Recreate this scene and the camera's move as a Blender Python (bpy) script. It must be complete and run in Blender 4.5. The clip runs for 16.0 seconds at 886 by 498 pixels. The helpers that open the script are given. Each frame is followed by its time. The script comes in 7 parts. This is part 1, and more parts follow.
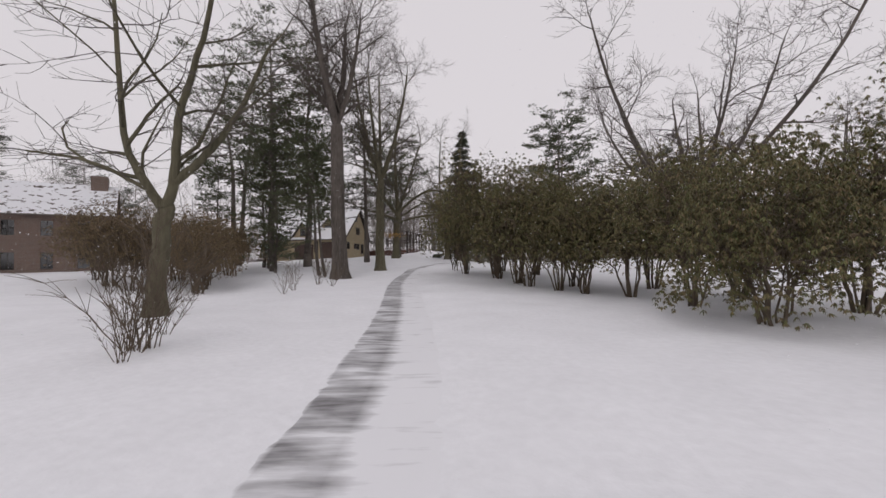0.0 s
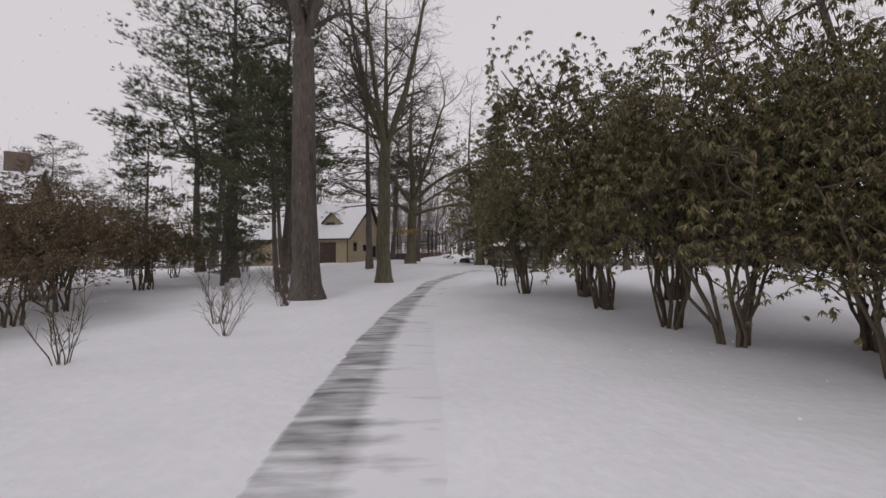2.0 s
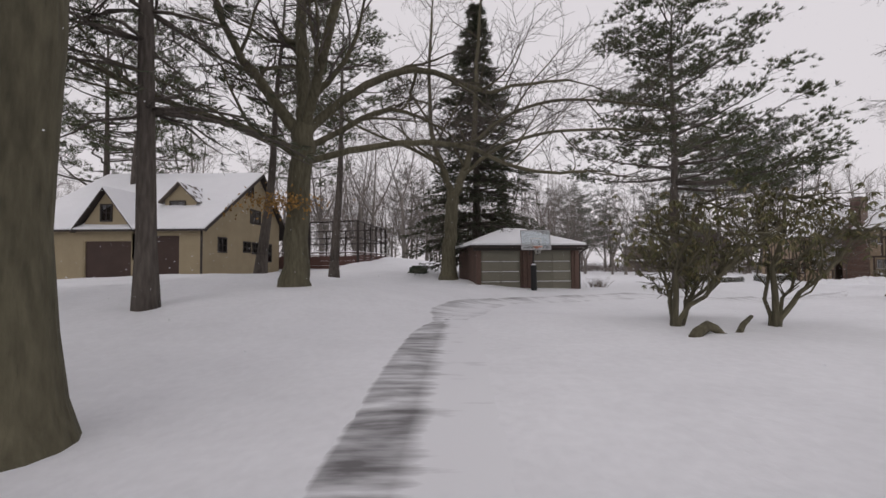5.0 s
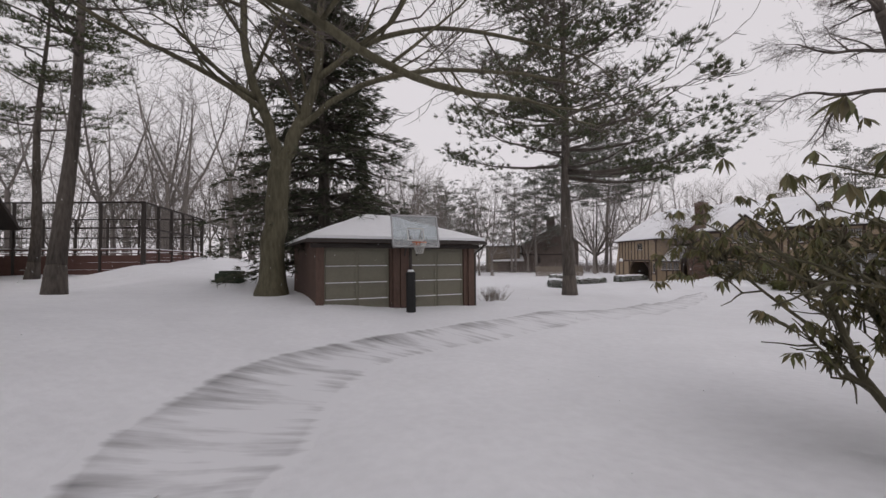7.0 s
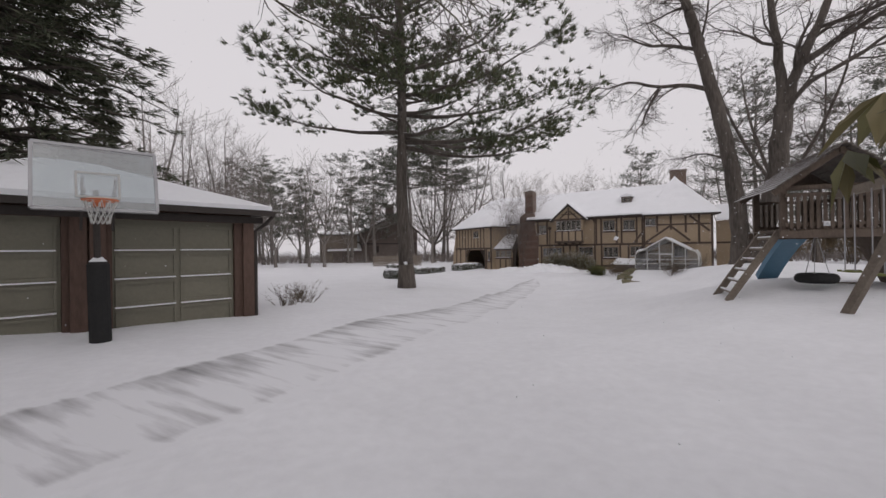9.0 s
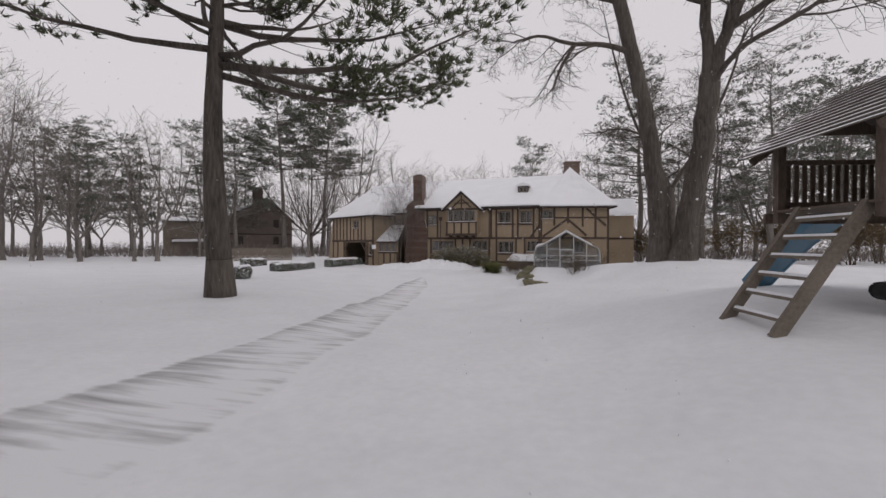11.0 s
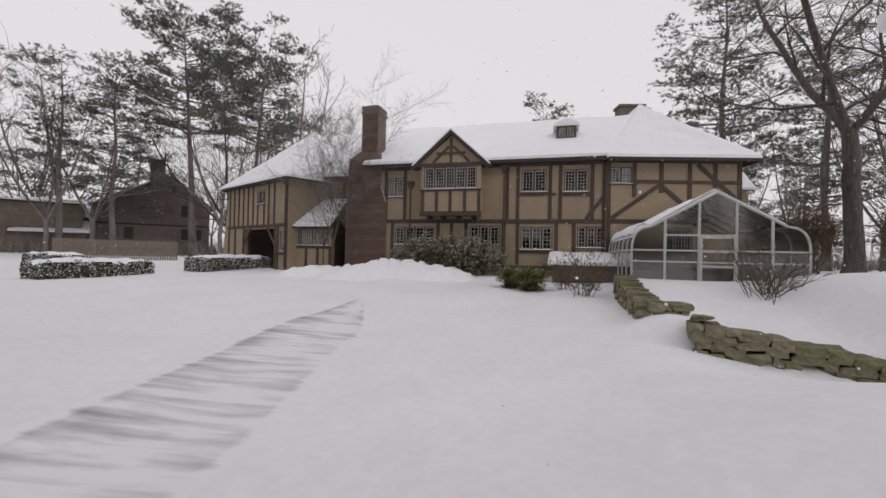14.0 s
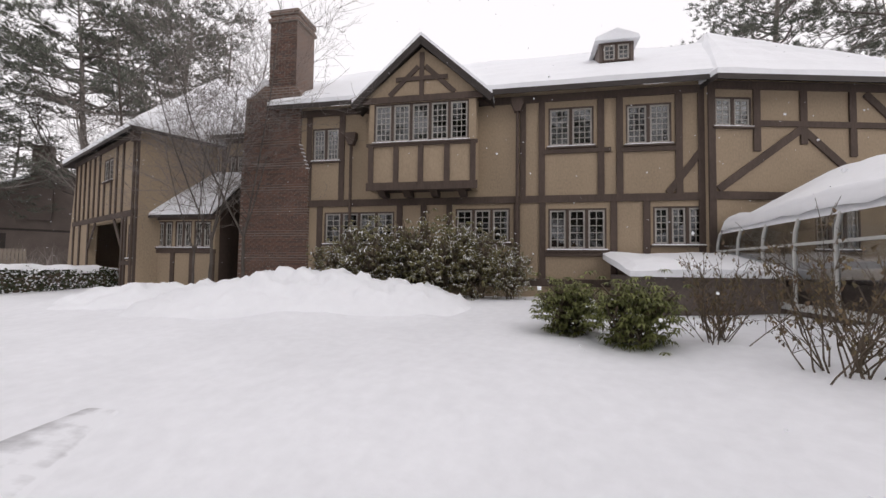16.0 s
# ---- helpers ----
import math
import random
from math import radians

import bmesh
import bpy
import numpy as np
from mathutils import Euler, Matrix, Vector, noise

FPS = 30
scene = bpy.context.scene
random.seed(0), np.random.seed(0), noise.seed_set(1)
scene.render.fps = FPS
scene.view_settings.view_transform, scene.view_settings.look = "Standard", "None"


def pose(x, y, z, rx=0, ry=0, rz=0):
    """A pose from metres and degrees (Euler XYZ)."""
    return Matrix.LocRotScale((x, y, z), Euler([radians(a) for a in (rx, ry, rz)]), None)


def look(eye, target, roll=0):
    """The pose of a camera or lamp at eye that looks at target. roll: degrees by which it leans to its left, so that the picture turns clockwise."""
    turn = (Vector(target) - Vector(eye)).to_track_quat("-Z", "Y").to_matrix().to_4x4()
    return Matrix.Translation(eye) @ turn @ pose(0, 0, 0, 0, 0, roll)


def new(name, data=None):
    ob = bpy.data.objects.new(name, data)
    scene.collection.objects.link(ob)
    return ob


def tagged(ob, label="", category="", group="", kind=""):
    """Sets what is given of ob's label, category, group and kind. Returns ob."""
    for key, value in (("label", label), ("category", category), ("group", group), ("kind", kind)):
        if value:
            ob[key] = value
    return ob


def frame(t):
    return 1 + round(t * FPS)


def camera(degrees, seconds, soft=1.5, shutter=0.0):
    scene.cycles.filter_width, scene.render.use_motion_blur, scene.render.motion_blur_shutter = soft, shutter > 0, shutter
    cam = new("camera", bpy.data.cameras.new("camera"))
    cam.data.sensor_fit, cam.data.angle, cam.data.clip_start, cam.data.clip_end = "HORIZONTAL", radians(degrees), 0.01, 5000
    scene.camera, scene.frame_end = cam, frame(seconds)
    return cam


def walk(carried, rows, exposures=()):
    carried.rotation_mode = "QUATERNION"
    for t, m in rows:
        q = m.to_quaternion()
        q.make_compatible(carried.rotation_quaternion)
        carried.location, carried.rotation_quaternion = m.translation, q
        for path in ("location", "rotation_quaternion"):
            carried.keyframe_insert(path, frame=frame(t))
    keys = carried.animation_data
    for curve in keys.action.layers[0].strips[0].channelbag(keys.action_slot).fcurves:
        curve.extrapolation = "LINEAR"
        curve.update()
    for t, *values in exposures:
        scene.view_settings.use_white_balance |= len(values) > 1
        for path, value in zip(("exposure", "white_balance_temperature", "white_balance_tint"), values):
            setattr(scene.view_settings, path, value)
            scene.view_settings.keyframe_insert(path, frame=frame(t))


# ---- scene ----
cam = camera(93.2, 16.0)
PATH = [
    (0, (0.477, -63.899, 0.624), (0.297, -61.908, 0.666), -0.8),
    (0.5, (0.081, -60.687, 0.650), (-0.089, -58.696, 0.734), -0.1),
    (1, (-0.387, -56.977, 0.694), (-0.581, -54.988, 0.770), -0.4),
    (1.5, (-0.958, -52.983, 0.744), (-1.204, -50.999, 0.795), -0.2),
    (2, (-1.657, -48.956, 0.744), (-1.951, -46.979, 0.807), -0.5),
    (2.5, (-2.469, -44.316, 0.971), (-2.797, -42.343, 1.023), -1.0),
    (3, (-3.392, -39.908, 0.944), (-3.713, -37.934, 1.003), -0.5),
    (3.2, (-3.799, -38.271, 0.932), (-4.101, -36.295, 0.997), -0.0),
    (5.3, (-5.026, -23.641, 1.609), (-4.954, -21.644, 1.677), 0.0),
    (5.5, (-4.981, -22.618, 1.666), (-4.849, -20.624, 1.738), 0.4),
    (6, (-4.674, -20.053, 1.651), (-4.389, -18.075, 1.731), 0.4),
    (6.5, (-4.136, -18.045, 1.771), (-3.690, -16.097, 1.836), 0.8),
    (7, (-3.631, -15.778, 1.689), (-2.992, -13.884, 1.748), -0.4),
    (7.5, (-2.823, -14.121, 1.676), (-2.025, -12.288, 1.707), -0.1),
    (8, (-2.103, -12.847, 1.726), (-1.140, -11.095, 1.730), -0.2),
    (8.3, (-1.443, -12.162, 1.588), (-0.382, -10.466, 1.596), -1.0),
    (8.5, (-1.124, -11.950, 1.422), (0.004, -10.298, 1.439), -1.0),
    (9, (-0.029, -10.973, 1.446), (1.258, -9.442, 1.453), -0.8),
    (9.5, (1.210, -9.822, 1.403), (2.646, -8.429, 1.410), -0.2),
    (9.7, (1.687, -9.482, 1.402), (3.170, -8.140, 1.406), 0.2),
    (11.8, (10.453, -4.104, 1.084), (12.102, -2.973, 1.057), -0.3),
    (12, (11.644, -3.421, 1.033), (13.284, -2.276, 0.999), -0.3),
    (12.5, (14.287, -1.192, 0.684), (15.944, -0.072, 0.677), 0.1),
    (13, (17.153, 0.699, 0.510), (18.817, 1.807, 0.506), 1.2),
    (13.5, (19.842, 2.660, 0.250), (21.517, 3.753, 0.270), 1.3),
    (14, (22.385, 4.551, 0.165), (24.078, 5.615, 0.187), 1.2),
    (14.5, (24.932, 6.126, 0.050), (26.641, 7.164, 0.083), 1.0),
    (15, (27.110, 7.569, 0.026), (28.845, 8.562, 0.076), 0.5),
    (15.3, (28.365, 8.336, -0.002), (30.113, 9.306, 0.057), 0.7),
    (15.5, (29.241, 8.714, -0.043), (30.988, 9.684, 0.031), 0.7),
    (16, (30.532, 9.466, -0.060), (32.292, 10.412, 0.026), 0.7),
]
walk(cam, [(t, look(eye, target, roll)) for t, eye, target, roll in PATH],
     [(0, -0.46, 6500, 15), (1.2, -0.47, 6500, 15), (2.5, -0.55, 6500, 15), (5.5, -0.42, 6500, 15), (9.5, -0.48, 6500, 14), (12.5, -0.55, 6500, 14), (14.0, -0.32, 6500, 13), (15.2, 0.02, 6500, 13), (16.0, 0.12, 6500, 13)])

# ---- light: overcast snowfall, late winter afternoon ----
SUN_AZ, SUN_EL = 200.0, 38.0
world = bpy.data.worlds.new("overcast_sky")
scene.world = world
world.use_nodes = True
wn, wl = world.node_tree.nodes, world.node_tree.links
wn.clear()
sky = wn.new("ShaderNodeTexSky")
sky.sky_type = 'NISHITA'
sky.sun_disc = False
sky.sun_elevation = radians(SUN_EL)
sky.sun_rotation = radians(SUN_AZ)
sky.air_density, sky.dust_density, sky.ozone_density = 2.0, 6.0, 1.0
grey = wn.new("ShaderNodeHueSaturation")
grey.inputs["Saturation"].default_value = 0.12
cloud = wn.new("ShaderNodeMix")
cloud.data_type = 'RGBA'
cloud.inputs[0].default_value = 0.82
cloud.inputs[7].default_value = (7.62, 7.42, 7.55, 1)
back = wn.new("ShaderNodeBackground")
back.inputs[1].default_value = 0.137
wout = wn.new("ShaderNodeOutputWorld")
wl.new(sky.outputs[0], grey.inputs["Color"])
wl.new(grey.outputs[0], cloud.inputs[6])
wl.new(cloud.outputs[2], back.inputs[0])
wl.new(back.outputs[0], wout.inputs[0])
sun_data = bpy.data.lights.new("sun", 'SUN')
sun_data.energy = 0.25
sun_data.angle = radians(25)
sun_data.color = (1.0, 0.97, 0.93)
sun = new("sun", sun_data)
sun.rotation_euler = (radians(90 - SUN_EL), 0, radians(180 - SUN_AZ))


# ---- materials ----
def mat(name, col, rough=0.8, vary=0.25, scale=2.0, fine=18.0, bump=0.15, stretch=(1, 1, 1), metal=0.0, isl=0.0, spec=0.3, snow=0.0, snow_scale=1.2, deep=.02, alt=None, vary_object=False):
    """Two scales of noise on the colour, noise bump; isl: variation from piece to piece; snow: share of snow on faces that look up."""
    m = bpy.data.materials.new(name)
    m.use_nodes = True
    n, l = m.node_tree.nodes, m.node_tree.links
    b = n["Principled BSDF"]
    b.inputs["Roughness"].default_value = rough
    b.inputs["Metallic"].default_value = metal
    b.inputs["Specular IOR Level"].default_value = spec
    tc = n.new("ShaderNodeTexCoord")
    mp = n.new("ShaderNodeMapping")
    mp.inputs["Scale"].default_value = stretch
    l.new(tc.outputs["Object"], mp.inputs[0])
    big, small = n.new("ShaderNodeTexNoise"), n.new("ShaderNodeTexNoise")
    big.inputs["Scale"].default_value, small.inputs["Scale"].default_value = scale, fine
    big.inputs["Detail"].default_value, small.inputs["Detail"].default_value = 4, 5
    l.new(mp.outputs[0], big.inputs["Vector"])
    l.new(mp.outputs[0], small.inputs["Vector"])
    add = n.new("ShaderNodeMath")
    add.operation = 'ADD'
    l.new(big.outputs[0], add.inputs[0])
    l.new(small.outputs[0], add.inputs[1])
    rng = n.new("ShaderNodeMapRange")
    rng.inputs["From Min"].default_value, rng.inputs["From Max"].default_value = 0.6, 1.4
    rng.inputs["To Min"].default_value, rng.inputs["To Max"].default_value = 1 - vary, 1 + vary
    l.new(add.outputs[0], rng.inputs["Value"])
    val = rng.outputs[0]
    if isl:
        geo = n.new("ShaderNodeNewGeometry")
        r2 = n.new("ShaderNodeMapRange")
        r2.inputs["To Min"].default_value, r2.inputs["To Max"].default_value = 1 - isl, 1 + isl
        l.new(geo.outputs["Random Per Island"], r2.inputs["Value"])
        mul = n.new("ShaderNodeMath")
        mul.operation = 'MULTIPLY'
        l.new(val, mul.inputs[0])
        l.new(r2.outputs[0], mul.inputs[1])
        val = mul.outputs[0]
    sc = n.new("ShaderNodeVectorMath")
    sc.operation = 'SCALE'
    sc.inputs[0].default_value = col[:3]
    l.new(val, sc.inputs["Scale"])
    colour = sc.outputs[0]
    if alt:
        g3 = n.new("ShaderNodeNewGeometry")
        hsh = n.new("ShaderNodeTexWhiteNoise")
        hsh.noise_dimensions = '1D'
        g4 = n.new("ShaderNodeObjectInfo")
        l.new(g4.outputs["Random"] if vary_object else g3.outputs["Random Per Island"], hsh.inputs["W"])
        sc2, m2 = n.new("ShaderNodeVectorMath"), n.new("ShaderNodeMix")
        sc2.operation = 'SCALE'
        sc2.inputs[0].default_value = alt[:3]
        l.new(val, sc2.inputs["Scale"])
        m2.data_type = 'RGBA'
        l.new(hsh.outputs["Value"], m2.inputs[0])
        l.new(colour, m2.inputs[6])
        l.new(sc2.outputs[0], m2.inputs[7])
        colour = m2.outputs[2]
    if snow:
        geo2 = n.new("ShaderNodeNewGeometry")
        sep = n.new("ShaderNodeSeparateXYZ")
        l.new(geo2.outputs["Normal"], sep.inputs[0])
        sn = n.new("ShaderNodeTexNoise")
        sn.inputs["Scale"].default_value = snow_scale
        sn.inputs["Detail"].default_value = 6
        l.new(tc.outputs["Object"], sn.inputs["Vector"])
        s1 = n.new("ShaderNodeMath")
        s1.operation = 'MULTIPLY_ADD'
        l.new(sep.outputs[2], s1.inputs[0])
        s1.inputs[1].default_value = 0.8
        l.new(sn.outputs[0], s1.inputs[2])
        s2 = n.new("ShaderNodeMapRange")
        s2.inputs["From Min"].default_value, s2.inputs["From Max"].default_value = 1.12 - snow, 1.2 - snow
        l.new(s1.outputs[0], s2.inputs["Value"])
        mx = n.new("ShaderNodeMix")
        mx.data_type = 'RGBA'
        l.new(s2.outputs[0], mx.inputs[0])
        l.new(colour, mx.inputs[6])
        mx.inputs[7].default_value = (0.82, 0.83, 0.86, 1)
        colour = mx.outputs[2]
    l.new(colour, b.inputs["Base Color"])
    if bump:
        bp = n.new("ShaderNodeBump")
        bp.inputs["Strength"].default_value = bump
        bp.inputs["Distance"].default_value = deep
        l.new(add.outputs[0], bp.inputs["Height"])
        l.new(bp.outputs[0], b.inputs["Normal"])
    return m


SNOW = mat("snow", (0.80, 0.81, 0.835), 0.75, 0.06, 0.7, 6.0, 0.45, spec=0.2, deep=.035)
ROOFSNOW = mat("roof_snow", (0.83, 0.84, 0.865), 0.75, 0.03, 0.8, 6.0, 0.4, spec=0.2)
BARK = mat("bark_grey_brown", (0.105, 0.09, 0.078), 0.9, 0.6, 1.2, 11, 1.0, (1, 1, 0.18), deep=.07)
BARKOAK = mat("bark_lichen", (0.108, 0.098, 0.064), 0.9, 0.55, 0.8, 10, 1.0, (1, 1, 0.22), deep=.07)
TWIG = mat("twigs", (0.10, 0.084, 0.075), 0.9, 0.25, 2, 20, 0.0)
# next three: haze over far trees is put into paler base colours
FARBARK = mat("hazed_bark", (0.19, 0.17, 0.155), 0.9, 0.45, 1.2, 11, 0.8, (1, 1, 0.2), deep=.05)
FARNEEDLE = mat("hazed_needles", (0.125, 0.14, 0.11), 0.75, 0.3, 0.6, 6, 0.0, isl=0.5, alt=(0.17, 0.17, 0.145))
FARTWIG = mat("hazed_twigs", (0.19, 0.168, 0.155), 0.9, 0.25, 2, 20, 0.0)
STEM = mat("shrub_stems", (0.115, 0.09, 0.066), 0.9, 0.35, 3, 30, 0.3)
NEEDLE = mat("pine_needles", (0.075, 0.098, 0.055), 0.7, 0.3, 0.6, 6, 0.0, isl=0.5, alt=(0.095, 0.095, 0.05))
SPRUCE = mat("spruce_needles", (0.055, 0.068, 0.042), 0.75, 0.3, 0.6, 6, 0.0, isl=0.5, alt=(0.085, 0.085, 0.055))
LEAF = mat("rhododendron_leaves", (0.098, 0.112, 0.04), 0.45, 0.35, 0.5, 5, 0.0, isl=0.45, alt=(0.16, 0.115, 0.062))
OLIVE = mat("olive_leaves", (0.10, 0.108, 0.042), 0.5, 0.3, 0.5, 5, 0.0, isl=0.4, alt=(0.16, 0.13, 0.065))
LEAFBROWN = mat("brown_shrub_leaves", (0.15, 0.12, 0.06), 0.75, 0.35, 0.4, 5, 0.0, isl=0.5, alt=(0.17, 0.115, 0.075))
LEAFGREEN = mat("shrub_leaves", (0.14, 0.15, 0.05), 0.6, 0.3, 1.0, 5, 0.0, isl=0.5)
LEAFGOLD = mat("oak_leaves", (0.30, 0.17, 0.05), 0.8, 0.3, 2, 8, 0.0, isl=0.4)
SHRUBSNOW = mat("snow_dusted_leaves", (0.165, 0.15, 0.07), 0.6, 0.35, 0.9, 5, 0.0, isl=0.5, snow=0.1, snow_scale=2.6)
HEDGE = mat("hedge_leaves", (0.055, 0.065, 0.032), 0.7, 0.3, 1.0, 5, 0.0, isl=0.5, snow=0.4, snow_scale=3)
STUCCO = mat("tan_stucco", (0.32, 0.248, 0.172), 0.9, 0.22, 0.6, 25, 0.4, (1, 1, .55))
TIMBER = mat("dark_timber", (0.082, 0.06, 0.049), 0.85, 0.3, 1.5, 20, 0.4, (1, 1, 0.3))
PAINT = mat("grey_white_window_paint", (0.36, 0.34, 0.31), 0.6, 0.1, 3, 30, 0.1)
SIDING = mat("tan_painted_siding", (0.38, 0.315, 0.205), 0.8, 0.12, 1.0, 20, 0.2)
DOORBROWN = mat("dark_brown_door", (0.075, 0.05, 0.042), 0.7, 0.2, 1.0, 20, 0.2)
GDOOR = mat("grey_green_garage_door", (0.185, 0.175, 0.135), 0.65, 0.12, 1.0, 15, 0.15)
GWALL = mat("brown_boards", (0.105, 0.068, 0.054), 0.85, 0.3, 1.0, 18, 0.4, (1, 1, 0.3), snow=0.02)
TRIM = mat("dark_trim", (0.05, 0.042, 0.038), 0.7, 0.2, 2, 20, 0.1)
# near-black colour that carries the shade of unlit rooms
DARK = mat("unlit_room_shade", (0.02, 0.018, 0.017), 0.9, 0.2, 2, 10, 0.0)
CEDAR = mat("weathered_cedar", (0.13, 0.10, 0.08), 0.85, 0.3, 1.5, 20, 0.4, (1, 1, 0.4))
GREYWOOD = mat("weathered_grey_wood", (0.19, 0.16, 0.13), 0.9, 0.3, 1.5, 20, 0.4)
SHINGLE = mat("grey_shingles", (0.15, 0.13, 0.115), 0.9, 0.3, 2, 20, 0.3, snow=0.14, snow_scale=2.0)
BLUE = mat("blue_plastic", (0.10, 0.21, 0.30), 0.4, 0.08, 1, 8, 0.0)
RUBBER = mat("black_rubber", (0.02, 0.02, 0.02), 0.7, 0.2, 2, 20, 0.2)
ORANGE = mat("orange_rim_paint", (0.50, 0.14, 0.05), 0.5, 0.15, 3, 20, 0.0)
METAL = mat("grey_metal", (0.35, 0.35, 0.36), 0.4, 0.1, 2, 20, 0.0, metal=0.7)
WHITEFRAME = mat("white_greenhouse_frame", (0.50, 0.50, 0.48), 0.5, 0.08, 2, 20, 0.0)
STONE = mat("mossy_fieldstone", (0.15, 0.15, 0.08), 0.9, 0.5, 2.5, 16, 0.8, alt=(0.22, 0.19, 0.135), vary_object=True)
PLANK = mat("brown_fence_boards", (0.12, 0.066, 0.056), 0.9, 0.25, 1.2, 16, 0.3)
DARKHOUSE = mat("dark_shingle_wall", (0.15, 0.122, 0.108), 0.9, 0.25, 1.0, 14, 0.3)


def brick_material():
    m = mat("red_brown_brick", (0.17, 0.085, 0.062), 0.9, 0.25, 1.0, 12, 0.0)
    n, l = m.node_tree.nodes, m.node_tree.links
    b = n["Principled BSDF"]
    tc = n.new("ShaderNodeTexCoord")
    geo = n.new("ShaderNodeNewGeometry")
    sep, com = n.new("ShaderNodeSeparateXYZ"), n.new("ShaderNodeCombineXYZ")
    l.new(tc.outputs["Object"], sep.inputs[0])
    ad = n.new("ShaderNodeMath")
    l.new(sep.outputs[0], ad.inputs[0])
    l.new(sep.outputs[1], ad.inputs[1])
    l.new(ad.outputs[0], com.inputs[0])
    l.new(sep.outputs[2], com.inputs[1])
    br = n.new("ShaderNodeTexBrick")
    br.inputs["Color1"].default_value = (0.175, 0.105, 0.08, 1)
    br.inputs["Color2"].default_value = (0.12, 0.082, 0.068, 1)
    br.inputs["Mortar"].default_value = (0.27, 0.235, 0.205, 1)
    br.inputs["Scale"].default_value = 1.0
    br.inputs["Brick Width"].default_value, br.inputs["Row Height"].default_value = 0.23, 0.085
    br.inputs["Mortar Size"].default_value = 0.013
    l.new(com.outputs[0], br.inputs["Vector"])
    l.new(br.outputs[0], b.inputs["Base Color"])
    bp = n.new("ShaderNodeBump")
    bp.invert = True
    bp.inputs["Strength"].default_value, bp.inputs["Distance"].default_value = 0.5, 0.01
    l.new(br.outputs["Fac"], bp.inputs["Height"])
    l.new(bp.outputs[0], b.inputs["Normal"])
    return m


def glass_material(name, tint, rough, alpha_mix):
    """Window glass: glossy over clear."""
    m = bpy.data.materials.new(name)
    m.use_nodes = True
    n, l = m.node_tree.nodes, m.node_tree.links
    n.remove(n["Principled BSDF"])
    out = n["Material Output"]
    tr, gl, mx = n.new("ShaderNodeBsdfTransparent"), n.new("ShaderNodeBsdfGlossy"), n.new("ShaderNodeMixShader")
    tr.inputs[0].default_value = (*tint, 1)
    gl.inputs["Roughness"].default_value = rough
    fr = n.new("ShaderNodeFresnel")
    fr.inputs[0].default_value = 1.5
    ad = n.new("ShaderNodeMath")
    ad.inputs[1].default_value = alpha_mix
    l.new(fr.outputs[0], ad.inputs[0])
    l.new(ad.outputs[0], mx.inputs[0])
    l.new(tr.outputs[0], mx.inputs[1])
    l.new(gl.outputs[0], mx.inputs[2])
    l.new(mx.outputs[0], out.inputs[0])
    return m


BRICK = brick_material()
BRICKPIECE = mat("fired_brick", (0.175, 0.105, 0.08), 0.9, 0.3, 2.0, 22, 0.4, alt=(0.11, 0.08, 0.068), vary_object=True)
BRICKJOINED = mat("fired_brick_courses", (0.175, 0.105, 0.08), 0.9, 0.3, 2.0, 22, 0.4, alt=(0.11, 0.08, 0.068))
GLASS = glass_material("window_glass", (0.25, 0.27, 0.28), 0.03, 0.10)
CLEAR = glass_material("greenhouse_glass", (0.66, 0.68, 0.68), 0.10, 0.16)
BOARD = glass_material("acrylic_backboard", (0.62, 0.68, 0.70), 0.25, 0.22)


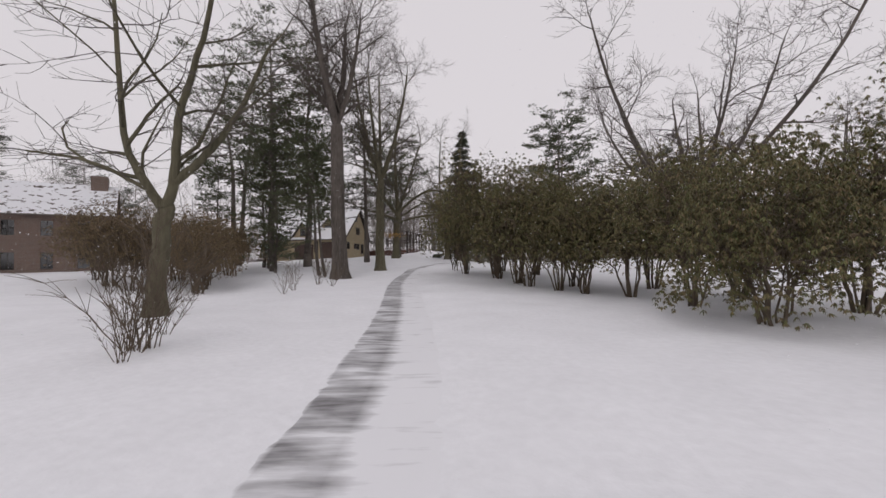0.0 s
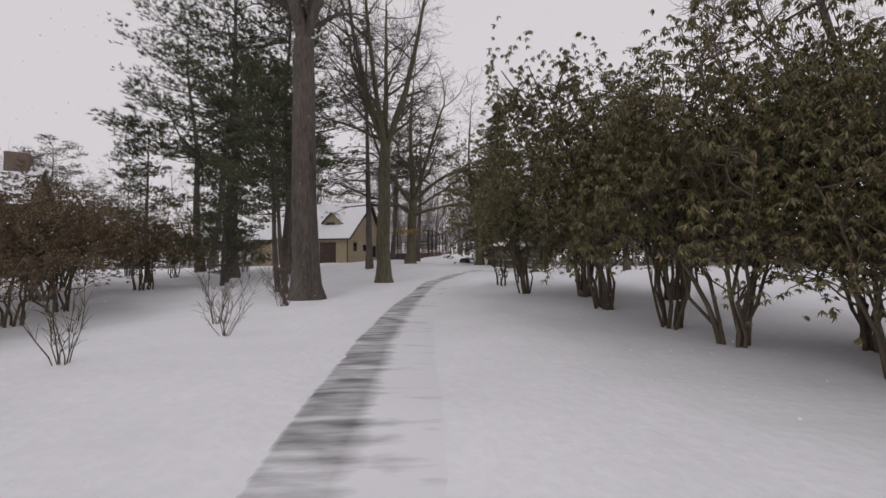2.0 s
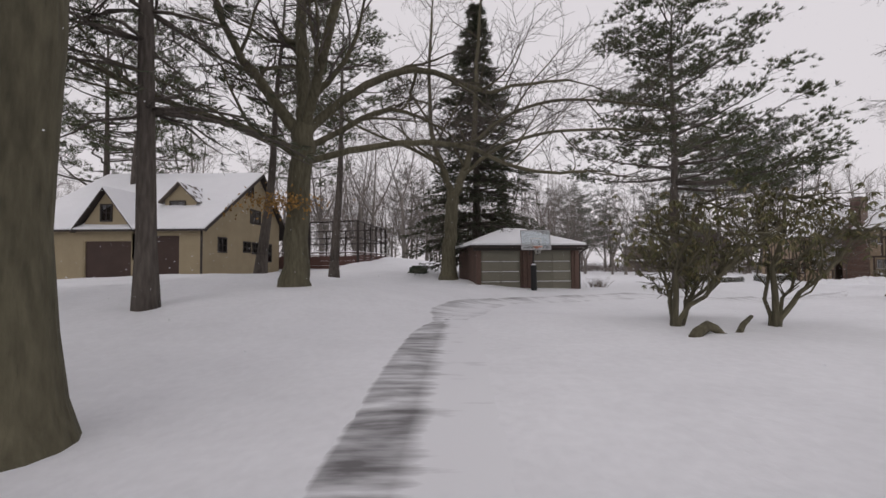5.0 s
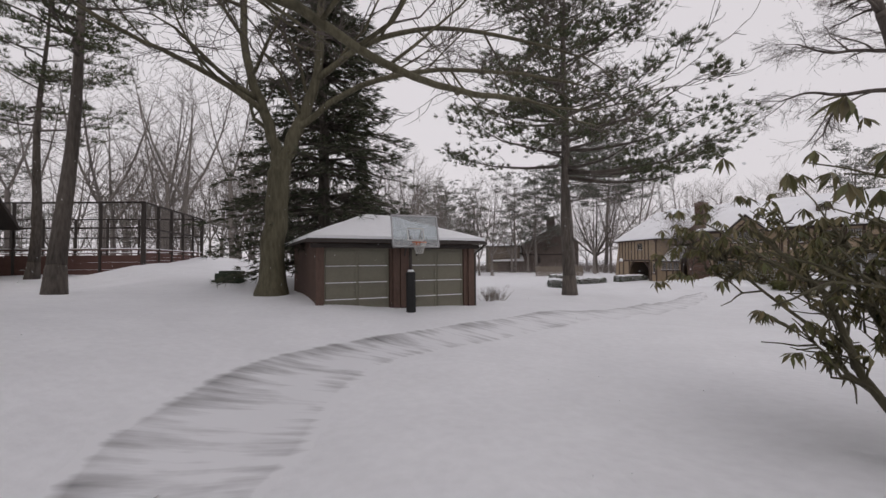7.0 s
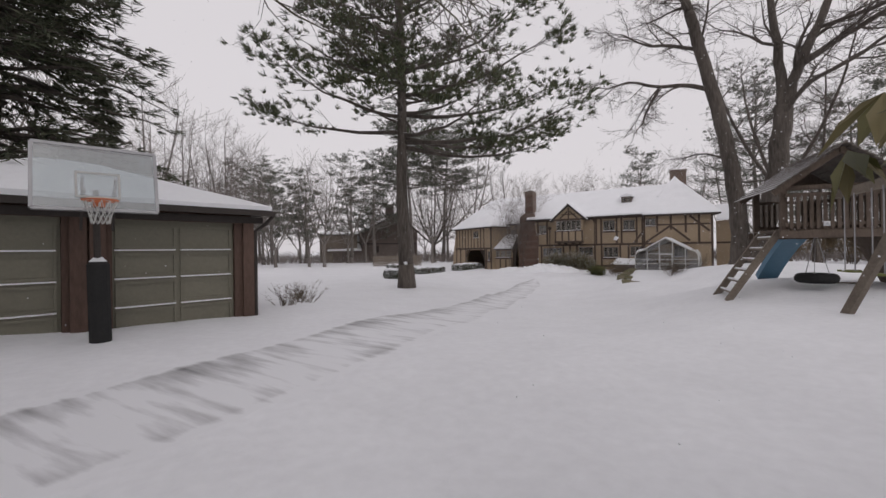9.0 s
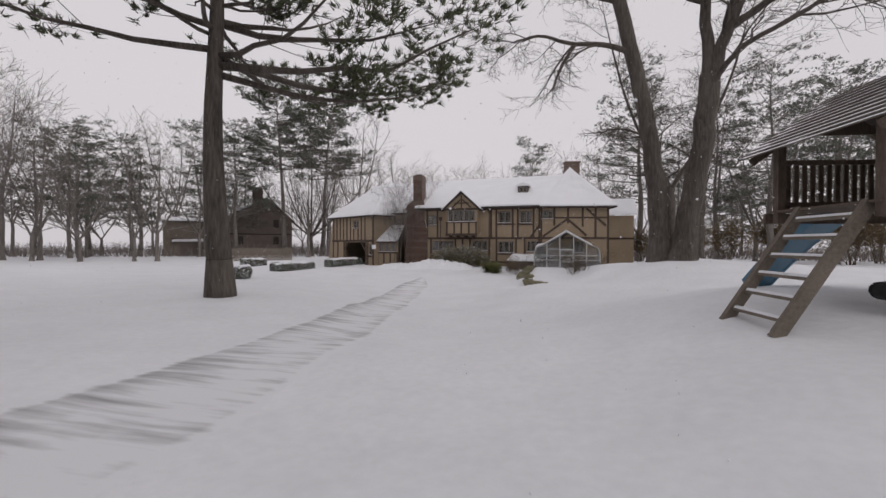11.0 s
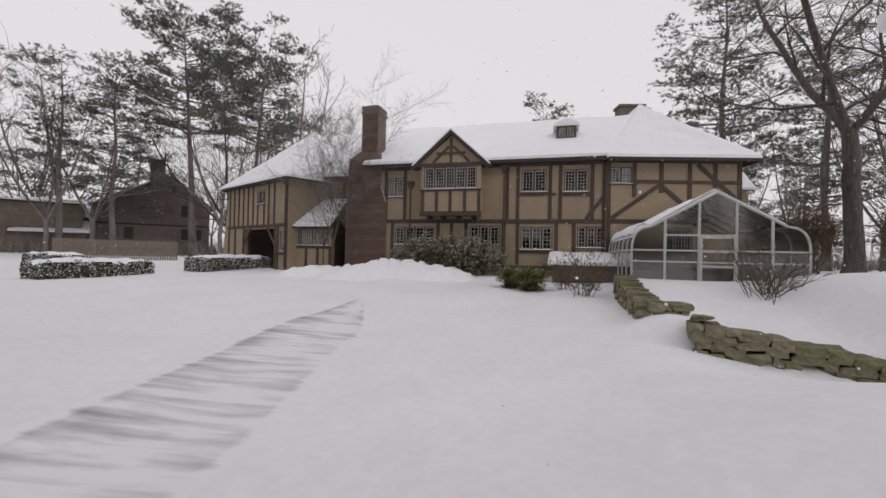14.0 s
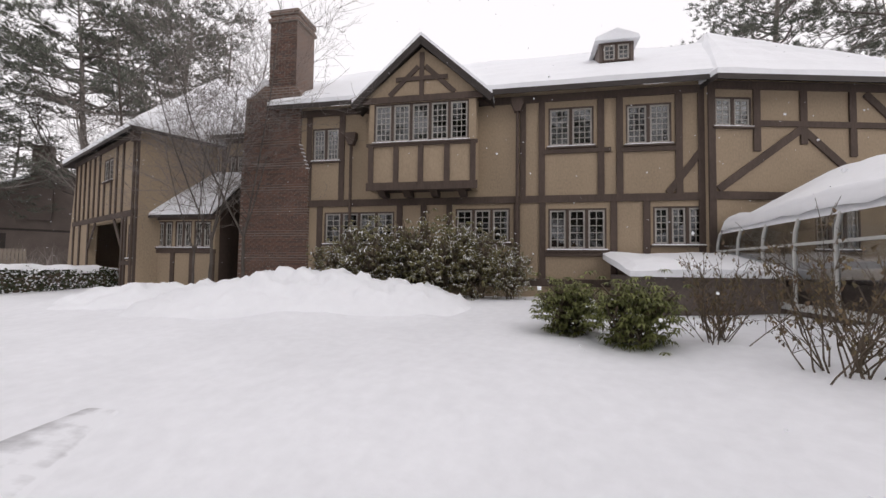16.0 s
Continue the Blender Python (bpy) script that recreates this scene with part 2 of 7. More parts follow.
# ---- mesh building ----
class Shape:
    """Collects boxes, bars, tubes and polygons into one mesh."""

    def __init__(self):
        self.v, self.f = [], []

    def add(self, verts, faces):
        k = len(self.v)
        self.v.extend([tuple(p) for p in verts])
        self.f.extend([tuple(i + k for i in q) for q in faces])
        return self

    def box(self, x0, x1, y0, y1, z0, z1):
        v = [(x, y, z) for z in (z0, z1) for y in (y0, y1) for x in (x0, x1)]
        return self.add(v, [(0, 2, 3, 1), (4, 5, 7, 6), (0, 1, 5, 4), (2, 6, 7, 3), (0, 4, 6, 2), (1, 3, 7, 5)])

    def prism(self, poly, axis, a, b):
        """A polygon of 2D points pushed along an axis from a to b."""
        def at(p, s):
            return {"x": (s, p[0], p[1]), "y": (p[0], s, p[1]), "z": (p[0], p[1], s)}[axis]
        n = len(poly)
        v = [at(p, a) for p in poly] + [at(p, b) for p in poly]
        f = [tuple(range(n)), tuple(range(2 * n - 1, n - 1, -1))]
        f += [(i, i + n, (i + 1) % n + n, (i + 1) % n) for i in range(n)]
        return self.add(v, f)

    def beam(self, p, q, w, h, up=(0, 0, 1)):
        """A square bar from p to q, w wide, h along up."""
        p, q = Vector(p), Vector(q)
        a = (q - p).normalized()
        u = Vector(up)
        s = a.cross(u)
        if s.length < 1e-3:
            s = a.cross(Vector((1, 0, 0)))
        s.normalize()
        t = s.cross(a)
        v = [e + s * (i * w / 2) + t * (j * h / 2) for e in (p, q) for i, j in ((-1, -1), (1, -1), (1, 1), (-1, 1))]
        return self.add(v, [(3, 2, 1, 0), (4, 5, 6, 7), (0, 1, 5, 4), (1, 2, 6, 5), (2, 3, 7, 6), (3, 0, 4, 7)])

    def tube(self, pts, rad, n=6):
        """A round tube through points, with radii."""
        k = len(self.v)
        pts = [Vector(p) for p in pts]
        for i, p in enumerate(pts):
            a = (pts[min(i + 1, len(pts) - 1)] - pts[max(i - 1, 0)])
            a = a.normalized() if a.length > 1e-6 else Vector((0, 0, 1))
            s = a.cross(Vector((0.31, 0.95, 0.05)))
            s.normalize()
            t = a.cross(s)
            for j in range(n):
                w = 2 * math.pi * j / n
                self.v.append(tuple(p + (s * math.cos(w) + t * math.sin(w)) * rad[i]))
        for i in range(len(pts) - 1):
            for j in range(n):
                a, b = k + i * n + j, k + i * n + (j + 1) % n
                self.f.append((a, b, b + n, a + n))
        self.f.append(tuple(k + (len(pts) - 1) * n + j for j in range(n)))
        self.f.append(tuple(k + n - 1 - j for j in range(n)))
        return self

    def mesh(self, name, material, smooth=False):
        me = bpy.data.meshes.new(name)
        me.from_pydata(self.v, [], self.f)
        me.materials.append(material)
        if smooth:
            me.polygons.foreach_set("use_smooth", [True] * len(me.polygons))
        me.update()
        return me


JOINED = ("branchwork", "foliage", "needles", "twig_crown", "wire_mesh", "net", "brickwork")


def part(name, shape, material, parent, label="", smooth=False):
    me = shape if isinstance(shape, bpy.types.Mesh) else shape.mesh(name, material, smooth)
    ob = new(name, me)
    ob.parent = parent
    if label:
        ob["label"] = label
    if name in JOINED:
        ob["kind"] = "stuff"
    return ob


def thing(name, m, label, category, group="", kind=""):
    ob = new(name)
    ob.matrix_basis = m
    ob.empty_display_size = 0.3
    return tagged(ob, label, category, group, kind)


# ---- the snowy ground ----
SPOTS = ((0.5, -64, -1.25), (-1.5, -50, -1.2), (-3, -40, -.95), (-5, -24, -.28), (-4.5, -18, -.2), (-2.5, -13, -.18), (0, -10.5, -.35),
         (4, -8, -.45), (11.5, -3.4, -.85), (17, .8, -1.4), (22.5, 4.5, -1.75), (27, 7.5, -1.85), (31, 9.5, -1.75), (6, -43, -1.25),
         (3, -39, -1.15), (-1, -29, -.7), (-11.1, -29.6, -1.02), (-18.6, -37, -1.35), (-10.1, -20.5, -.68), (-13, -24.5, -.75), (-10.8, -9.4, .62), (-13.3, -6.2, 1.1), (-22.8, 5, .8),
         (-7.7, 12, .8), (-4.8, 2.7, .36), (3, 0, -.12), (14.1, 9.4, -.70), (.6, -14.8, -.05), (12, -9.5, .1), (18, -8.5, .4), (28, 28, -1.15), (39, 29.5, -.95),
         (40, 13, -.80), (36.5, 12.5, -1.15), (30.3, -3.5, .3), (36, -1, -.1), (26.3, .6, -.75), (-14.2, 18.6, 1.15), (-13, 30, .4), (-24, 21.6, .3), (-17.4, 19.6, .15), (-17.5, 12, .25))
LINE = np.array(((-.4, -64), (-1.2, -56), (-2.2, -50), (-3.1, -45), (-4.2, -39.5), (-4.9, -34.6), (-5.4, -29), (-5.4, -24), (-5.2, -18), (-4.9, -12.7), (-4.3, -9.2), (-3.0, -6.9), (-.8, -5.6), (2.2, -4.4), (5.5, -2.6), (8, -1.2), (14, 2.7), (22.6, 8.2), (28, 11.6), (33.2, 14.4), (35.2, 15.6)), float)

# wall line (its bank lies to the left going from a to b), height of the bank at a and b, height of the foot, depth of the bank
TERRACES = (((37.3, 7.1), (32.3, 5.78), -.46, -.84, -1.0, -1.45, 1.6), ((31.12, 4.95), (31.6, 2.0), -1.0, -1.42, -1.46, -1.82, 1.6))


def off_line(x, y):
    """Distance from the middle of the drive."""
    best = np.full(np.shape(x), 1e9)
    for a, b in zip(LINE[:-1], LINE[1:]):
        e = b - a
        t = np.clip(((x - a[0]) * e[0] + (y - a[1]) * e[1]) / (e @ e + 1e-9), 0, 1)
        best = np.minimum(best, np.hypot(x - a[0] - t * e[0], y - a[1] - t * e[1]))
    return best


def ground(x, y):
    x, y = np.asarray(x, float), np.asarray(y, float)
    w = s = 0.0
    for a, b, z in SPOTS:
        q = ((x - a) ** 2 + (y - b) ** 2 + 3) ** -1.5
        w, s = w + q, s + q * z
    z = s / w
    # mounds: terrace of the greenhouse, ploughed heaps before the house, bank by the play set, court bank
    for a, b, h, rx in ((41.5, 3.0, .08, 4.5), (37.2, 16.8, .22, 1.6), (36.2, 21.0, .25, 1.4), (33, -9, .4, 6), (-15, 33, 2.0, 9)):
        z = z + h * np.exp(-((x - a) ** 2 + (y - b) ** 2) / (2 * rx * rx))
    d = off_line(x, y)
    z = z - 0.07 * np.exp(-(d / 1.6) ** 2)
    # terraces held by the two stone walls
    for (ax, ay), (bx, by), ta, tb, fa, fb, back in TERRACES:
        L = math.hypot(bx - ax, by - ay)
        ex, ey = (bx - ax) / L, (by - ay) / L
        u = (x - ax) * ex + (y - ay) * ey
        n = (x - ax) * -ey + (y - ay) * ex
        t = np.clip(u / L, 0, 1)
        out = np.maximum(0, np.maximum(-u, u - L))
        near = np.exp(-(out / .9) ** 2)
        up = near * np.clip((n - .1) / .3, 0, 1) * np.exp(-np.maximum(0, n - back) ** 2 / 8)
        z = z + (ta + (tb - ta) * t - z) * up
        down = near * np.clip((.4 - n) / .3, 0, 1) * np.exp(-np.maximum(0, -n - .6) ** 2 / 3)
        z = z + (fa + (fb - fa) * t - z) * down
    return z


def gz(x, y):
    return float(ground(x, y))


def snow_ground():
    def axis(lo, hi, step):
        a = list(np.arange(lo, hi + .01, step))
        s, p, q = step, lo, hi
        left, right = [], []
        while s < 400:
            s *= 1.35
            p, q = p - s, q + s
            left.append(p)
            right.append(q)
        return np.array(left[::-1] + a + right)
    xs, ys = axis(-34, 54, 0.4), axis(-72, 44, 0.4)
    gx, gy = np.meshgrid(xs, ys)
    z = ground(gx, gy)
    lump = np.array([[noise.noise((x * .35, y * .35, 3.1)) * .07 + noise.noise((x * 1.4, y * 1.4, 7.7)) * .022 for x in xs] for y in ys])
    heap = np.exp(-((gx - 37) ** 2 / 8 + (gy - 17.5) ** 2 / 26))
    z = z + lump * (1 + 3.5 * heap)
    ny, nx = z.shape
    v = np.stack([gx, gy, z], -1).reshape(-1, 3)
    i = np.arange(ny * nx).reshape(ny, nx)
    f = np.stack([i[:-1, :-1], i[:-1, 1:], i[1:, 1:], i[1:, :-1]], -1).reshape(-1, 4)
    me = bpy.data.meshes.new("ground")
    me.from_pydata(v.tolist(), [], f.tolist())
    me.materials.append(SNOW)
    me.polygons.foreach_set("use_smooth", [True] * len(me.polygons))
    return tagged(new("ground", me), "white snow-covered lawn and verge, soft and uneven", "ground", kind="structure")


snow_ground()


def track_material(name, stops, low, high):
    """Ploughed drive: dark wet asphalt showing through streaks of snow; stops: how bare it is from its left to its right edge."""
    m = bpy.data.materials.new(name)
    m.use_nodes = True
    n, l = m.node_tree.nodes, m.node_tree.links
    b = n["Principled BSDF"]
    b.inputs["Roughness"].default_value = 0.6
    uv = n.new("ShaderNodeUVMap")
    uv.uv_map = "along"
    mp = n.new("ShaderNodeMapping")
    mp.inputs["Scale"].default_value = (1.1, 1.4, 1)
    l.new(uv.outputs[0], mp.inputs[0])
    t1, t2 = n.new("ShaderNodeTexNoise"), n.new("ShaderNodeTexNoise")
    t1.inputs["Scale"].default_value, t1.inputs["Detail"].default_value = 0.9, 7
    t1.inputs["Distortion"].default_value = 0.4
    t2.inputs["Scale"].default_value, t2.inputs["Detail"].default_value = 3.2, 6
    mp2 = n.new("ShaderNodeMapping")
    mp2.inputs["Scale"].default_value = (0.35, 1.6, 1)
    l.new(uv.outputs[0], mp2.inputs[0])
    l.new(mp.outputs[0], t1.inputs["Vector"])
    l.new(mp2.outputs[0], t2.inputs["Vector"])
    sep = n.new("ShaderNodeSeparateXYZ")
    l.new(uv.outputs[0], sep.inputs[0])
    edge = n.new("ShaderNodeValToRGB")
    for k, (at, v) in enumerate(stops):
        e = edge.color_ramp.elements[k] if k < 2 else edge.color_ramp.elements.new(at)
        e.position, e.color = at, (v, v, v, 1)
    half = n.new("ShaderNodeMapRange")
    half.inputs["From Min"].default_value, half.inputs["From Max"].default_value = -1.0, 1.0
    l.new(sep.outputs[0], half.inputs["Value"])
    l.new(half.outputs[0], edge.inputs[0])
    s1, s2 = n.new("ShaderNodeMath"), n.new("ShaderNodeMath")
    s1.operation, s2.operation = 'MULTIPLY_ADD', 'MULTIPLY_ADD'
    l.new(t1.outputs[0], s1.inputs[0])
    s1.inputs[1].default_value = 0.5
    l.new(edge.outputs[0], s1.inputs[2])
    l.new(t2.outputs[0], s2.inputs[0])
    s2.inputs[1].default_value = 0.6
    l.new(s1.outputs[0], s2.inputs[2])
    cov = n.new("ShaderNodeMapRange")
    cov.inputs["From Min"].default_value, cov.inputs["From Max"].default_value = low, high
    l.new(s2.outputs[0], cov.inputs["Value"])
    mx = n.new("ShaderNodeMix")
    mx.data_type = 'RGBA'
    mx.inputs[6].default_value = (0.80, 0.81, 0.835, 1)
    mx.inputs[7].default_value = (0.15, 0.145, 0.15, 1)
    l.new(cov.outputs[0], mx.inputs[0])
    l.new(mx.outputs[2], b.inputs["Base Color"])
    bp = n.new("ShaderNodeBump")
    bp.invert = True
    bp.inputs["Strength"].default_value, bp.inputs["Distance"].default_value = 0.4, 0.03
    l.new(cov.outputs[0], bp.inputs["Height"])
    l.new(bp.outputs[0], b.inputs["Normal"])
    return m


TRACK = track_material("ploughed_asphalt", ((0, 0.0), (1, 0.0), (.10, .10), (.16, .44), (.44, .46), (.56, .22), (.86, .20)), .82, 1.14)
TRACK2 = track_material("half_covered_asphalt", ((0, 0.0), (1, 0.0), (.13, .08), (.20, .40), (.38, .30), (.6, .22), (.80, .30), (.88, .08)), .79, 1.16)


DRIVE = LINE


def driveway(a, b, label, half, material, shift=0.0):
    """A stretch of cleared drive, from a to b (fractions of its length)."""
    seg = np.r_[0, np.cumsum(np.hypot(*np.diff(DRIVE, axis=0).T))]
    s = np.arange(a * seg[-1], b * seg[-1], 0.35)
    px, py = np.interp(s, seg, DRIVE[:, 0]), np.interp(s, seg, DRIVE[:, 1])
    k = np.ones(13) / 13
    if len(s) > 16:
        px[6:-6], py[6:-6] = np.convolve(px, k, 'valid'), np.convolve(py, k, 'valid')
    tx, ty = np.gradient(px), np.gradient(py)
    h = np.hypot(tx, ty)
    tx, ty = tx / h, ty / h
    cols = np.linspace(-1, 1, 14)
    v, uv = [], []
    for i in range(len(s)):
        taper = min(1.0, 0.15 + min(i, len(s) - 1 - i) * .35 / 4.0)
        for c in cols:
            x, y = px[i] + ty[i] * (c * half * taper + shift), py[i] - tx[i] * (c * half * taper + shift)
            z = gz(x, y) + noise.noise((x * .35, y * .35, 3.1)) * .07 + noise.noise((x * 1.4, y * 1.4, 7.7)) * .022
            v.append((x, y, z + 0.022 - 0.055 * abs(c) ** 3))
            uv.append((c, s[i]))
    m = len(cols)
    f = [(i * m + j, i * m + j + 1, (i + 1) * m + j + 1, (i + 1) * m + j) for i in range(len(s) - 1) for j in range(m - 1)]
    me = bpy.data.meshes.new("driveway")
    me.from_pydata(v, [], f)
    layer = me.uv_layers.new(name="along")
    idx = np.zeros(len(me.loops), int)
    me.loops.foreach_get("vertex_index", idx)
    layer.data.foreach_set("uv", np.array(uv)[idx].ravel())
    me.materials.append(material)
    me.polygons.foreach_set("use_smooth", [True] * len(me.polygons))
    return tagged(new("driveway", me), label, "driveway", kind="structure")


driveway(0.0, 0.52, "ploughed drive with dark asphalt showing through streaky snow", 1.2, TRACK)
driveway(0.49, .97, "ploughed drive towards the house, grey asphalt under torn snow", 1.5, TRACK2)


def snow_heap(name, x0, y0, ang, L, W, H, seed, label):
    """A crumbling ridge of ploughed snow, sunk into the ground at its rim."""
    n, m = int(L / .09), int(W / .09)
    ca, sa = math.cos(radians(ang)), math.sin(radians(ang))
    v = []
    for i in range(n + 1):
        for j in range(m + 1):
            a, b = 2 * i / n - 1, 2 * j / m - 1
            lx, ly = a * L / 2, b * W / 2
            x, y = x0 + lx * ca - ly * sa, y0 + lx * sa + ly * ca
            e = max(0.0, 1 - abs(a) ** 2.2) * max(0.0, 1 - abs(b) ** 1.7)
            q = Vector((lx, ly, seed))
            h = H * e * (1 + .35 * noise.noise(q * .9) + .22 * noise.noise(q * 2.1)) + e ** .5 * (.15 * noise.noise(q * 2.9) + .20 * abs(noise.noise(q * 5.2)) + .10 * noise.noise(q * 11))
            v.append((x, y, gz(x, y) - .16 + h + .12 * min(1, e * 5)))
    w = m + 1
    f = [(i * w + j, (i + 1) * w + j, (i + 1) * w + j + 1, i * w + j + 1) for i in range(n) for j in range(m)]
    me = bpy.data.meshes.new(name)
    me.from_pydata(v, [], f)
    me.materials.append(ROOFSNOW)
    me.polygons.foreach_set("use_smooth", [True] * len(me.polygons))
    return tagged(new(name, me), label, "snow heap", "ploughed heaps")


snow_heap("snow_heap", 37.3, 16.4, -54, 7.4, 2.9, .62, 3.3, "crumbly heap of ploughed snow at the end of the drive")
snow_heap("snow_heap", 35.9, 19.6, -48, 4.2, 2.2, .34, 8.1, "low crumbly heap of ploughed snow before the house")


# ---- building parts ----
def wall(parent, name, x0, x1, z0, z1, y0, y1, holes, material, label="", m=None):
    """A wall along x, y0 to y1 thick, with holes (x0, x1, z0, z1) right through it."""
    xs = sorted({x0, x1, *[min(max(h[i], x0), x1) for h in holes for i in (0, 1)]})
    zs = sorted({z0, z1, *[min(max(h[i], z0), z1) for h in holes for i in (2, 3)]})
    s = Shape()
    for a, b in zip(xs[:-1], xs[1:]):
        run = None
        for c, d in zip(zs[:-1], zs[1:]):
            open_here = any(h[0] < (a + b) / 2 < h[1] and h[2] < (c + d) / 2 < h[3] for h in holes)
            if open_here:
                if run:
                    s.box(a, b, y0, y1, *run)
                run = None
            else:
                run = (run[0], d) if run else (c, d)
        if run:
            s.box(a, b, y0, y1, *run)
    ob = part(name, s, material, parent, label)
    if m is not None:
        ob.matrix_basis = m
    return ob


def casement(parent, x0, x1, z0, z1, y, leaves, cols=2, rows=5, m=None, sill=True):
    """A leaded casement window: frame with glazing bars, and a glass pane for each leaf."""
    s = Shape()
    t = 0.04
    s.box(x0, x1, y - .02, y + .12, z1 - t, z1).box(x0, x1, y - .02, y + .12, z0, z0 + t)
    w = (x1 - x0) / leaves
    for i in range(leaves + 1):
        c = x0 + i * w
        a, b = max(x0, c - .04), min(x1, c + .04)
        s.box(a, b, y - .02, y + .12, z0 + t, z1 - t)
    win = part("window", s, TIMBER, parent, "small-paned casement window in a dark frame")
    for i in range(leaves):
        a, b = x0 + i * w + .045, x0 + (i + 1) * w - .045
        c, d, f = z0 + t + .004, z1 - t - .004, .042
        q = Shape().box(a, b, y, y + .05, d - f, d).box(a, b, y, y + .05, c, c + f).box(a, a + f, y, y + .05, c + f, d - f).box(b - f, b, y, y + .05, c + f, d - f)
        for j in range(1, cols):
            e = a + f + (b - a - 2 * f) * j / cols
            q.box(e - .009, e + .009, y + .012, y + .036, c + f, d - f)
        for j in range(1, rows):
            e = c + f + (d - c - 2 * f) * j / rows
            q.box(a + f, b - f, y + .014, y + .034, e - .009, e + .009)
        part("sash", q, PAINT, win, "pale painted sash with glazing bars")
        p = part("pane", Shape().box(a + f, b - f, y + .021, y + .027, c + f, d - f), GLASS, win)
        p.visible_shadow = False
    if sill:
        part("sill", Shape().box(x0 - .06, x1 + .06, y - .10, y - .023, z0 - .05, z0 - .003), TIMBER, win)
        part("snow_on_sill", Shape().prism([(y - .095, z0 - .003), (y - .032, z0 - .003), (y - .032, z0 + .03), (y - .07, z0 + .025)], "x", x0 - .03, x1 + .03), ROOFSNOW, win)
    if m is not None:
        win.matrix_basis = m
    return win


def slab_roof(parent, name, corners, thick, material, label="", lift=0.0, m=None, wavy=0.0):
    """A roof plane through four or three corners (lower edge first), with thickness straight up; wavy adds unevenness."""
    c = [Vector(p) + Vector((0, 0, lift)) for p in corners]
    s = Shape()
    if len(c) == 3:
        c = [c[0], c[1], c[2], c[2]]
    nu, nv = (14, 8) if wavy else (1, 1)
    top, bot = [], []
    for j in range(nv + 1):
        for i in range(nu + 1):
            a, b = i / nu, j / nv
            p = (c[0] * (1 - a) + c[1] * a) * (1 - b) + (c[3] * (1 - a) + c[2] * a) * b
            h = thick
            if wavy:
                h += wavy * noise.noise((p.x * .7, p.y * .7, p.z)) + wavy * .5 * noise.noise((p.x * 2.3, p.y * 2.3, p.z * 2))
                if j == 0 or i in (0, nu):
                    h *= 0.7
            bot.append(p)
            top.append(p + Vector((0, 0, h)))
    k = len(bot)
    faces = []
    W = nu + 1
    for j in range(nv):
        for i in range(nu):
            q = (j * W + i, j * W + i + 1, (j + 1) * W + i + 1, (j + 1) * W + i)
            faces.append(tuple(e + k for e in q))
            faces.append(q[::-1])
    rim = [i for i in range(W)] + [j * W + nu for j in range(1, nv + 1)] + [nv * W + i for i in range(nu - 1, -1, -1)] + [j * W for j in range(nv - 1, 0, -1)]
    for a, b in zip(rim, rim[1:] + rim[:1]):
        faces.append((a, b, b + k, a + k))
    s.add(bot + top, faces)
    ob = part(name, s, material, parent, label, smooth=False)
    if m is not None:
        ob.matrix_basis = m
    return ob


# ---- the half-timbered house ----
HOUSE_M = pose(42.20, 11.89, 0, 0, 0, -73.27)


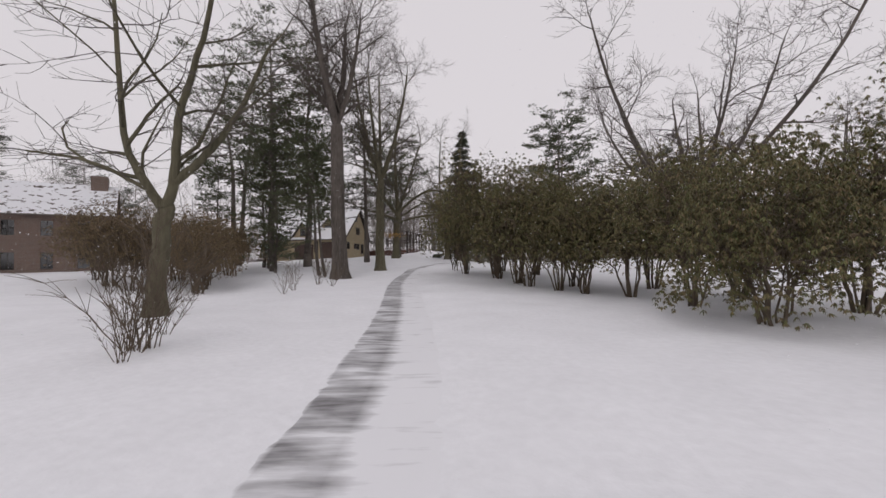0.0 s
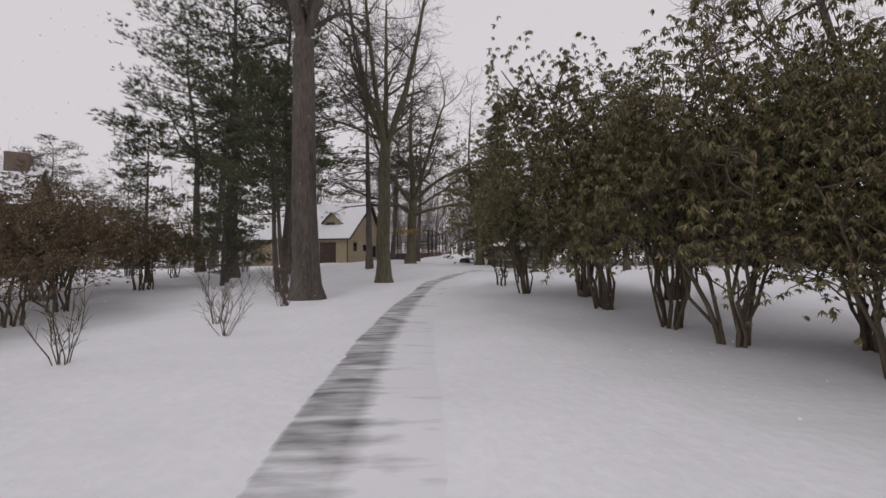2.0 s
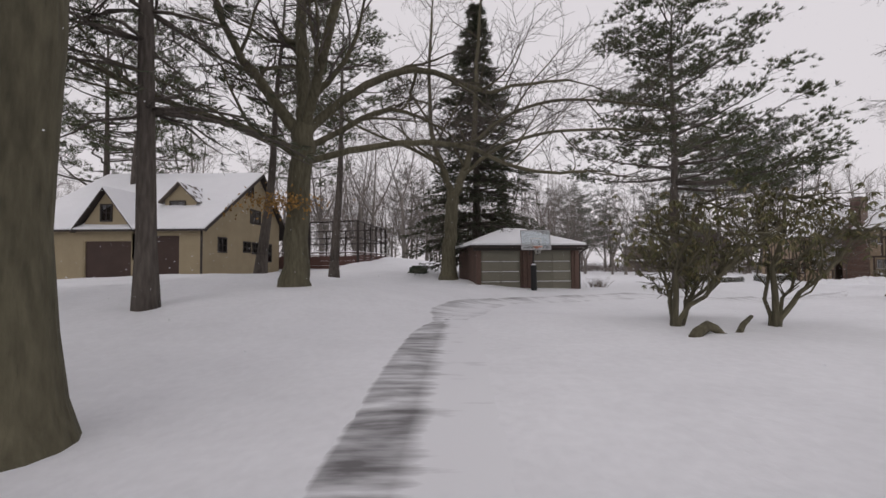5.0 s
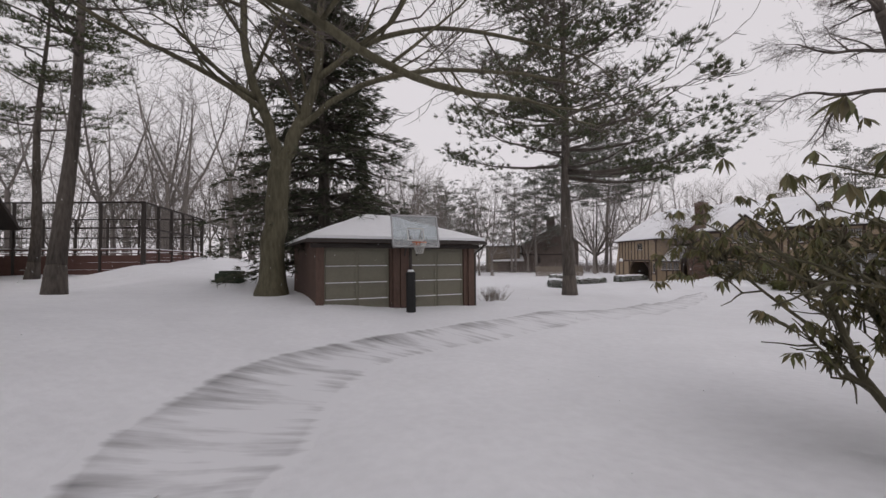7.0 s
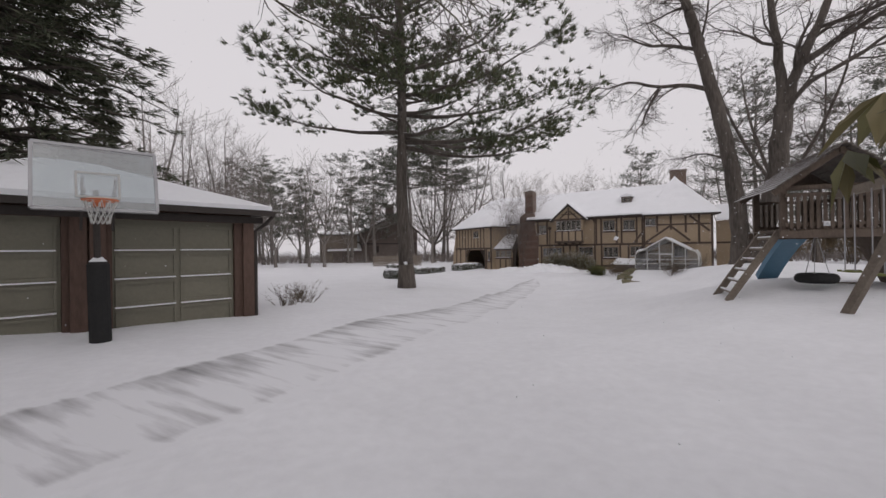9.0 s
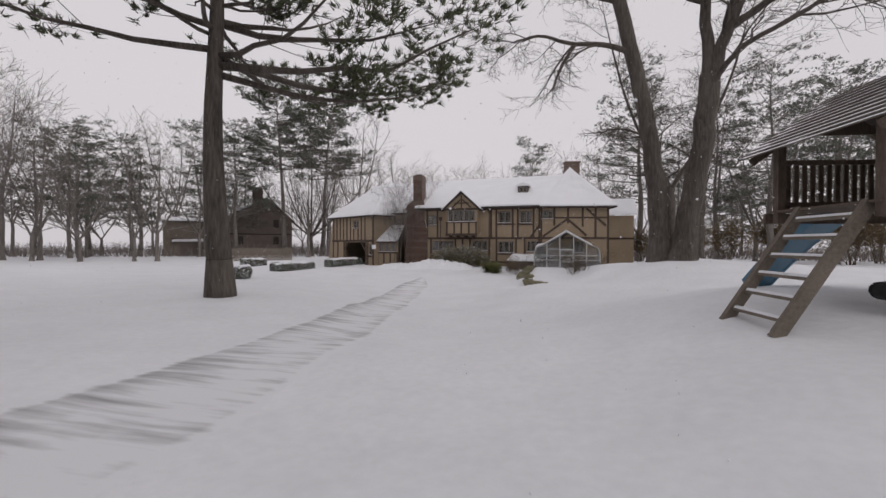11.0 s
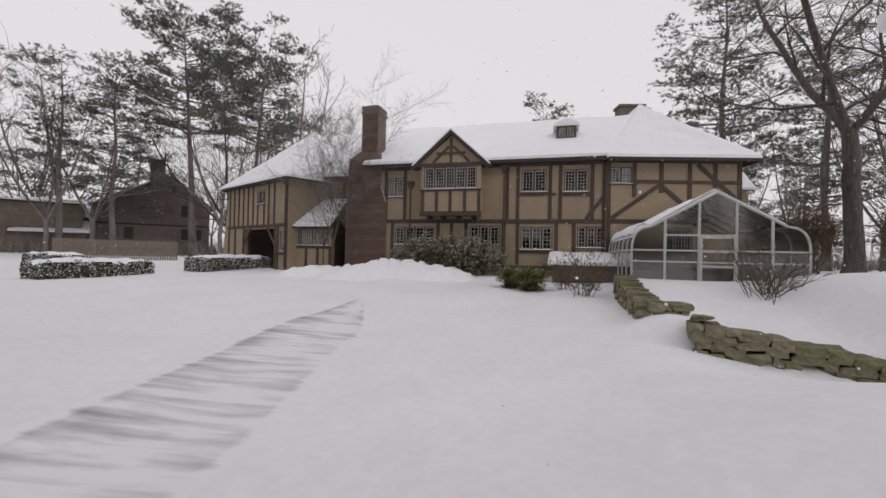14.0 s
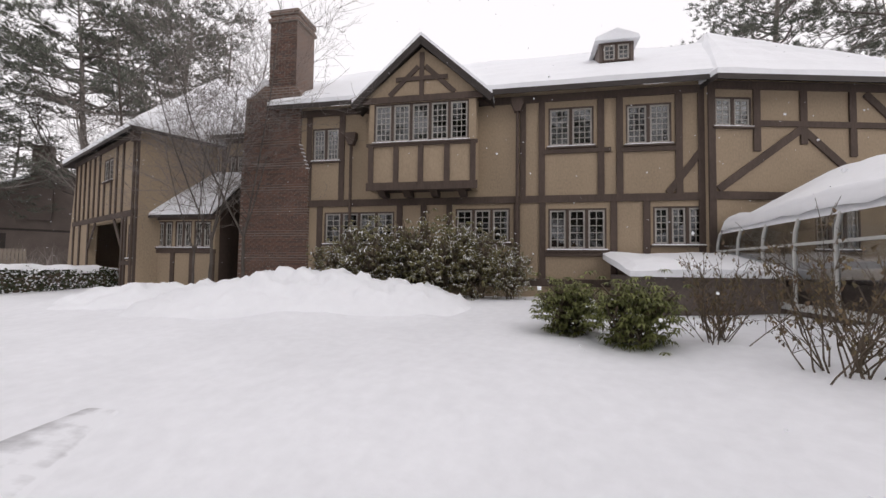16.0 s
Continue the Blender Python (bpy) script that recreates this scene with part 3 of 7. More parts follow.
def tudor_house():
    h = thing("house", HOUSE_M, "large half-timbered house, tan stucco, dark beams, snowy roof", "house")
    Z0 = -1.6
    wins = [(-.5, .7, 3.3, 4.4, 2), (1.52, 2.65, 3.27, 4.37, 2), (-.5, 1.02, .45, 1.58, 3), (2.18, 3.42, .58, 1.6, 3), (-7.2, -4.95, .6, 1.57, 4),
            (-3.1, -1.55, .64, 1.62, 3), (-7.66, -6.75, 3.17, 4.2, 2)]
    holes = [w[:4] for w in wins]
    wall(h, "wall", -8.6, 3.45, Z0, 4.9, 0, .3, holes + [(-5.3, -2.7, 2.5, 4.5)], STUCCO)
    part("wall", Shape().box(-8.6, -8.3, .3, 10, Z0, 4.9), STUCCO, h)
    part("wall", Shape().box(-8.6, 3.45, 9.7, 10, Z0, 4.9), STUCCO, h)
    # added inner sheet and floor, blackened for the shade behind the windows
    part("room_shade_panel", Shape().box(-8.3, 3.45, 3.0, 3.1, Z0, 4.9), DARK, h)
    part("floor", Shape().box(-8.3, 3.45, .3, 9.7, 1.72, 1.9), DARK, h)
    for x0, x1, z0, z1, n in wins:
        casement(h, x0, x1, z0, z1, .02, n, 3 if n == 2 else 2, 6 if n == 2 else 5)
    # timbers of the front, a little proud
    def post(x, z0, z1, w=.17, y=-.045, m=None):
        o = part("post", Shape().box(x - w / 2, x + w / 2, y, y + .05, z0, z1), TIMBER, h)
        if m is not None:
            o.matrix_basis = m
        return o

    def rail(x0, x1, z, w=.17, y=-.05, m=None):
        o = part("beam", Shape().box(x0, x1, y, y + .05, z - w / 2, z + w / 2), TIMBER, h)
        if m is not None:
            o.matrix_basis = m
        return o

    def brace(x0, z0, x1, z1, w=.17, y=-.042, m=None):
        o = part("brace", Shape().beam((x0, y + .02, z0), (x1, y + .02, z1), w, .04, up=(0, 1, 0)), TIMBER, h)
        if m is not None:
            o.matrix_basis = m
        return o

    rail(-8.6, 3.45, 1.85, .2)
    rail(-8.6, 3.45, 4.68, .2)
    rail(-8.6, 3.45, -.45, .2)
    rail(-.62, 1.14, 3.17, .12)
    rail(1.4, 2.77, 3.14, .12)
    rail(-.62, 1.14, .33, .12)
    for x, a, b in ((-.68, 1.95, 4.58), (.88, 1.95, 4.58), (1.36, 1.95, 4.58), (2.82, 1.95, 4.58), (-1.2, 1.95, 4.58), (3.36, -.35, 4.58), (-.66, -.35, 1.75), (1.2, -.35, 1.75),
                    (2.02, -.35, 1.75), (-1.36, -.35, 1.75), (-3.28, -.35, 1.75), (-4.05, -.35, 1.75), (-4.78, -.35, 1.75), (-7.35, -.35, 1.75), (-6.66, 1.95, 4.58), (-7.76, 1.95, 4.58)):
        post(x, a, b)
    brace(2.55, 1.95, 3.36, 3.05)
    # jettied bay with its gable
    by = -.62
    bw = (-5.4, -2.65, 3.45, 4.58)
    wall(h, "bay_wall", -5.55, -2.45, 2.12, 4.72, by, by + .15, [bw], STUCCO)
    part("bay_cheek", Shape().box(-5.55, -5.4, by + .15, 0, 2.12, 4.72), STUCCO, h)
    part("bay_cheek", Shape().box(-2.6, -2.45, by + .15, 0, 2.12, 4.72), STUCCO, h)
    part("bay_floor", Shape().box(-5.4, -2.6, by + .15, -.055, 2.12, 2.2), TIMBER, h)
    casement(h, -5.4, -2.65, 3.45, 4.58, by + .02, 5, 3, 6)
    part("gable_wall", Shape().prism([(-5.75, 4.72), (-2.25, 4.72), (-4.0, 6.15)], "y", by, by + .12), STUCCO, h)
    for x in (-5.47, -4.72, -4.0, -3.25, -2.53):
        post(x, 2.3, 3.38, .15, by - .045)
    rail(-5.6, -2.4, 2.2, .22, by - .05)
    rail(-5.6, -2.4, 3.39, .1, by - .052)
    rail(-5.75, -2.25, 4.68, .18, by - .055)
    post(-4.0, 4.77, 6.0, .13, by - .045)
    rail(-4.75, -3.25, 5.25, .12, by - .052)
    brace(-4.95, 4.8, -4.1, 5.6, .13, by - .042)
    brace(-3.05, 4.8, -3.9, 5.6, .13, by - .042)
    for x in (-5.2, -4.45, -3.65, -2.85):
        part("bracket", Shape().prism([(by + .04, 2.10), (0, 2.10), (0, 1.96), (by + .3, 1.96)], "x", x - .1, x + .1), TIMBER, h)
    for sgn, ex in ((-1, -6.02), (1, -2.0)):
        part("bargeboard", Shape().beam((ex, by - .16, 4.5), (-4.0, by - .16, 6.3), .06, .2, up=(0, 0, 1)), TRIM, h)
        x0, x1 = ex, -4.0
        lo, hi = 4.5, 6.3
        quad = [(x0, by - .2, lo), (x0, 3.0, lo), (x1, 3.0, hi), (x1, by - .2, hi)]
        if sgn > 0:
            quad = [quad[1], quad[0], quad[3], quad[2]]
        slab_roof(h, "gable_roof", quad, .10, TRIM)
        slab_roof(h, "snow_cover", [quad[0], quad[1], quad[2], quad[3]], .14, ROOFSNOW, "thick white snow on the roof", lift=.11, wavy=.04)
    # main roof
    slab_roof(h, "roof", [(-9.0, -.45, 4.72), (3.5, -.45, 4.72), (3.5, 5, 8.05), (-9.0, 5, 8.05)], .14, TRIM)
    slab_roof(h, "roof", [(3.5, 10.4, 4.72), (-9.0, 10.4, 4.72), (-9.0, 5, 8.05), (3.5, 5, 8.05)], .14, TRIM)
    slab_roof(h, "snow_cover", [(-9.0, -.42, 4.74), (3.6, -.42, 4.74), (6.2, 5.02, 8.07), (-9.0, 5.02, 8.07)], .2, ROOFSNOW, "thick white snow on the roof", lift=.14, wavy=.06)
    # roof dormer
    dx0, dx1, dz0, dz1, dy = 1.1, 2.12, 6.32, 6.98, 1.65
    part("dormer", Shape().box(dx0, dx1, dy, dy + 2, dz0 - .5, dz1), DARKHOUSE, h, "small dark roof dormer")
    casement(h, dx0 + .1, dx1 - .1, dz0 + .05, dz1 - .05, dy - .04, 2, 2, 3, sill=False)
    part("snow_cap", Shape().prism([(dx0 - .15, dz1), (dx1 + .15, dz1), (dx1 + .1, dz1 + .12), ((dx0 + dx1) / 2, dz1 + .36), (dx0 - .1, dz1 + .12)], "y", dy - .2, dy + 2.2), ROOFSNOW, h)
    # right wing, turned back a little
    before = set(h.children)
    wx0, wx1, wy0, wy1 = 3.45, 9.6, -.16, 11.0
    rw = [(3.62, 4.6, 3.62, 4.4), (6.2, 7.4, .5, 1.6)]
    wall(h, "wing_wall", wx0, wx1, Z0, 4.86, wy0, wy0 + .3, rw, STUCCO)
    part("wing_wall", Shape().box(wx1 - .3, wx1, wy0 + .3, wy1, Z0, 4.86), STUCCO, h)
    part("wing_wall", Shape().box(wx0, wx1 - .3, wy1 - .3, wy1, Z0, 4.86), STUCCO, h)
    # added black sheet: shade of the wing's rooms put into its colour
    part("wing_shade_panel", Shape().box(wx0, wx1 - .3, 3.0, 3.1, Z0, 4.86), DARK, h)
    casement(h, *rw[0], wy0 + .02, 2, 2, 5)
    casement(h, *rw[1], wy0 + .02, 3, 2, 5)
    y = wy0 - .045
    rail(wx0, wx1, 4.7, .2, y - .005)
    rail(4.7, wx1, 3.72, .15, y - .005)
    rail(wx0, wx1, 1.85, .2, y - .005)
    for x, a, b in ((3.54, -.8, 4.6), (4.72, 3.0, 4.6), (5.95, 3.2, 4.6), (7.25, 2.9, 4.6), (9.5, -.8, 4.6), (8.4, 1.95, 4.6)):
        post(x, a, b, .18, y)
    brace(3.7, 2.0, 5.9, 3.6, .19, y + .003)
    brace(5.9, 3.6, 7.6, 2.1, .19, y + .003)
    brace(7.6, 4.55, 9.3, 3.0, .19, y + .003)
    for yy in (1.2, 3.0, 5.5, 8.5):
        part("post", Shape().box(wx1, wx1 + .045, yy, yy + .18, -.8, 4.8), TIMBER, h)
    part("beam", Shape().box(wx1, wx1 + .05, 0, wy1, 1.75, 1.95), TIMBER, h)
    e = .55
    A, B, C, D = (wx0 - .1, wy0 - e, 4.62), (wx1 + e, wy0 - e, 4.62), (wx1 + e, wy1 + e, 4.62), (wx0 - .1, wy1 + e, 4.62)
    P1, P2 = (7.2, 5.4, 9.0), (7.2, 6.6, 9.0)
    for nm, mt, li, th, wv in (("wing_roof", TRIM, 0, .14, 0), ("snow_cover", ROOFSNOW, .145, .2, .05)):
        lb = "thick white snow on the roof" if wv else ""
        slab_roof(h, nm, [A, B, P1, P1], th, mt, lb, lift=li, wavy=wv)
        slab_roof(h, nm, [B, C, P2, P1], th, mt, lb, lift=li, wavy=wv)
        slab_roof(h, nm, [C, D, P2, P2], th, mt, lb, lift=li, wavy=wv)
        slab_roof(h, nm, [D, A, P1, P2], th, mt, lb, lift=li, wavy=wv)
    part("chimney", Shape().box(7.4, 9.0, 9.0, 10.0, 4, 10.5).box(7.3, 9.1, 8.9, 10.1, 10.5, 10.65), BRICK, h, "broad brick chimney")
    for yy in (4.2, 6.6):
        part("dormer", Shape().box(7.6, 8.8, yy, yy + .9, 5.6, 6.6), DARKHOUSE, h, "small dark roof dormer")
        part("snow_cap", Shape().box(7.4, 8.95, yy - .1, yy + 1.0, 6.605, 6.8), ROOFSNOW, h)
    turn = pose(3.45, -.16, 0, 0, 0, 13) @ pose(-3.45, .16, 0)
    for o in set(h.children) - before:
        o.matrix_basis = turn @ o.matrix_basis
    # back wing seen past the right corner
    part("back_wing", Shape().box(9.65, 12.2, 8.0, 12.5, Z0, 4.3), STUCCO, h)
    slab_roof(h, "snow_cover", [(9.7, 7.6, 4.35), (12.5, 7.6, 4.35), (12.5, 10.2, 6.1), (9.7, 10.2, 6.1)], .2, ROOFSNOW, wavy=.04)
    part("beam", Shape().box(9.65, 12.2, 7.95, 7.998, 1.8, 2.0), TIMBER, h)
    # great chimney at the junction
    ch = Shape()
    ch.prism([(-10.1, Z0), (-7.72, Z0), (-7.72, 2.8), (-8.05, 3.7), (-8.05, 5.3), (-9.95, 5.3), (-10.05, 3.0)], "y", -.12, 1.7)
    ch.prism([(-9.95, 5.3), (-8.05, 5.3), (-8.3, 5.65), (-9.4, 5.7)], "y", 0, 1.6)
    ch.box(-9.38, -8.42, .2, 1.3, 5.65, 8.15).box(-9.44, -8.36, .14, 1.36, 7.9, 8.02).box(-9.42, -8.38, .16, 1.34, 8.15, 8.3)
    part("chimney", ch, BRICK, h, "tall red-brown brick chimney with stepped shoulders")
    part("chimney_pot", Shape().box(-9.15, -8.65, .5, 1.0, 8.3, 8.45), TRIM, h)
    part("snow_on_chimney", Shape().prism([(-9.95, 5.31), (-9.41, 5.71), (-9.41, 5.98), (-9.7, 5.8), (-9.95, 5.45)], "y", .02, 1.6), ROOFSNOW, h)
    for k in range(7):
        z, x = 2.86 + k * .125, -7.745 - k * .047
        part("shoulder_step", Shape().box(x - .1, x + .03, -.13, 1.68, z, z + .07), BRICK, h)
        part("snow_on_step", Shape().box(x - .06, x + .028, -.12, 1.66, z + .072, z + .10), ROOFSNOW, h)
    # link between chimney and left wing
    cw = [(-13.3, -12.3, 3.1, 3.95), (-11.9, -11.3, 3.1, 3.95)]
    wall(h, "link_wall", -14.6, -8.6, Z0, 4.6, 1.6, 1.9, cw, STUCCO)
    for c in cw:
        casement(h, *c, 1.62, 2, 2, 4)
    mm = pose(0, 1.6, 0)
    rail(-14.6, -11.05, 2.9, .15, -.05, mm)
    rail(-14.6, -8.7, 4.5, .18, -.05, mm)
    for x in (-14.0, -12.1, -11.15):
        post(x, 1.5, 4.45, .16, -.045, mm)
    slab_roof(h, "roof", [(-15.2, 1.1, 4.45), (-8.9, 1.1, 4.45), (-8.9, 5.6, 8.1), (-15.2, 5.6, 8.1)], .14, TRIM)
    slab_roof(h, "snow_cover", [(-15.4, 1.12, 4.47), (-8.9, 1.12, 4.47), (-8.9, 5.62, 8.12), (-15.4, 5.62, 8.12)], .2, ROOFSNOW, "thick white snow on the roof", lift=.14, wavy=.05)
    # lean-to annex
    aw = [(-13.32, -12.68, .48, 1.36), (-12.58, -11.94, .48, 1.36), (-11.84, -11.2, .48, 1.36)]
    wall(h, "annex_wall", -13.5, -11.05, Z0, 1.55, 0, .2, aw, STUCCO)
    part("annex_wall", Shape().prism([(.2, Z0), (1.6, Z0), (1.6, 2.9), (.2, 1.55)], "x", -13.5, -13.3), STUCCO, h)
    part("annex_wall", Shape().prism([(.2, Z0), (1.6, Z0), (1.6, 2.9), (.2, 1.55)], "x", -11.25, -11.05), TIMBER, h)
    for c in aw:
        casement(h, *c, .02, 2, 2, 4)
    rail(-13.55, -11.0, .36, .13, -.05)
    rail(-13.55, -11.0, 1.47, .14, -.05)
    for x in (-13.45, -12.63, -11.89, -11.1):
        post(x, -.9, .3, .14)
    slab_roof(h, "annex_roof", [(-13.75, -.3, 1.45), (-10.9, -.3, 1.45), (-10.9, 1.59, 3.15), (-13.75, 1.59, 3.15)], .08, TRIM)
    slab_roof(h, "snow_cover", [(-13.7, -.28, 1.46), (-10.95, -.28, 1.46), (-10.95, 1.58, 3.15), (-13.7, 1.58, 3.15)], .11, ROOFSNOW, lift=.08, wavy=.03)
    # left wing, turned back
    wm = pose(-13.5, -.55, 0, 0, 0, -26)
    L = -8.2
    lw = [(-3.9, -2.8, 3.0, 3.85), (-.85, -.35, .1, 1.25)]
    wall(h, "wing_wall", L, 0, Z0, 4.35, 0, .25, lw + [(-5.6, -1.5, Z0, 1.45)], STUCCO, m=wm)
    for x0, x1, y0, y1 in ((-.25, 0, .25, 6.8), (L, L + .25, .25, 6.8), (L, 0, 6.8, 7.05)):
        o = part("wing_wall", Shape().box(x0, x1, y0, y1, Z0, 4.35), STUCCO, h)
        o.matrix_basis = wm
    # added black sheet that gives the open passage its shaded depth
    o = part("passage_shade_panel", Shape().box(L + .3, -.3, 4.5, 4.6, Z0, 4.3), DARK, h)
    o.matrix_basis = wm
    for c in lw:
        casement(h, *c, .02, 2 if c[1] - c[0] > .8 else 1, 2, 4, m=wm)
    rail(L, 0, 1.62, .2, -.05, wm)
    rail(L, 0, 4.25, .18, -.05, wm)
    for x in (-7.9, -7.2, -6.5, -5.8, -5.1, -4.4, -3.75, -2.9, -2.3, -1.6):
        if x in (-3.75, -2.9):
            post(x, 1.72, 2.95, .13, -.045, wm)
        else:
            post(x, 1.72, 4.16, .13, -.045, wm)
    for x in (-.1, -1.1, -1.42, -5.7, -7.0, -8.0):
        post(x, Z0, 1.52, .18, -.045, wm)
    post(-.1, 1.72, 4.16, .16, -.046, wm)
    rail(-1.3, 0, -.05, .14, -.05, wm)
    brace(-1.5, .55, -2.4, 1.5, .16, -.042, wm)
    brace(-5.6, .55, -4.7, 1.5, .16, -.042, wm)
    o = part("flared_buttress", Shape().prism([(L, 3.6), (L, Z0), (L - .95, Z0), (L - .72, .6), (L - .38, 2.2)], "y", 0.01, .24), STUCCO, h)
    o.matrix_basis = wm
    e = .4
    A, B, C, D = (L - e, -e, 4.18), (e, -e, 4.18), (e, 7.05 + e, 4.18), (L - e, 7.05 + e, 4.18)
    P1, P2 = (-4.6, 3.5, 7.75), (-2.6, 3.5, 7.75)
    for nm, mt, li, th, wv in (("wing_roof", TRIM, 0, .12, 0), ("snow_cover", ROOFSNOW, .125, .2, .05)):
        slab_roof(h, nm, [A, B, P2, P1], th, mt, lift=li, wavy=wv, m=wm)
        slab_roof(h, nm, [C, D, P1, P2], th, mt, lift=li, wavy=wv, m=wm)
        slab_roof(h, nm, [D, A, P1, P1], th, mt, lift=li, wavy=wv, m=wm)
        slab_roof(h, nm, [B, C, P2, P2], th, mt, lift=li, wavy=wv, m=wm)
    # downpipes and lead heads
    for x, y0, z1, m in ((-1.35, -.16, 4.3, None), (-6.3, -.16, 3.6, None), (-.05, -.14, 3.9, wm)):
        o = part("downpipe", Shape().tube([(x, y0, -.8), (x, y0, z1)], [.045, .045], 8), TIMBER, h)
        q = part("rainwater_head", Shape().prism([(x - .08, z1), (x + .08, z1), (x + .17, z1 + .22), (x + .17, z1 + .36), (x - .17, z1 + .36), (x - .17, z1 + .22)], "y", y0 - .1, y0 + .1), TIMBER, h)
        if m is not None:
            o.matrix_basis = m
            q.matrix_basis = m
    # low roof with snow before the right-hand window
    part("areaway_wall", Shape().box(1.1, 3.7, -2.95, -2.75, Z0, -.2).box(1.1, 1.3, -2.75, -.1, Z0, -.2), DARKHOUSE, h)
    slab_roof(h, "snow_cover", [(.9, -3.15, -.2), (3.95, -3.15, -.2), (3.95, -.1, .2), (.9, -.1, .2)], .2, ROOFSNOW, "thick snow on a low lean-to roof", wavy=.07)
    return h


tudor_house()


# ---- greenhouse ----
def greenhouse():
    g = thing("greenhouse", HOUSE_M, "glazed greenhouse with white frame and snowy curved eaves", "greenhouse")
    x0, x1, y0, y1, zb, ze, za = 3.6, 8.43, -6.43, -.25, -.75, .86, 2.22
    xm = (x0 + x1) / 2
    def profile(k=6):
        pts = [(x0, zb), (x0, ze - .45)]
        for i in range(1, k + 1):
            a = i / k
            pts.append((x0 + .55 * a * a, ze - .45 + .75 * (1 - (1 - a) ** 2)))
        left = pts + [(xm, za)]
        return left + [(2 * xm - x, z) for x, z in left[-2::-1]]
    prof = profile()
    n = 7
    for i in range(n):
        y = y0 + (y1 - y0) * i / (n - 1)
        part("rib", Shape().tube([(x, y, z) for x, z in prof], [.035] * len(prof), 6), WHITEFRAME, g)
    for x, z in (prof[1], prof[7], prof[8], prof[9], prof[15]):
        part("purlin", Shape().beam((x, y0, z), (x, y1, z), .05, .05), WHITEFRAME, g)
    part("sill_beam", Shape().box(x0 - .04, x0 + .04, y0, y1, zb, zb + .12).box(x1 - .04, x1 + .04, y0, y1, zb, zb + .12).box(x0, x1, y0 - .04, y0 + .04, zb, zb + .12), WHITEFRAME, g)
    def top(x):
        a = min(x, 2 * xm - x)
        for (xa, za_), (xb, zb_) in zip(prof[:9], prof[1:10]):
            if xa <= a <= xb and xb > xa:
                return za_ + (zb_ - za_) * (a - xa) / (xb - xa)
        return ze
    xs = [x0 + .97, x0 + 1.93, x0 + 2.94, x0 + 3.88]
    for x in xs:
        part("mullion", Shape().box(x - .035, x + .035, y0 - .035, y0 + .035, zb, top(x)), WHITEFRAME, g)
    for z, xa, xb in ((.06, x0 + .02, x1 - .02), (.42, x0 + .02, x1 - .02), (.9, xs[0], xs[2])):
        part("transom", Shape().box(xa, xb, y0 - .03, y0 + .03, z - .025, z + .025), WHITEFRAME, g)
    part("door", Shape().box(xs[1], xs[1] + .08, y0 - .06, y0 - .036, zb, .88).box(xs[2] - .08, xs[2], y0 - .06, y0 - .036, zb, .88).box(xs[1] + .08, xs[2] - .08, y0 - .06, y0 - .036, .80, .88).box(xs[1] + .08, xs[2] - .08, y0 - .06, y0 - .036, .36, .42).box(xs[1] + .08, xs[2] - .08, y0 - .06, y0 - .036, -.1, -.03), WHITEFRAME, g, "white framed glazed door")
    s = Shape()
    s.add([(x, y0 + .01, z) for x, z in prof], [tuple(range(len(prof)))])
    p = part("end_glass", s, CLEAR, g)
    p.visible_shadow = False
    s = Shape()
    k = len(prof)
    s.add([(x, y, z) for y in (y0, y1) for x, z in prof], [(i, i + 1, i + 1 + k, i + k) for i in range(k - 1)])
    p = part("roof_glass", s, CLEAR, g)
    p.visible_shadow = False
    # snow that slid down and hangs on the curved eave and the left slope
    s = Shape()
    ny, row = 26, prof[3:10]
    grid_t, grid_b = [], []
    for j in range(ny + 1):
        y = y0 + .1 + (y1 - y0 - .2) * j / ny
        for i, (x, z) in enumerate(row):
            w = .10 + .08 * noise.noise((x * 2, y * 1.7, 1.3)) + (.06 if 0 < i < 4 else 0)
            grid_b.append((x, y, z + .015))
            grid_t.append((x - .02, y, z + .02 + max(.012, w)))
    W = len(row)
    f = []
    for j in range(ny):
        for i in range(W - 1):
            q = (j * W + i, j * W + i + 1, (j + 1) * W + i + 1, (j + 1) * W + i)
            f.append(q[::-1])
            f.append(tuple(a + len(grid_b) for a in q))
    K = len(grid_b)
    ring = [i for i in range(W)] + [j * W + W - 1 for j in range(1, ny + 1)] + [ny * W + i for i in range(W - 2, -1, -1)] + [j * W for j in range(ny - 1, 0, -1)]
    f += [(b, a, a + K, b + K) for a, b in zip(ring, ring[1:] + ring[:1])]
    s.add(grid_b + grid_t, f)
    part("snow_cover", s, ROOFSNOW, g, "slumped snow on the glass roof", smooth=True)
    zf = max(gz(*(HOUSE_M @ Vector((x, y, 0))).xy) for x in (x0 + .2, xm, x1 - .2) for y in (y0 + .2, -3, y1 - .3)) + .06
    part("gravel_floor", Shape().box(x0 + .06, x1 - .06, y0 + .06, y1, zb - .3, zf), DARKHOUSE, g)
    part("bench", Shape().box(x0 + .3, x0 + 1.2, y0 + .8, y1 - .3, .0, .1).box(x0 + .35, x0 + .45, y0 + .9, y0 + 1.0, zb, 0).box(x0 + .35, x0 + .45, y1 - .5, y1 - .4, zb, 0), GREYWOOD, g)
    part("bench", Shape().box(x1 - 1.2, x1 - .3, y0 + .8, y1 - .3, .0, .1).box(x1 - .45, x1 - .35, y0 + .9, y0 + 1.0, zb, 0).box(x1 - .45, x1 - .35, y1 - .5, y1 - .4, zb, 0), GREYWOOD, g)
    return g


greenhouse()


# ---- two-door garage ----
GAR = pose(-.05, 0, 0, 0, 0, 7.5)


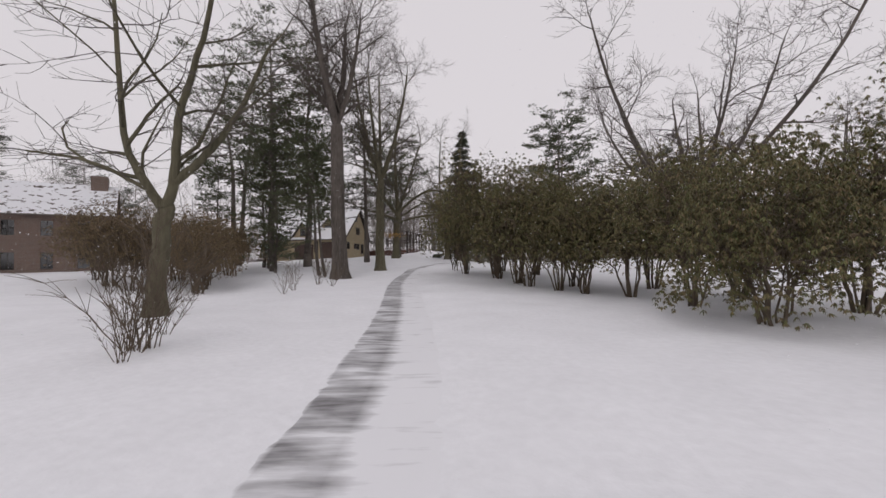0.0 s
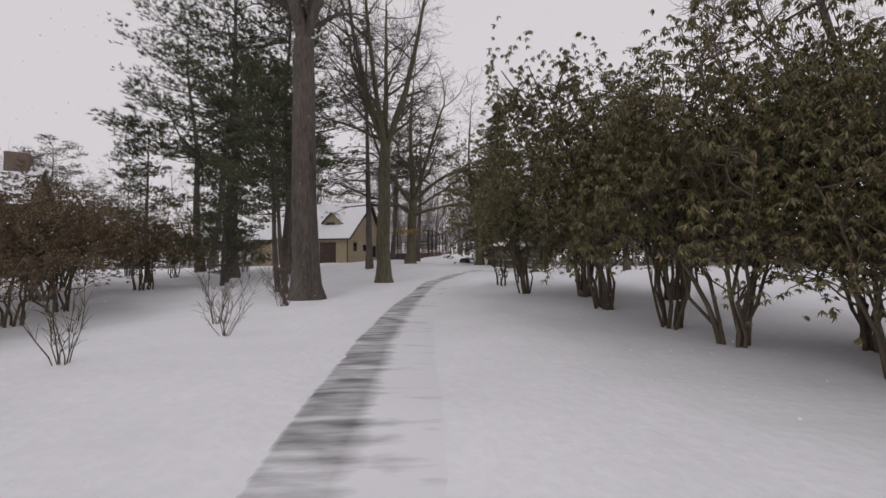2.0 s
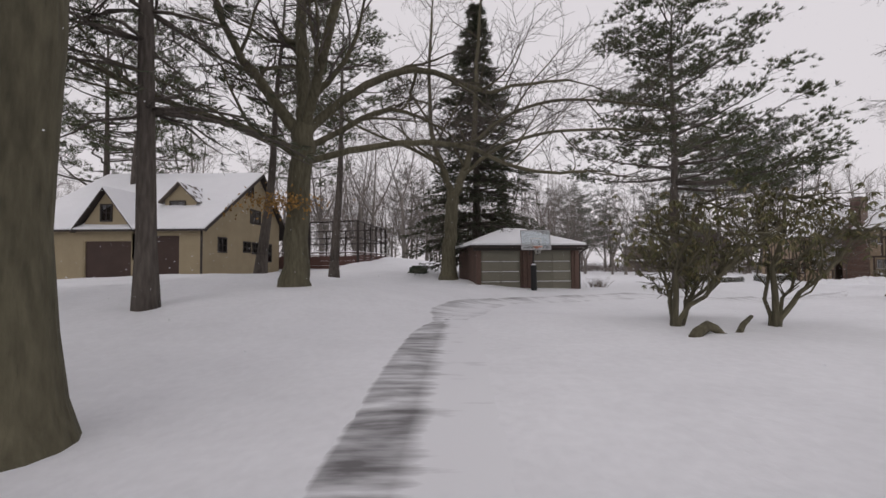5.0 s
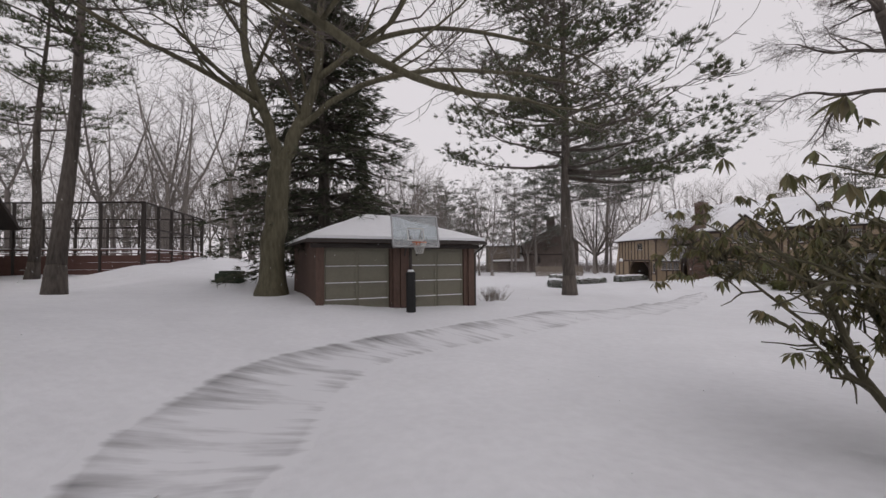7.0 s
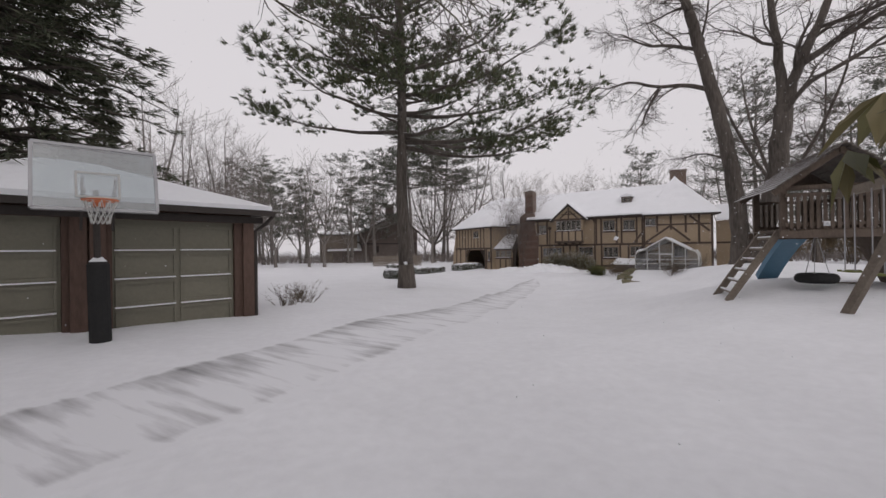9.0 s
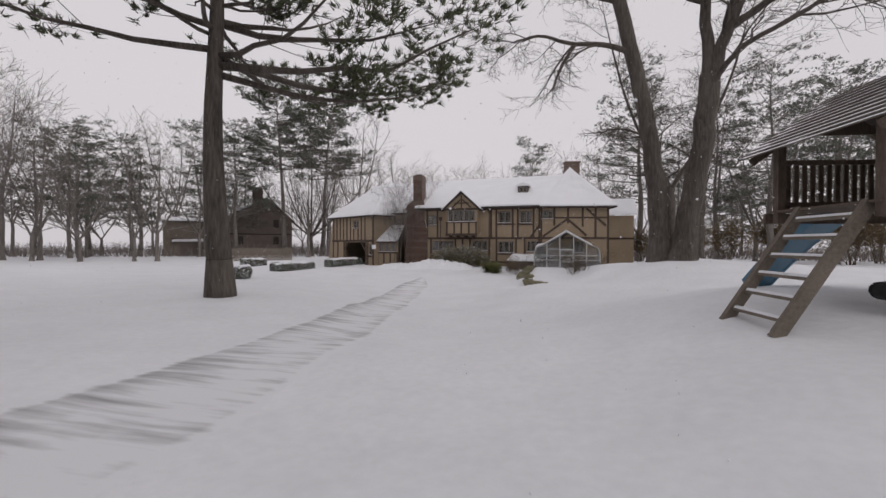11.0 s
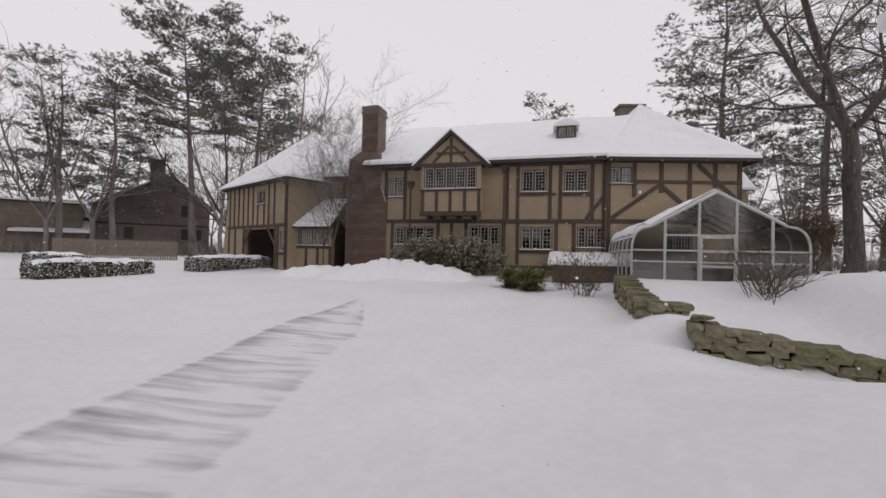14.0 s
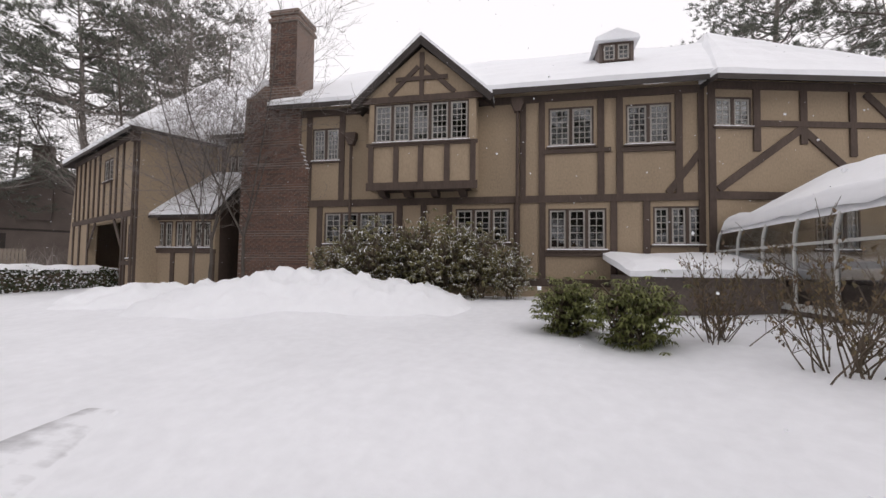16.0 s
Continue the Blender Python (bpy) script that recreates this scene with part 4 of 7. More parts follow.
def garage():
    g = thing("garage", GAR, "low two-door garage, brown boards, grey-green doors, snowy roof", "garage")
    X0, X1, D, Z = -3.1, 3.2, 6.5, -.5
    holes = [(-2.85, -.42, Z, 2.2), (.36, 2.79, Z, 2.2)]
    wall(g, "wall", X0, X1, Z, 2.5, 0, .22, holes, GWALL)
    part("wall", Shape().box(X0, X0 + .2, .22, D, Z, 2.5), GWALL, g)
    part("wall", Shape().box(X1 - .2, X1, .22, D, Z, 2.5), GWALL, g)
    part("wall", Shape().box(X0 + .2, X1 - .2, D - .2, D, Z, 2.5), GWALL, g)
    for x in (-3.02, -.18, .12, 3.1):
        part("post", Shape().box(x - .13, x + .13, -.09, -.003, Z, 2.36), GWALL, g, "rough brown post with snow blown on it")
    part("fascia", Shape().box(X0 - .25, X1 + .25, -.13, -.093, 2.2, 2.36), TRIM, g)
    for a, b, *_ in holes:
        d = part("garage_door", Shape().box(a + .004, b - .004, .10, .15, -.3, 2.2), GDOOR, g, "grey-green panelled up-and-over door")
        z = -.28
        for k in range(4):
            s = Shape()
            zt = z + .585
            for c0, c1 in ((a + .06, (a + b) / 2 - .04), ((a + b) / 2 + .04, b - .06)):
                for p0, p1 in (((c0), c0 + .05), (c1 - .05, c1)):
                    s.box(p0, p1, .065, .099, z + .06, zt - .06)
                s.box(c0 + .05, c1 - .05, .065, .099, z + .03, z + .09).box(c0 + .05, c1 - .05, .065, .099, zt - .09, zt - .03)
            part("panel", s, GDOOR, d)
            if k:
                t = Shape()
                for c0, c1 in ((a + .05, (a + b) / 2 - .05), ((a + b) / 2 + .05, b - .07)):
                    t.prism([(.055, z - .005), (.097, z - .005), (.097, z + .028), (.07, z + .02)], "x", c0, c1)
                part("snow_ledge", t, ROOFSNOW, d)
            z = zt + .02
    e = .38
    A, B, C, Dd = (X0 - e, -e, 2.42), (X1 + e, -e, 2.42), (X1 + e, D + e, 2.42), (X0 - e, D + e, 2.42)
    P1, P2 = (-.6, 2.9, 3.55), (.6, 2.9, 3.55)
    for nm, mt, li, th, wv in (("roof", TRIM, 0, .10, 0), ("snow_cover", ROOFSNOW, .105, .14, .04)):
        lb = "even layer of white snow" if wv else ""
        slab_roof(g, nm, [A, B, P2, P1], th, mt, lb, lift=li, wavy=wv)
        slab_roof(g, nm, [B, C, (.6, 3.6, 3.55), P2], th, mt, lb, lift=li, wavy=wv)
        slab_roof(g, nm, [C, Dd, (-.6, 3.6, 3.55), (.6, 3.6, 3.55)], th, mt, lb, lift=li, wavy=wv)
        slab_roof(g, nm, [Dd, A, P1, (-.6, 3.6, 3.55)], th, mt, lb, lift=li, wavy=wv)
    part("gutter", Shape().box(X0 - e - .05, X1 + e + .05, -e - .1, -e - .004, 2.38, 2.48), TRIM, g)
    part("downpipe", Shape().tube([(X1 + .38, -e - .03, 2.38), (X1 + .3, -.2, 2.2), (X1 + .08, -.06, 2.0), (X1 + .08, -.06, -.5)], [.045] * 4, 8), TRIM, g)
    return g


garage()


def basketball_hoop():
    h = thing("basketball_hoop", pose(.06, -1.2, 0, 0, 0, 3), "portable basketball hoop with clear backboard and padded pole", "basketball hoop")
    part("pole", Shape().tube([(.05, .1, -.3), (0, 0, 1.5), (-.02, -.1, 2.6)], [.06, .055, .05], 10), TRIM, h)
    part("pad", Shape().tube([(.05, .1, -.2), (.04, .09, -.15), (.01, .03, 1.28), (.01, .03, 1.33)], [.12, .17, .17, .13], 12), RUBBER, h, "black pole padding")
    part("snow_on_pad", Shape().tube([(.01, .03, 1.331), (.01, .03, 1.42)], [.14, .06], 10), ROOFSNOW, h)
    b = part("backboard", Shape().box(-.8, .8, -.02, .02, 0, 1.1), BOARD, h, "clear acrylic backboard")
    b.matrix_basis = pose(-.02, -.75, 2.2, -14, 0, 0)
    b.visible_shadow = False
    fr = Shape()
    for x0, x1, z0, z1 in ((-.82, .82, -.03, .02), (-.82, .82, 1.08, 1.13), (-.84, -.79, 0, 1.1), (.79, .84, 0, 1.1)):
        fr.box(x0, x1, -.03, .03, z0, z1)
    part("rim_frame", fr, METAL, b)
    sq = Shape()
    for x0, x1, z0, z1 in ((-.3, .3, .2, .235), (-.3, .3, .62, .655), (-.3, -.265, .235, .62), (.265, .3, .235, .62)):
        sq.box(x0, x1, -.026, -.021, z0, z1)
    part("shooter_square", sq, WHITEFRAME, b)
    part("support_arm", Shape().beam((-.2, 0, 2.2), (-.2, -.62, 2.55), .05, .05).beam((.2, 0, 2.2), (.2, -.62, 2.55), .05, .05).beam((-.22, 0, 1.9), (-.22, -.55, 2.75), .04, .04).beam((.22, 0, 1.9), (.22, -.55, 2.75), .04, .04), TRIM, h)
    ring = [(.23 * math.cos(a) - .02, -1.08 + .23 * math.sin(a), 2.33) for a in [2 * math.pi * i / 20 for i in range(21)]]
    part("rim", Shape().tube(ring, [.014] * 21, 6).box(-.1, .06, -.84, -.74, 2.25, 2.36), ORANGE, h, "orange rim")
    net = Shape()
    for i in range(12):
        for sg in (1, -1):
            a0, a1 = 2 * math.pi * i / 12, 2 * math.pi * (i + sg * 1.5) / 12
            net.beam((.22 * math.cos(a0) - .02, -1.08 + .22 * math.sin(a0), 2.32), (.12 * math.cos(a1) - .02, -1.08 + .12 * math.sin(a1), 1.95), .008, .008)
    part("net", net, WHITEFRAME, h)
    return h


basketball_hoop()


# ---- carriage house ----
def clapboards(parent, x0, x1, z0, z1, y, holes, m=None, gable=None):
    """Overlapping boards on a wall that faces -y; gable: height of the wall above x, for slanted tops."""
    step = .22
    z = z0
    while z < z1:
        spans = [(x0, x1)]
        if gable:
            xs = np.linspace(x0, x1, 161)
            ok = [v for v in xs if gable(v) > z + step]
            spans = [(min(ok), max(ok))] if len(ok) > 3 else []
        for h in holes:
            if h[2] - .05 < z + step and z < h[3] + .05:
                spans = [q for a, b in spans for q in ((a, min(b, h[0] - .1)), (max(a, h[1] + .1), b)) if q[1] - q[0] > .05]
        for a, b in spans:
            o = part("clapboard", Shape().prism([(y - .004, z), (y - .004, z + step), (y - .012, z + step), (y - .05, z)], "x", a, b), SIDING, parent)
            if m is not None:
                o.matrix_basis = m
        z += step


def plain_window(parent, x0, x1, z0, z1, y, m=None, bars=(1, 1)):
    s = Shape().box(x0 - .09, x1 + .09, y - .05, y + .05, z1, z1 + .1).box(x0 - .09, x1 + .09, y - .05, y + .05, z0 - .1, z0).box(x0 - .09, x0, y - .05, y + .05, z0, z1).box(x1, x1 + .09, y - .05, y + .05, z0, z1)
    for i in range(1, bars[0] + 1):
        c = x0 + (x1 - x0) * i / (bars[0] + 1)
        s.box(c - .02, c + .02, y - .02, y + .02, z0, z1)
    for i in range(1, bars[1] + 1):
        c = z0 + (z1 - z0) * i / (bars[1] + 1)
        s.box(x0, x1, y - .022, y + .018, c - .02, c + .02)
    w = part("window", s, TRIM, parent, "dark framed window")
    p = part("pane", Shape().box(x0, x1, y + .02, y + .03, z0, z1), GLASS, w)
    p.visible_shadow = False
    if m is not None:
        w.matrix_basis = m
    return w


def board_door(parent, x0, x1, z0, z1, y):
    d = part("door", Shape().box(x0, x1, y, y + .06, z0, z1), DOORBROWN, parent, "dark brown boarded door")
    k = int((z1 - z0) / .3)
    for i in range(k):
        a = z0 + (z1 - z0) * i / k
        part("board", Shape().box(x0 + .05, x1 - .05, y - .03, y - .003, a + .02, a + (z1 - z0) / k - .02), DOORBROWN, d)
    return d


def carriage_house():
    h = thing("carriage_house", pose(-22.8, 5.2, 0), "tan clapboard carriage house with dark doors, dormer and snowy roof", "house")
    Z, E, R, D = -.4, 4.2, 9.9, 14.2
    ym, yb, zb = 9.2, 16.1, 4.04
    dl, dr = (-8.54, -5.15, Z, 3.22), (-4.0, -1.63, Z, 3.6)
    wn = (-5.0, -4.4, 1.95, 3.75)
    holes = [dl, dr, wn]
    wall(h, "wall", -14.0, 0, Z, E, 0, .25, holes, SIDING)
    clapboards(h, -14.0, 0, .5, E - .1, 0, holes)
    board_door(h, dl[0], dl[1], .3, dl[3], .12)
    board_door(h, dr[0], dr[1], .3, dr[3], .12)
    plain_window(h, *wn, .05)
    sm = pose(0, 0, 0, 0, 0, 90)
    side_holes = [(2.2, 3.4, 2.5, 3.55), (6.3, 7.6, 2.6, 3.4), (8.0, 9.4, 2.5, 3.4), (10.6, 12.2, 1.75, 3.4), (7.6, 9.6, 5.3, 6.45), (7.1, 8.1, 7.7, 8.6)]
    wall(h, "gable_wall", 0.25, D, Z, E, 0, .25, side_holes[:4], SIDING, m=sm)
    top = lambda v: E + (R - E) * v / ym if v < ym else R + (zb - R) * (v - ym) / (yb - ym)
    o = part("gable_wall", Shape().prism([(0, E + .003), (D, E + .003), (D, top(D)), (ym, R)], "y", 0, .2), SIDING, h)
    o.matrix_basis = sm
    clapboards(h, 0, D, .5, R - .2, 0, side_holes, sm, top)
    for c in side_holes:
        plain_window(h, *c, -.03, sm)
    part("wall", Shape().box(-14, -.26, D - .2, D, Z, top(D) - .1), SIDING, h)
    part("wall", Shape().box(-14, -13.75, .25, D - .2, Z, E), SIDING, h)
    part("corner_board", Shape().box(-.06, .05, -.05, .06, Z, E), TRIM, h)
    e = .5
    sl = (R - E) / ym
    f0 = E - sl * e
    for nm, mt, li, th, wv in (("roof", TRIM, .02, .14, 0), ("snow_cover", ROOFSNOW, .17, .14, .05)):
        lb = "worn snow on the roof" if wv else ""
        mt2 = SHINGLE if wv else mt
        slab_roof(h, nm, [(-14.4, -e, f0), (e, -e, f0), (e, ym, R), (-14.4, ym, R)], th, ROOFSNOW if wv else mt, lb, lift=li, wavy=wv)
        slab_roof(h, nm, [(e, yb, zb), (-14.4, yb, zb), (-14.4, ym, R), (e, ym, R)], th, mt2, lb, lift=li, wavy=wv)
    part("bargeboard", Shape().beam((e + .03, -e, f0 + .05), (e + .03, ym, R + .05), .06, .22).beam((e + .03, ym, R + .05), (e + .03, yb, zb + .05), .06, .22), TRIM, h)
    # cross gable over the left door
    gx0, gx1, ga = -8.9, -5.0, 6.95
    gm = (gx0 + gx1) / 2
    part("cross_gable", Shape().prism([(gx0, E - .15), (gx1, E - .15), (gm, ga)], "y", -.06, .12), SIDING, h)
    plain_window(h, gm - .35, gm + .35, 4.75, 5.85, -.1)
    for sx in (gx0 - .35, gx1 + .35):
        q = [(sx, -.5, E - .35), (sx, 4.6, E - .35), (gm, 4.6, ga + .05), (gm, -.5, ga + .05)]
        if sx > gm:
            q = [q[1], q[0], q[3], q[2]]
        slab_roof(h, "roof", q, .1, TRIM)
        slab_roof(h, "snow_cover", q, .13, ROOFSNOW, lift=.105, wavy=.03)
    # shed dormer with gable
    dx0, dx1, dz0, dz1, da, dy = -4.6, -2.1, 5.3, 6.65, 7.9, 2.8
    part("dormer", Shape().prism([(dx0, dz0), (dx1, dz0), (dx1, dz1), ((dx0 + dx1) / 2, da), (dx0, dz1)], "y", dy, dy + 3), SIDING, h, "gabled dormer")
    plain_window(h, -4.1, -3.0, 5.5, 6.5, dy - .05)
    for sx in (dx0 - .3, dx1 + .3):
        xm = (dx0 + dx1) / 2
        q = [(sx, dy - .4, dz1 - .3), (sx, dy + 3.2, dz1 - .3), (xm, dy + 3.2, da + .05), (xm, dy - .4, da + .05)]
        if sx > xm:
            q = [q[1], q[0], q[3], q[2]]
        slab_roof(h, "roof", q, .12, SHINGLE, "dark shingles with snow patches")
    return h


carriage_house()


# ---- court fence on its low wall ----
def court_fence():
    f = thing("court_fence", pose(0, 0, 0), "tall dark post-and-wire court fence on a low red-brown board wall", "fence")
    corner, end, left = (-14.2, 18.9), (-13.0, 31.0), (-37.0, 26.1)
    back = (-36.0, 37.5)
    for a, b, bays, foot in ((corner, end, 5, .9), (corner, left, 8, -.6), (end, back, 8, .9), (left, back, 4, .2)):
        L = math.hypot(b[0] - a[0], b[1] - a[1])
        for i in range(bays + (1 if a == corner and b == end else 0)):
            x, y = a[0] + (b[0] - a[0]) * i / bays, a[1] + (b[1] - a[1]) * i / bays
            if (x, y) == corner and b == left:
                continue
            part("post", Shape().tube([(x, y, foot - .5), (x, y, 6.05)], [.16 if i == 0 else .11] * 2, 8), TRIM, f)
        for z in (6.0, 4.2):
            part("rail", Shape().beam((*a, z), (*b, z), .12, .12), TRIM, f)
        n = max(2, int(L / 2.9))
        for i in range(n):
            p, q = (i + .02) / n, (i + .98) / n
            pa = (a[0] + (b[0] - a[0]) * p, a[1] + (b[1] - a[1]) * p)
            pb = (a[0] + (b[0] - a[0]) * q, a[1] + (b[1] - a[1]) * q)
            for k in range(6):
                z = foot + .12 + (2.42 - foot) * k / 6
                part("wall_board", Shape().beam((*pa, z), (*pb, z), .05, (2.42 - foot) / 6 - .015), PLANK, f)
            part("wall_cap", Shape().beam((*pa, 2.66), (*pb, 2.66), .12, .1), PLANK, f)
            part("snow_on_cap", Shape().beam((*pa, 2.745), (*pb, 2.745), .11, .06), ROOFSNOW, f)
        wires = Shape()
        for i in range(int(L / .3)):
            t = i * .3 / L
            x, y = a[0] + (b[0] - a[0]) * t, a[1] + (b[1] - a[1]) * t
            wires.beam((x, y, 2.7), (x, y, 6.0), .014, .014)
        for k in range(11):
            wires.beam((*a, 2.85 + k * .3), (*b, 2.85 + k * .3), .008, .008)
        part("wire_mesh", wires, TRIM, f)
    return f


court_fence()


# ---- play set ----
def play_set():
    p = thing("play_set", pose(15.2, -9.17, .1, 0, 0, -60), "cedar play set with shingled roof, slide, ladder and tyre swing", "play set")
    # local x to the right as one drives up, y away
    W, D, zf = 2.3, 2.1, 1.75
    for x in (-W / 2, W / 2):
        for y in (0, D):
            part("post", Shape().box(x - .07, x + .07, y - .07, y + .07, zf - .2, 3.0), CEDAR, p)
    n = 12
    for i in range(n):
        y = (D + .3) * i / n - .15
        part("deck_board", Shape().box(-W / 2 - .1, W / 2 + .1, y, y + (D + .3) / n - .012, zf, zf + .04), CEDAR, p)
    part("deck_beam", Shape().box(-W / 2 - .15, W / 2 + .15, -.2, -.155, zf - .2, zf - .004).box(-W / 2 - .15, W / 2 + .15, D + .155, D + .2, zf - .2, zf - .004), CEDAR, p)
    for z in (zf + .12, zf + .92):
        part("handrail", Shape().box(-W / 2, W / 2, -.155, -.1, z, z + .09), CEDAR, p)
        part("handrail", Shape().box(-W / 2, W / 2, D + .1, D + .155, z, z + .09), CEDAR, p)
        part("handrail", Shape().box(W / 2 + .1, W / 2 + .155, -.1, D + .1, z, z + .09), CEDAR, p)
    bal = Shape().box(-.04, .04, -.015, .015, zf + .05, zf + .98).mesh("baluster", CEDAR)
    for i in range(15):
        x = -W / 2 + .12 + (W - .24) * i / 14
        for y in (-.172, D + .172):
            part("baluster", bal, None, p).location = (x, y, 0)
    for i in range(12):
        o = part("baluster", bal, None, p)
        o.location = (W / 2 + .172, .1 + (D - .2) * i / 11, 0)
        o.rotation_euler = (0, 0, math.pi / 2)
    # gable roof, ridge away from the drive
    zr, ze = 3.95, 2.78
    for sx in (-1, 1):
        nb = 11
        for i in range(nb):
            a, b = i / nb, (i + 1) / nb + .02
            x0, z0 = sx * (W / 2 + .45) * (1 - a), ze + (zr - ze) * a
            x1, z1 = sx * (W / 2 + .45) * (1 - b), ze + (zr - ze) * b
            q = [(x0, -.55, z0 + .05), (x0, D + .55, z0 + .05), (x1, D + .55, z1), (x1, -.55, z1)]
            if sx > 0:
                q = [q[1], q[0], q[3], q[2]]
            slab_roof(p, "roof_board", q, .025, SHINGLE)
        part("rafter", Shape().beam((sx * (W / 2 + .33), -.3, ze - .02), (0, -.3, zr - .12), .06, .14), CEDAR, p)
        part("rafter", Shape().beam((sx * (W / 2 + .33), D + .3, ze - .02), (0, D + .3, zr - .12), .06, .14), CEDAR, p)
    part("ridge_beam", Shape().box(-.05, .05, -.4, D + .4, zr - .2, zr - .06), CEDAR, p)
    part("gable_board", Shape().prism([(-.8, 3.25), (.8, 3.25), (0, 3.83)], "y", D + .2, D + .24), CEDAR, p)
    part("tie_beam", Shape().box(-W / 2, W / 2, -.03, .03, 2.86, 2.98), CEDAR, p)
    # ladder ramp on the left
    for y in (.2, 1.5):
        part("ladder_rail", Shape().beam((-W / 2 - .02, y, zf + .02), (-W / 2 - 1.3, y, -.25), .11, .17), GREYWOOD, p)
    for i in range(6):
        q = (i + .6) / 6.4
        x = -W / 2 - .02 - 1.28 * q
        part("rung", Shape().box(x - .05, x + .05, .256, 1.444, zf - 2.0 * q - .02, zf - 2.0 * q + .03), GREYWOOD, p)
        part("snow_on_rung", Shape().prism([(x - .05, zf - 2.0 * q + .032), (x + .05, zf - 2.0 * q + .032), (x + .03, zf - 2.0 * q + .07), (x - .03, zf - 2.0 * q + .07)], "y", .28, 1.42), ROOFSNOW, p)
    # slide going away to the left
    s = Shape()
    pts = [(.1 - .3 * t, D + .2 + 2.0 * t, zf - 1.6 * t + .12 * math.sin(math.pi * t)) for t in [i / 8 for i in range(9)]]
    for a, b in zip(pts[:-1], pts[1:]):
        s.beam(a, b, .55, .05)
        for sg in (-1, 1):
            off = Vector((.99, .15, 0)) * (.29 * sg)
            s.beam(Vector(a) + off + Vector((0, 0, .08)), Vector(b) + off + Vector((0, 0, .08)), .05, .2)
    part("slide", s, BLUE, p, "blue plastic slide")
    # tyre swing and chain
    s = Shape()
    ring = [(-.2 + .36 * math.cos(a), .6 + .36 * math.sin(a), .42) for a in [2 * math.pi * i / 24 for i in range(25)]]
    s.tube(ring, [.14] * 25, 10)
    t = part("tyre_swing", s, RUBBER, p, "black tyre hung flat as a swing")
    for i in range(3):
        a = 2 * math.pi * i / 3
        part("chain", Shape().beam((-.2 + .3 * math.cos(a), .6 + .3 * math.sin(a), .52), (-.2, .6, 1.7), .015, .015), METAL, t)
    # rope ladder
    for i in range(4):
        part("rope_rung", Shape().tube([(.55, D * .6, .25 + .36 * i), (1.1, D * .6, .25 + .36 * i)], [.02, .02], 6), GREYWOOD, p)
    for i in range(7):
        y0 = .15 + .26 * i
        part("climbing_board", Shape().beam((W / 2 + .03, y0 + .12, zf - .02), (W / 2 + .95, y0 + .12, -.2), .25, .05, up=(.8, 0, .45)), CEDAR, p)
    for i in range(7):
        q = (i + .7) / 7.5
        part("climbing_hold", Shape().tube([(W / 2 + .05 + .92 * q, .35 + .45 * (i % 3), zf + .02 - 1.95 * q), (W / 2 + .13 + .92 * q, .35 + .45 * (i % 3), zf + .05 - 1.95 * q)], [.06, .04], 7), (BLUE, LEAFGREEN)[i % 2], p)
    # swing beam towards the drive, with its A-frame
    part("swing_beam", Shape().beam((-.1, -.05, 2.66), (-.62, -4.7, 2.6), .12, .2), GREYWOOD, p)
    part("a_frame_leg", Shape().beam((-.7, -4.55, 2.58), (-1.32, -3.1, -.4), .13, .16), GREYWOOD, p)
    part("a_frame_leg", Shape().beam((-.5, -4.55, 2.58), (.5, -5.2, -.4), .13, .16), GREYWOOD, p)
    for y in (-1.2, -1.75, -2.6, -3.1):
        part("chain", Shape().beam((-.22 + y * .11, y, 2.55), (-.22 + y * .11, y, .75), .02, .02), METAL, p)
    part("swing_seat", Shape().box(-.5, -.26, -1.76, -1.19, .7, .74), LEAFGREEN, p)
    part("swing_seat", Shape().box(-.64, -.4, -3.11, -2.59, .7, .74), LEAFGREEN, p)
    return p


play_set()


# ---- dry stone walls of the terrace ----
def stone_mesh(seed, w, d, h):
    r = random.Random(seed)
    bm = bmesh.new()
    bmesh.ops.create_cube(bm, size=1)
    bmesh.ops.subdivide_edges(bm, edges=bm.edges[:], cuts=1, use_grid_fill=True)
    for v in bm.verts:
        k = 1 - .07 * (abs(v.co.x) > .4) * (abs(v.co.z) > .4) - .06 * (abs(v.co.y) > .4) * (abs(v.co.z) > .4)
        v.co = Vector((v.co.x * w * k, v.co.y * d, v.co.z * h * k)) + Vector([r.uniform(-.02, .02) for _ in range(3)])
    me = bpy.data.meshes.new("stone")
    bm.to_mesh(me)
    bm.free()
    me.materials.append(STONE)
    return me


STONES = [stone_mesh(i, w, .32, h) for i, (w, h) in enumerate(((.38, .17), (.3, .19), (.22, .15), (.46, .16), (.33, .21), (.2, .18)))]


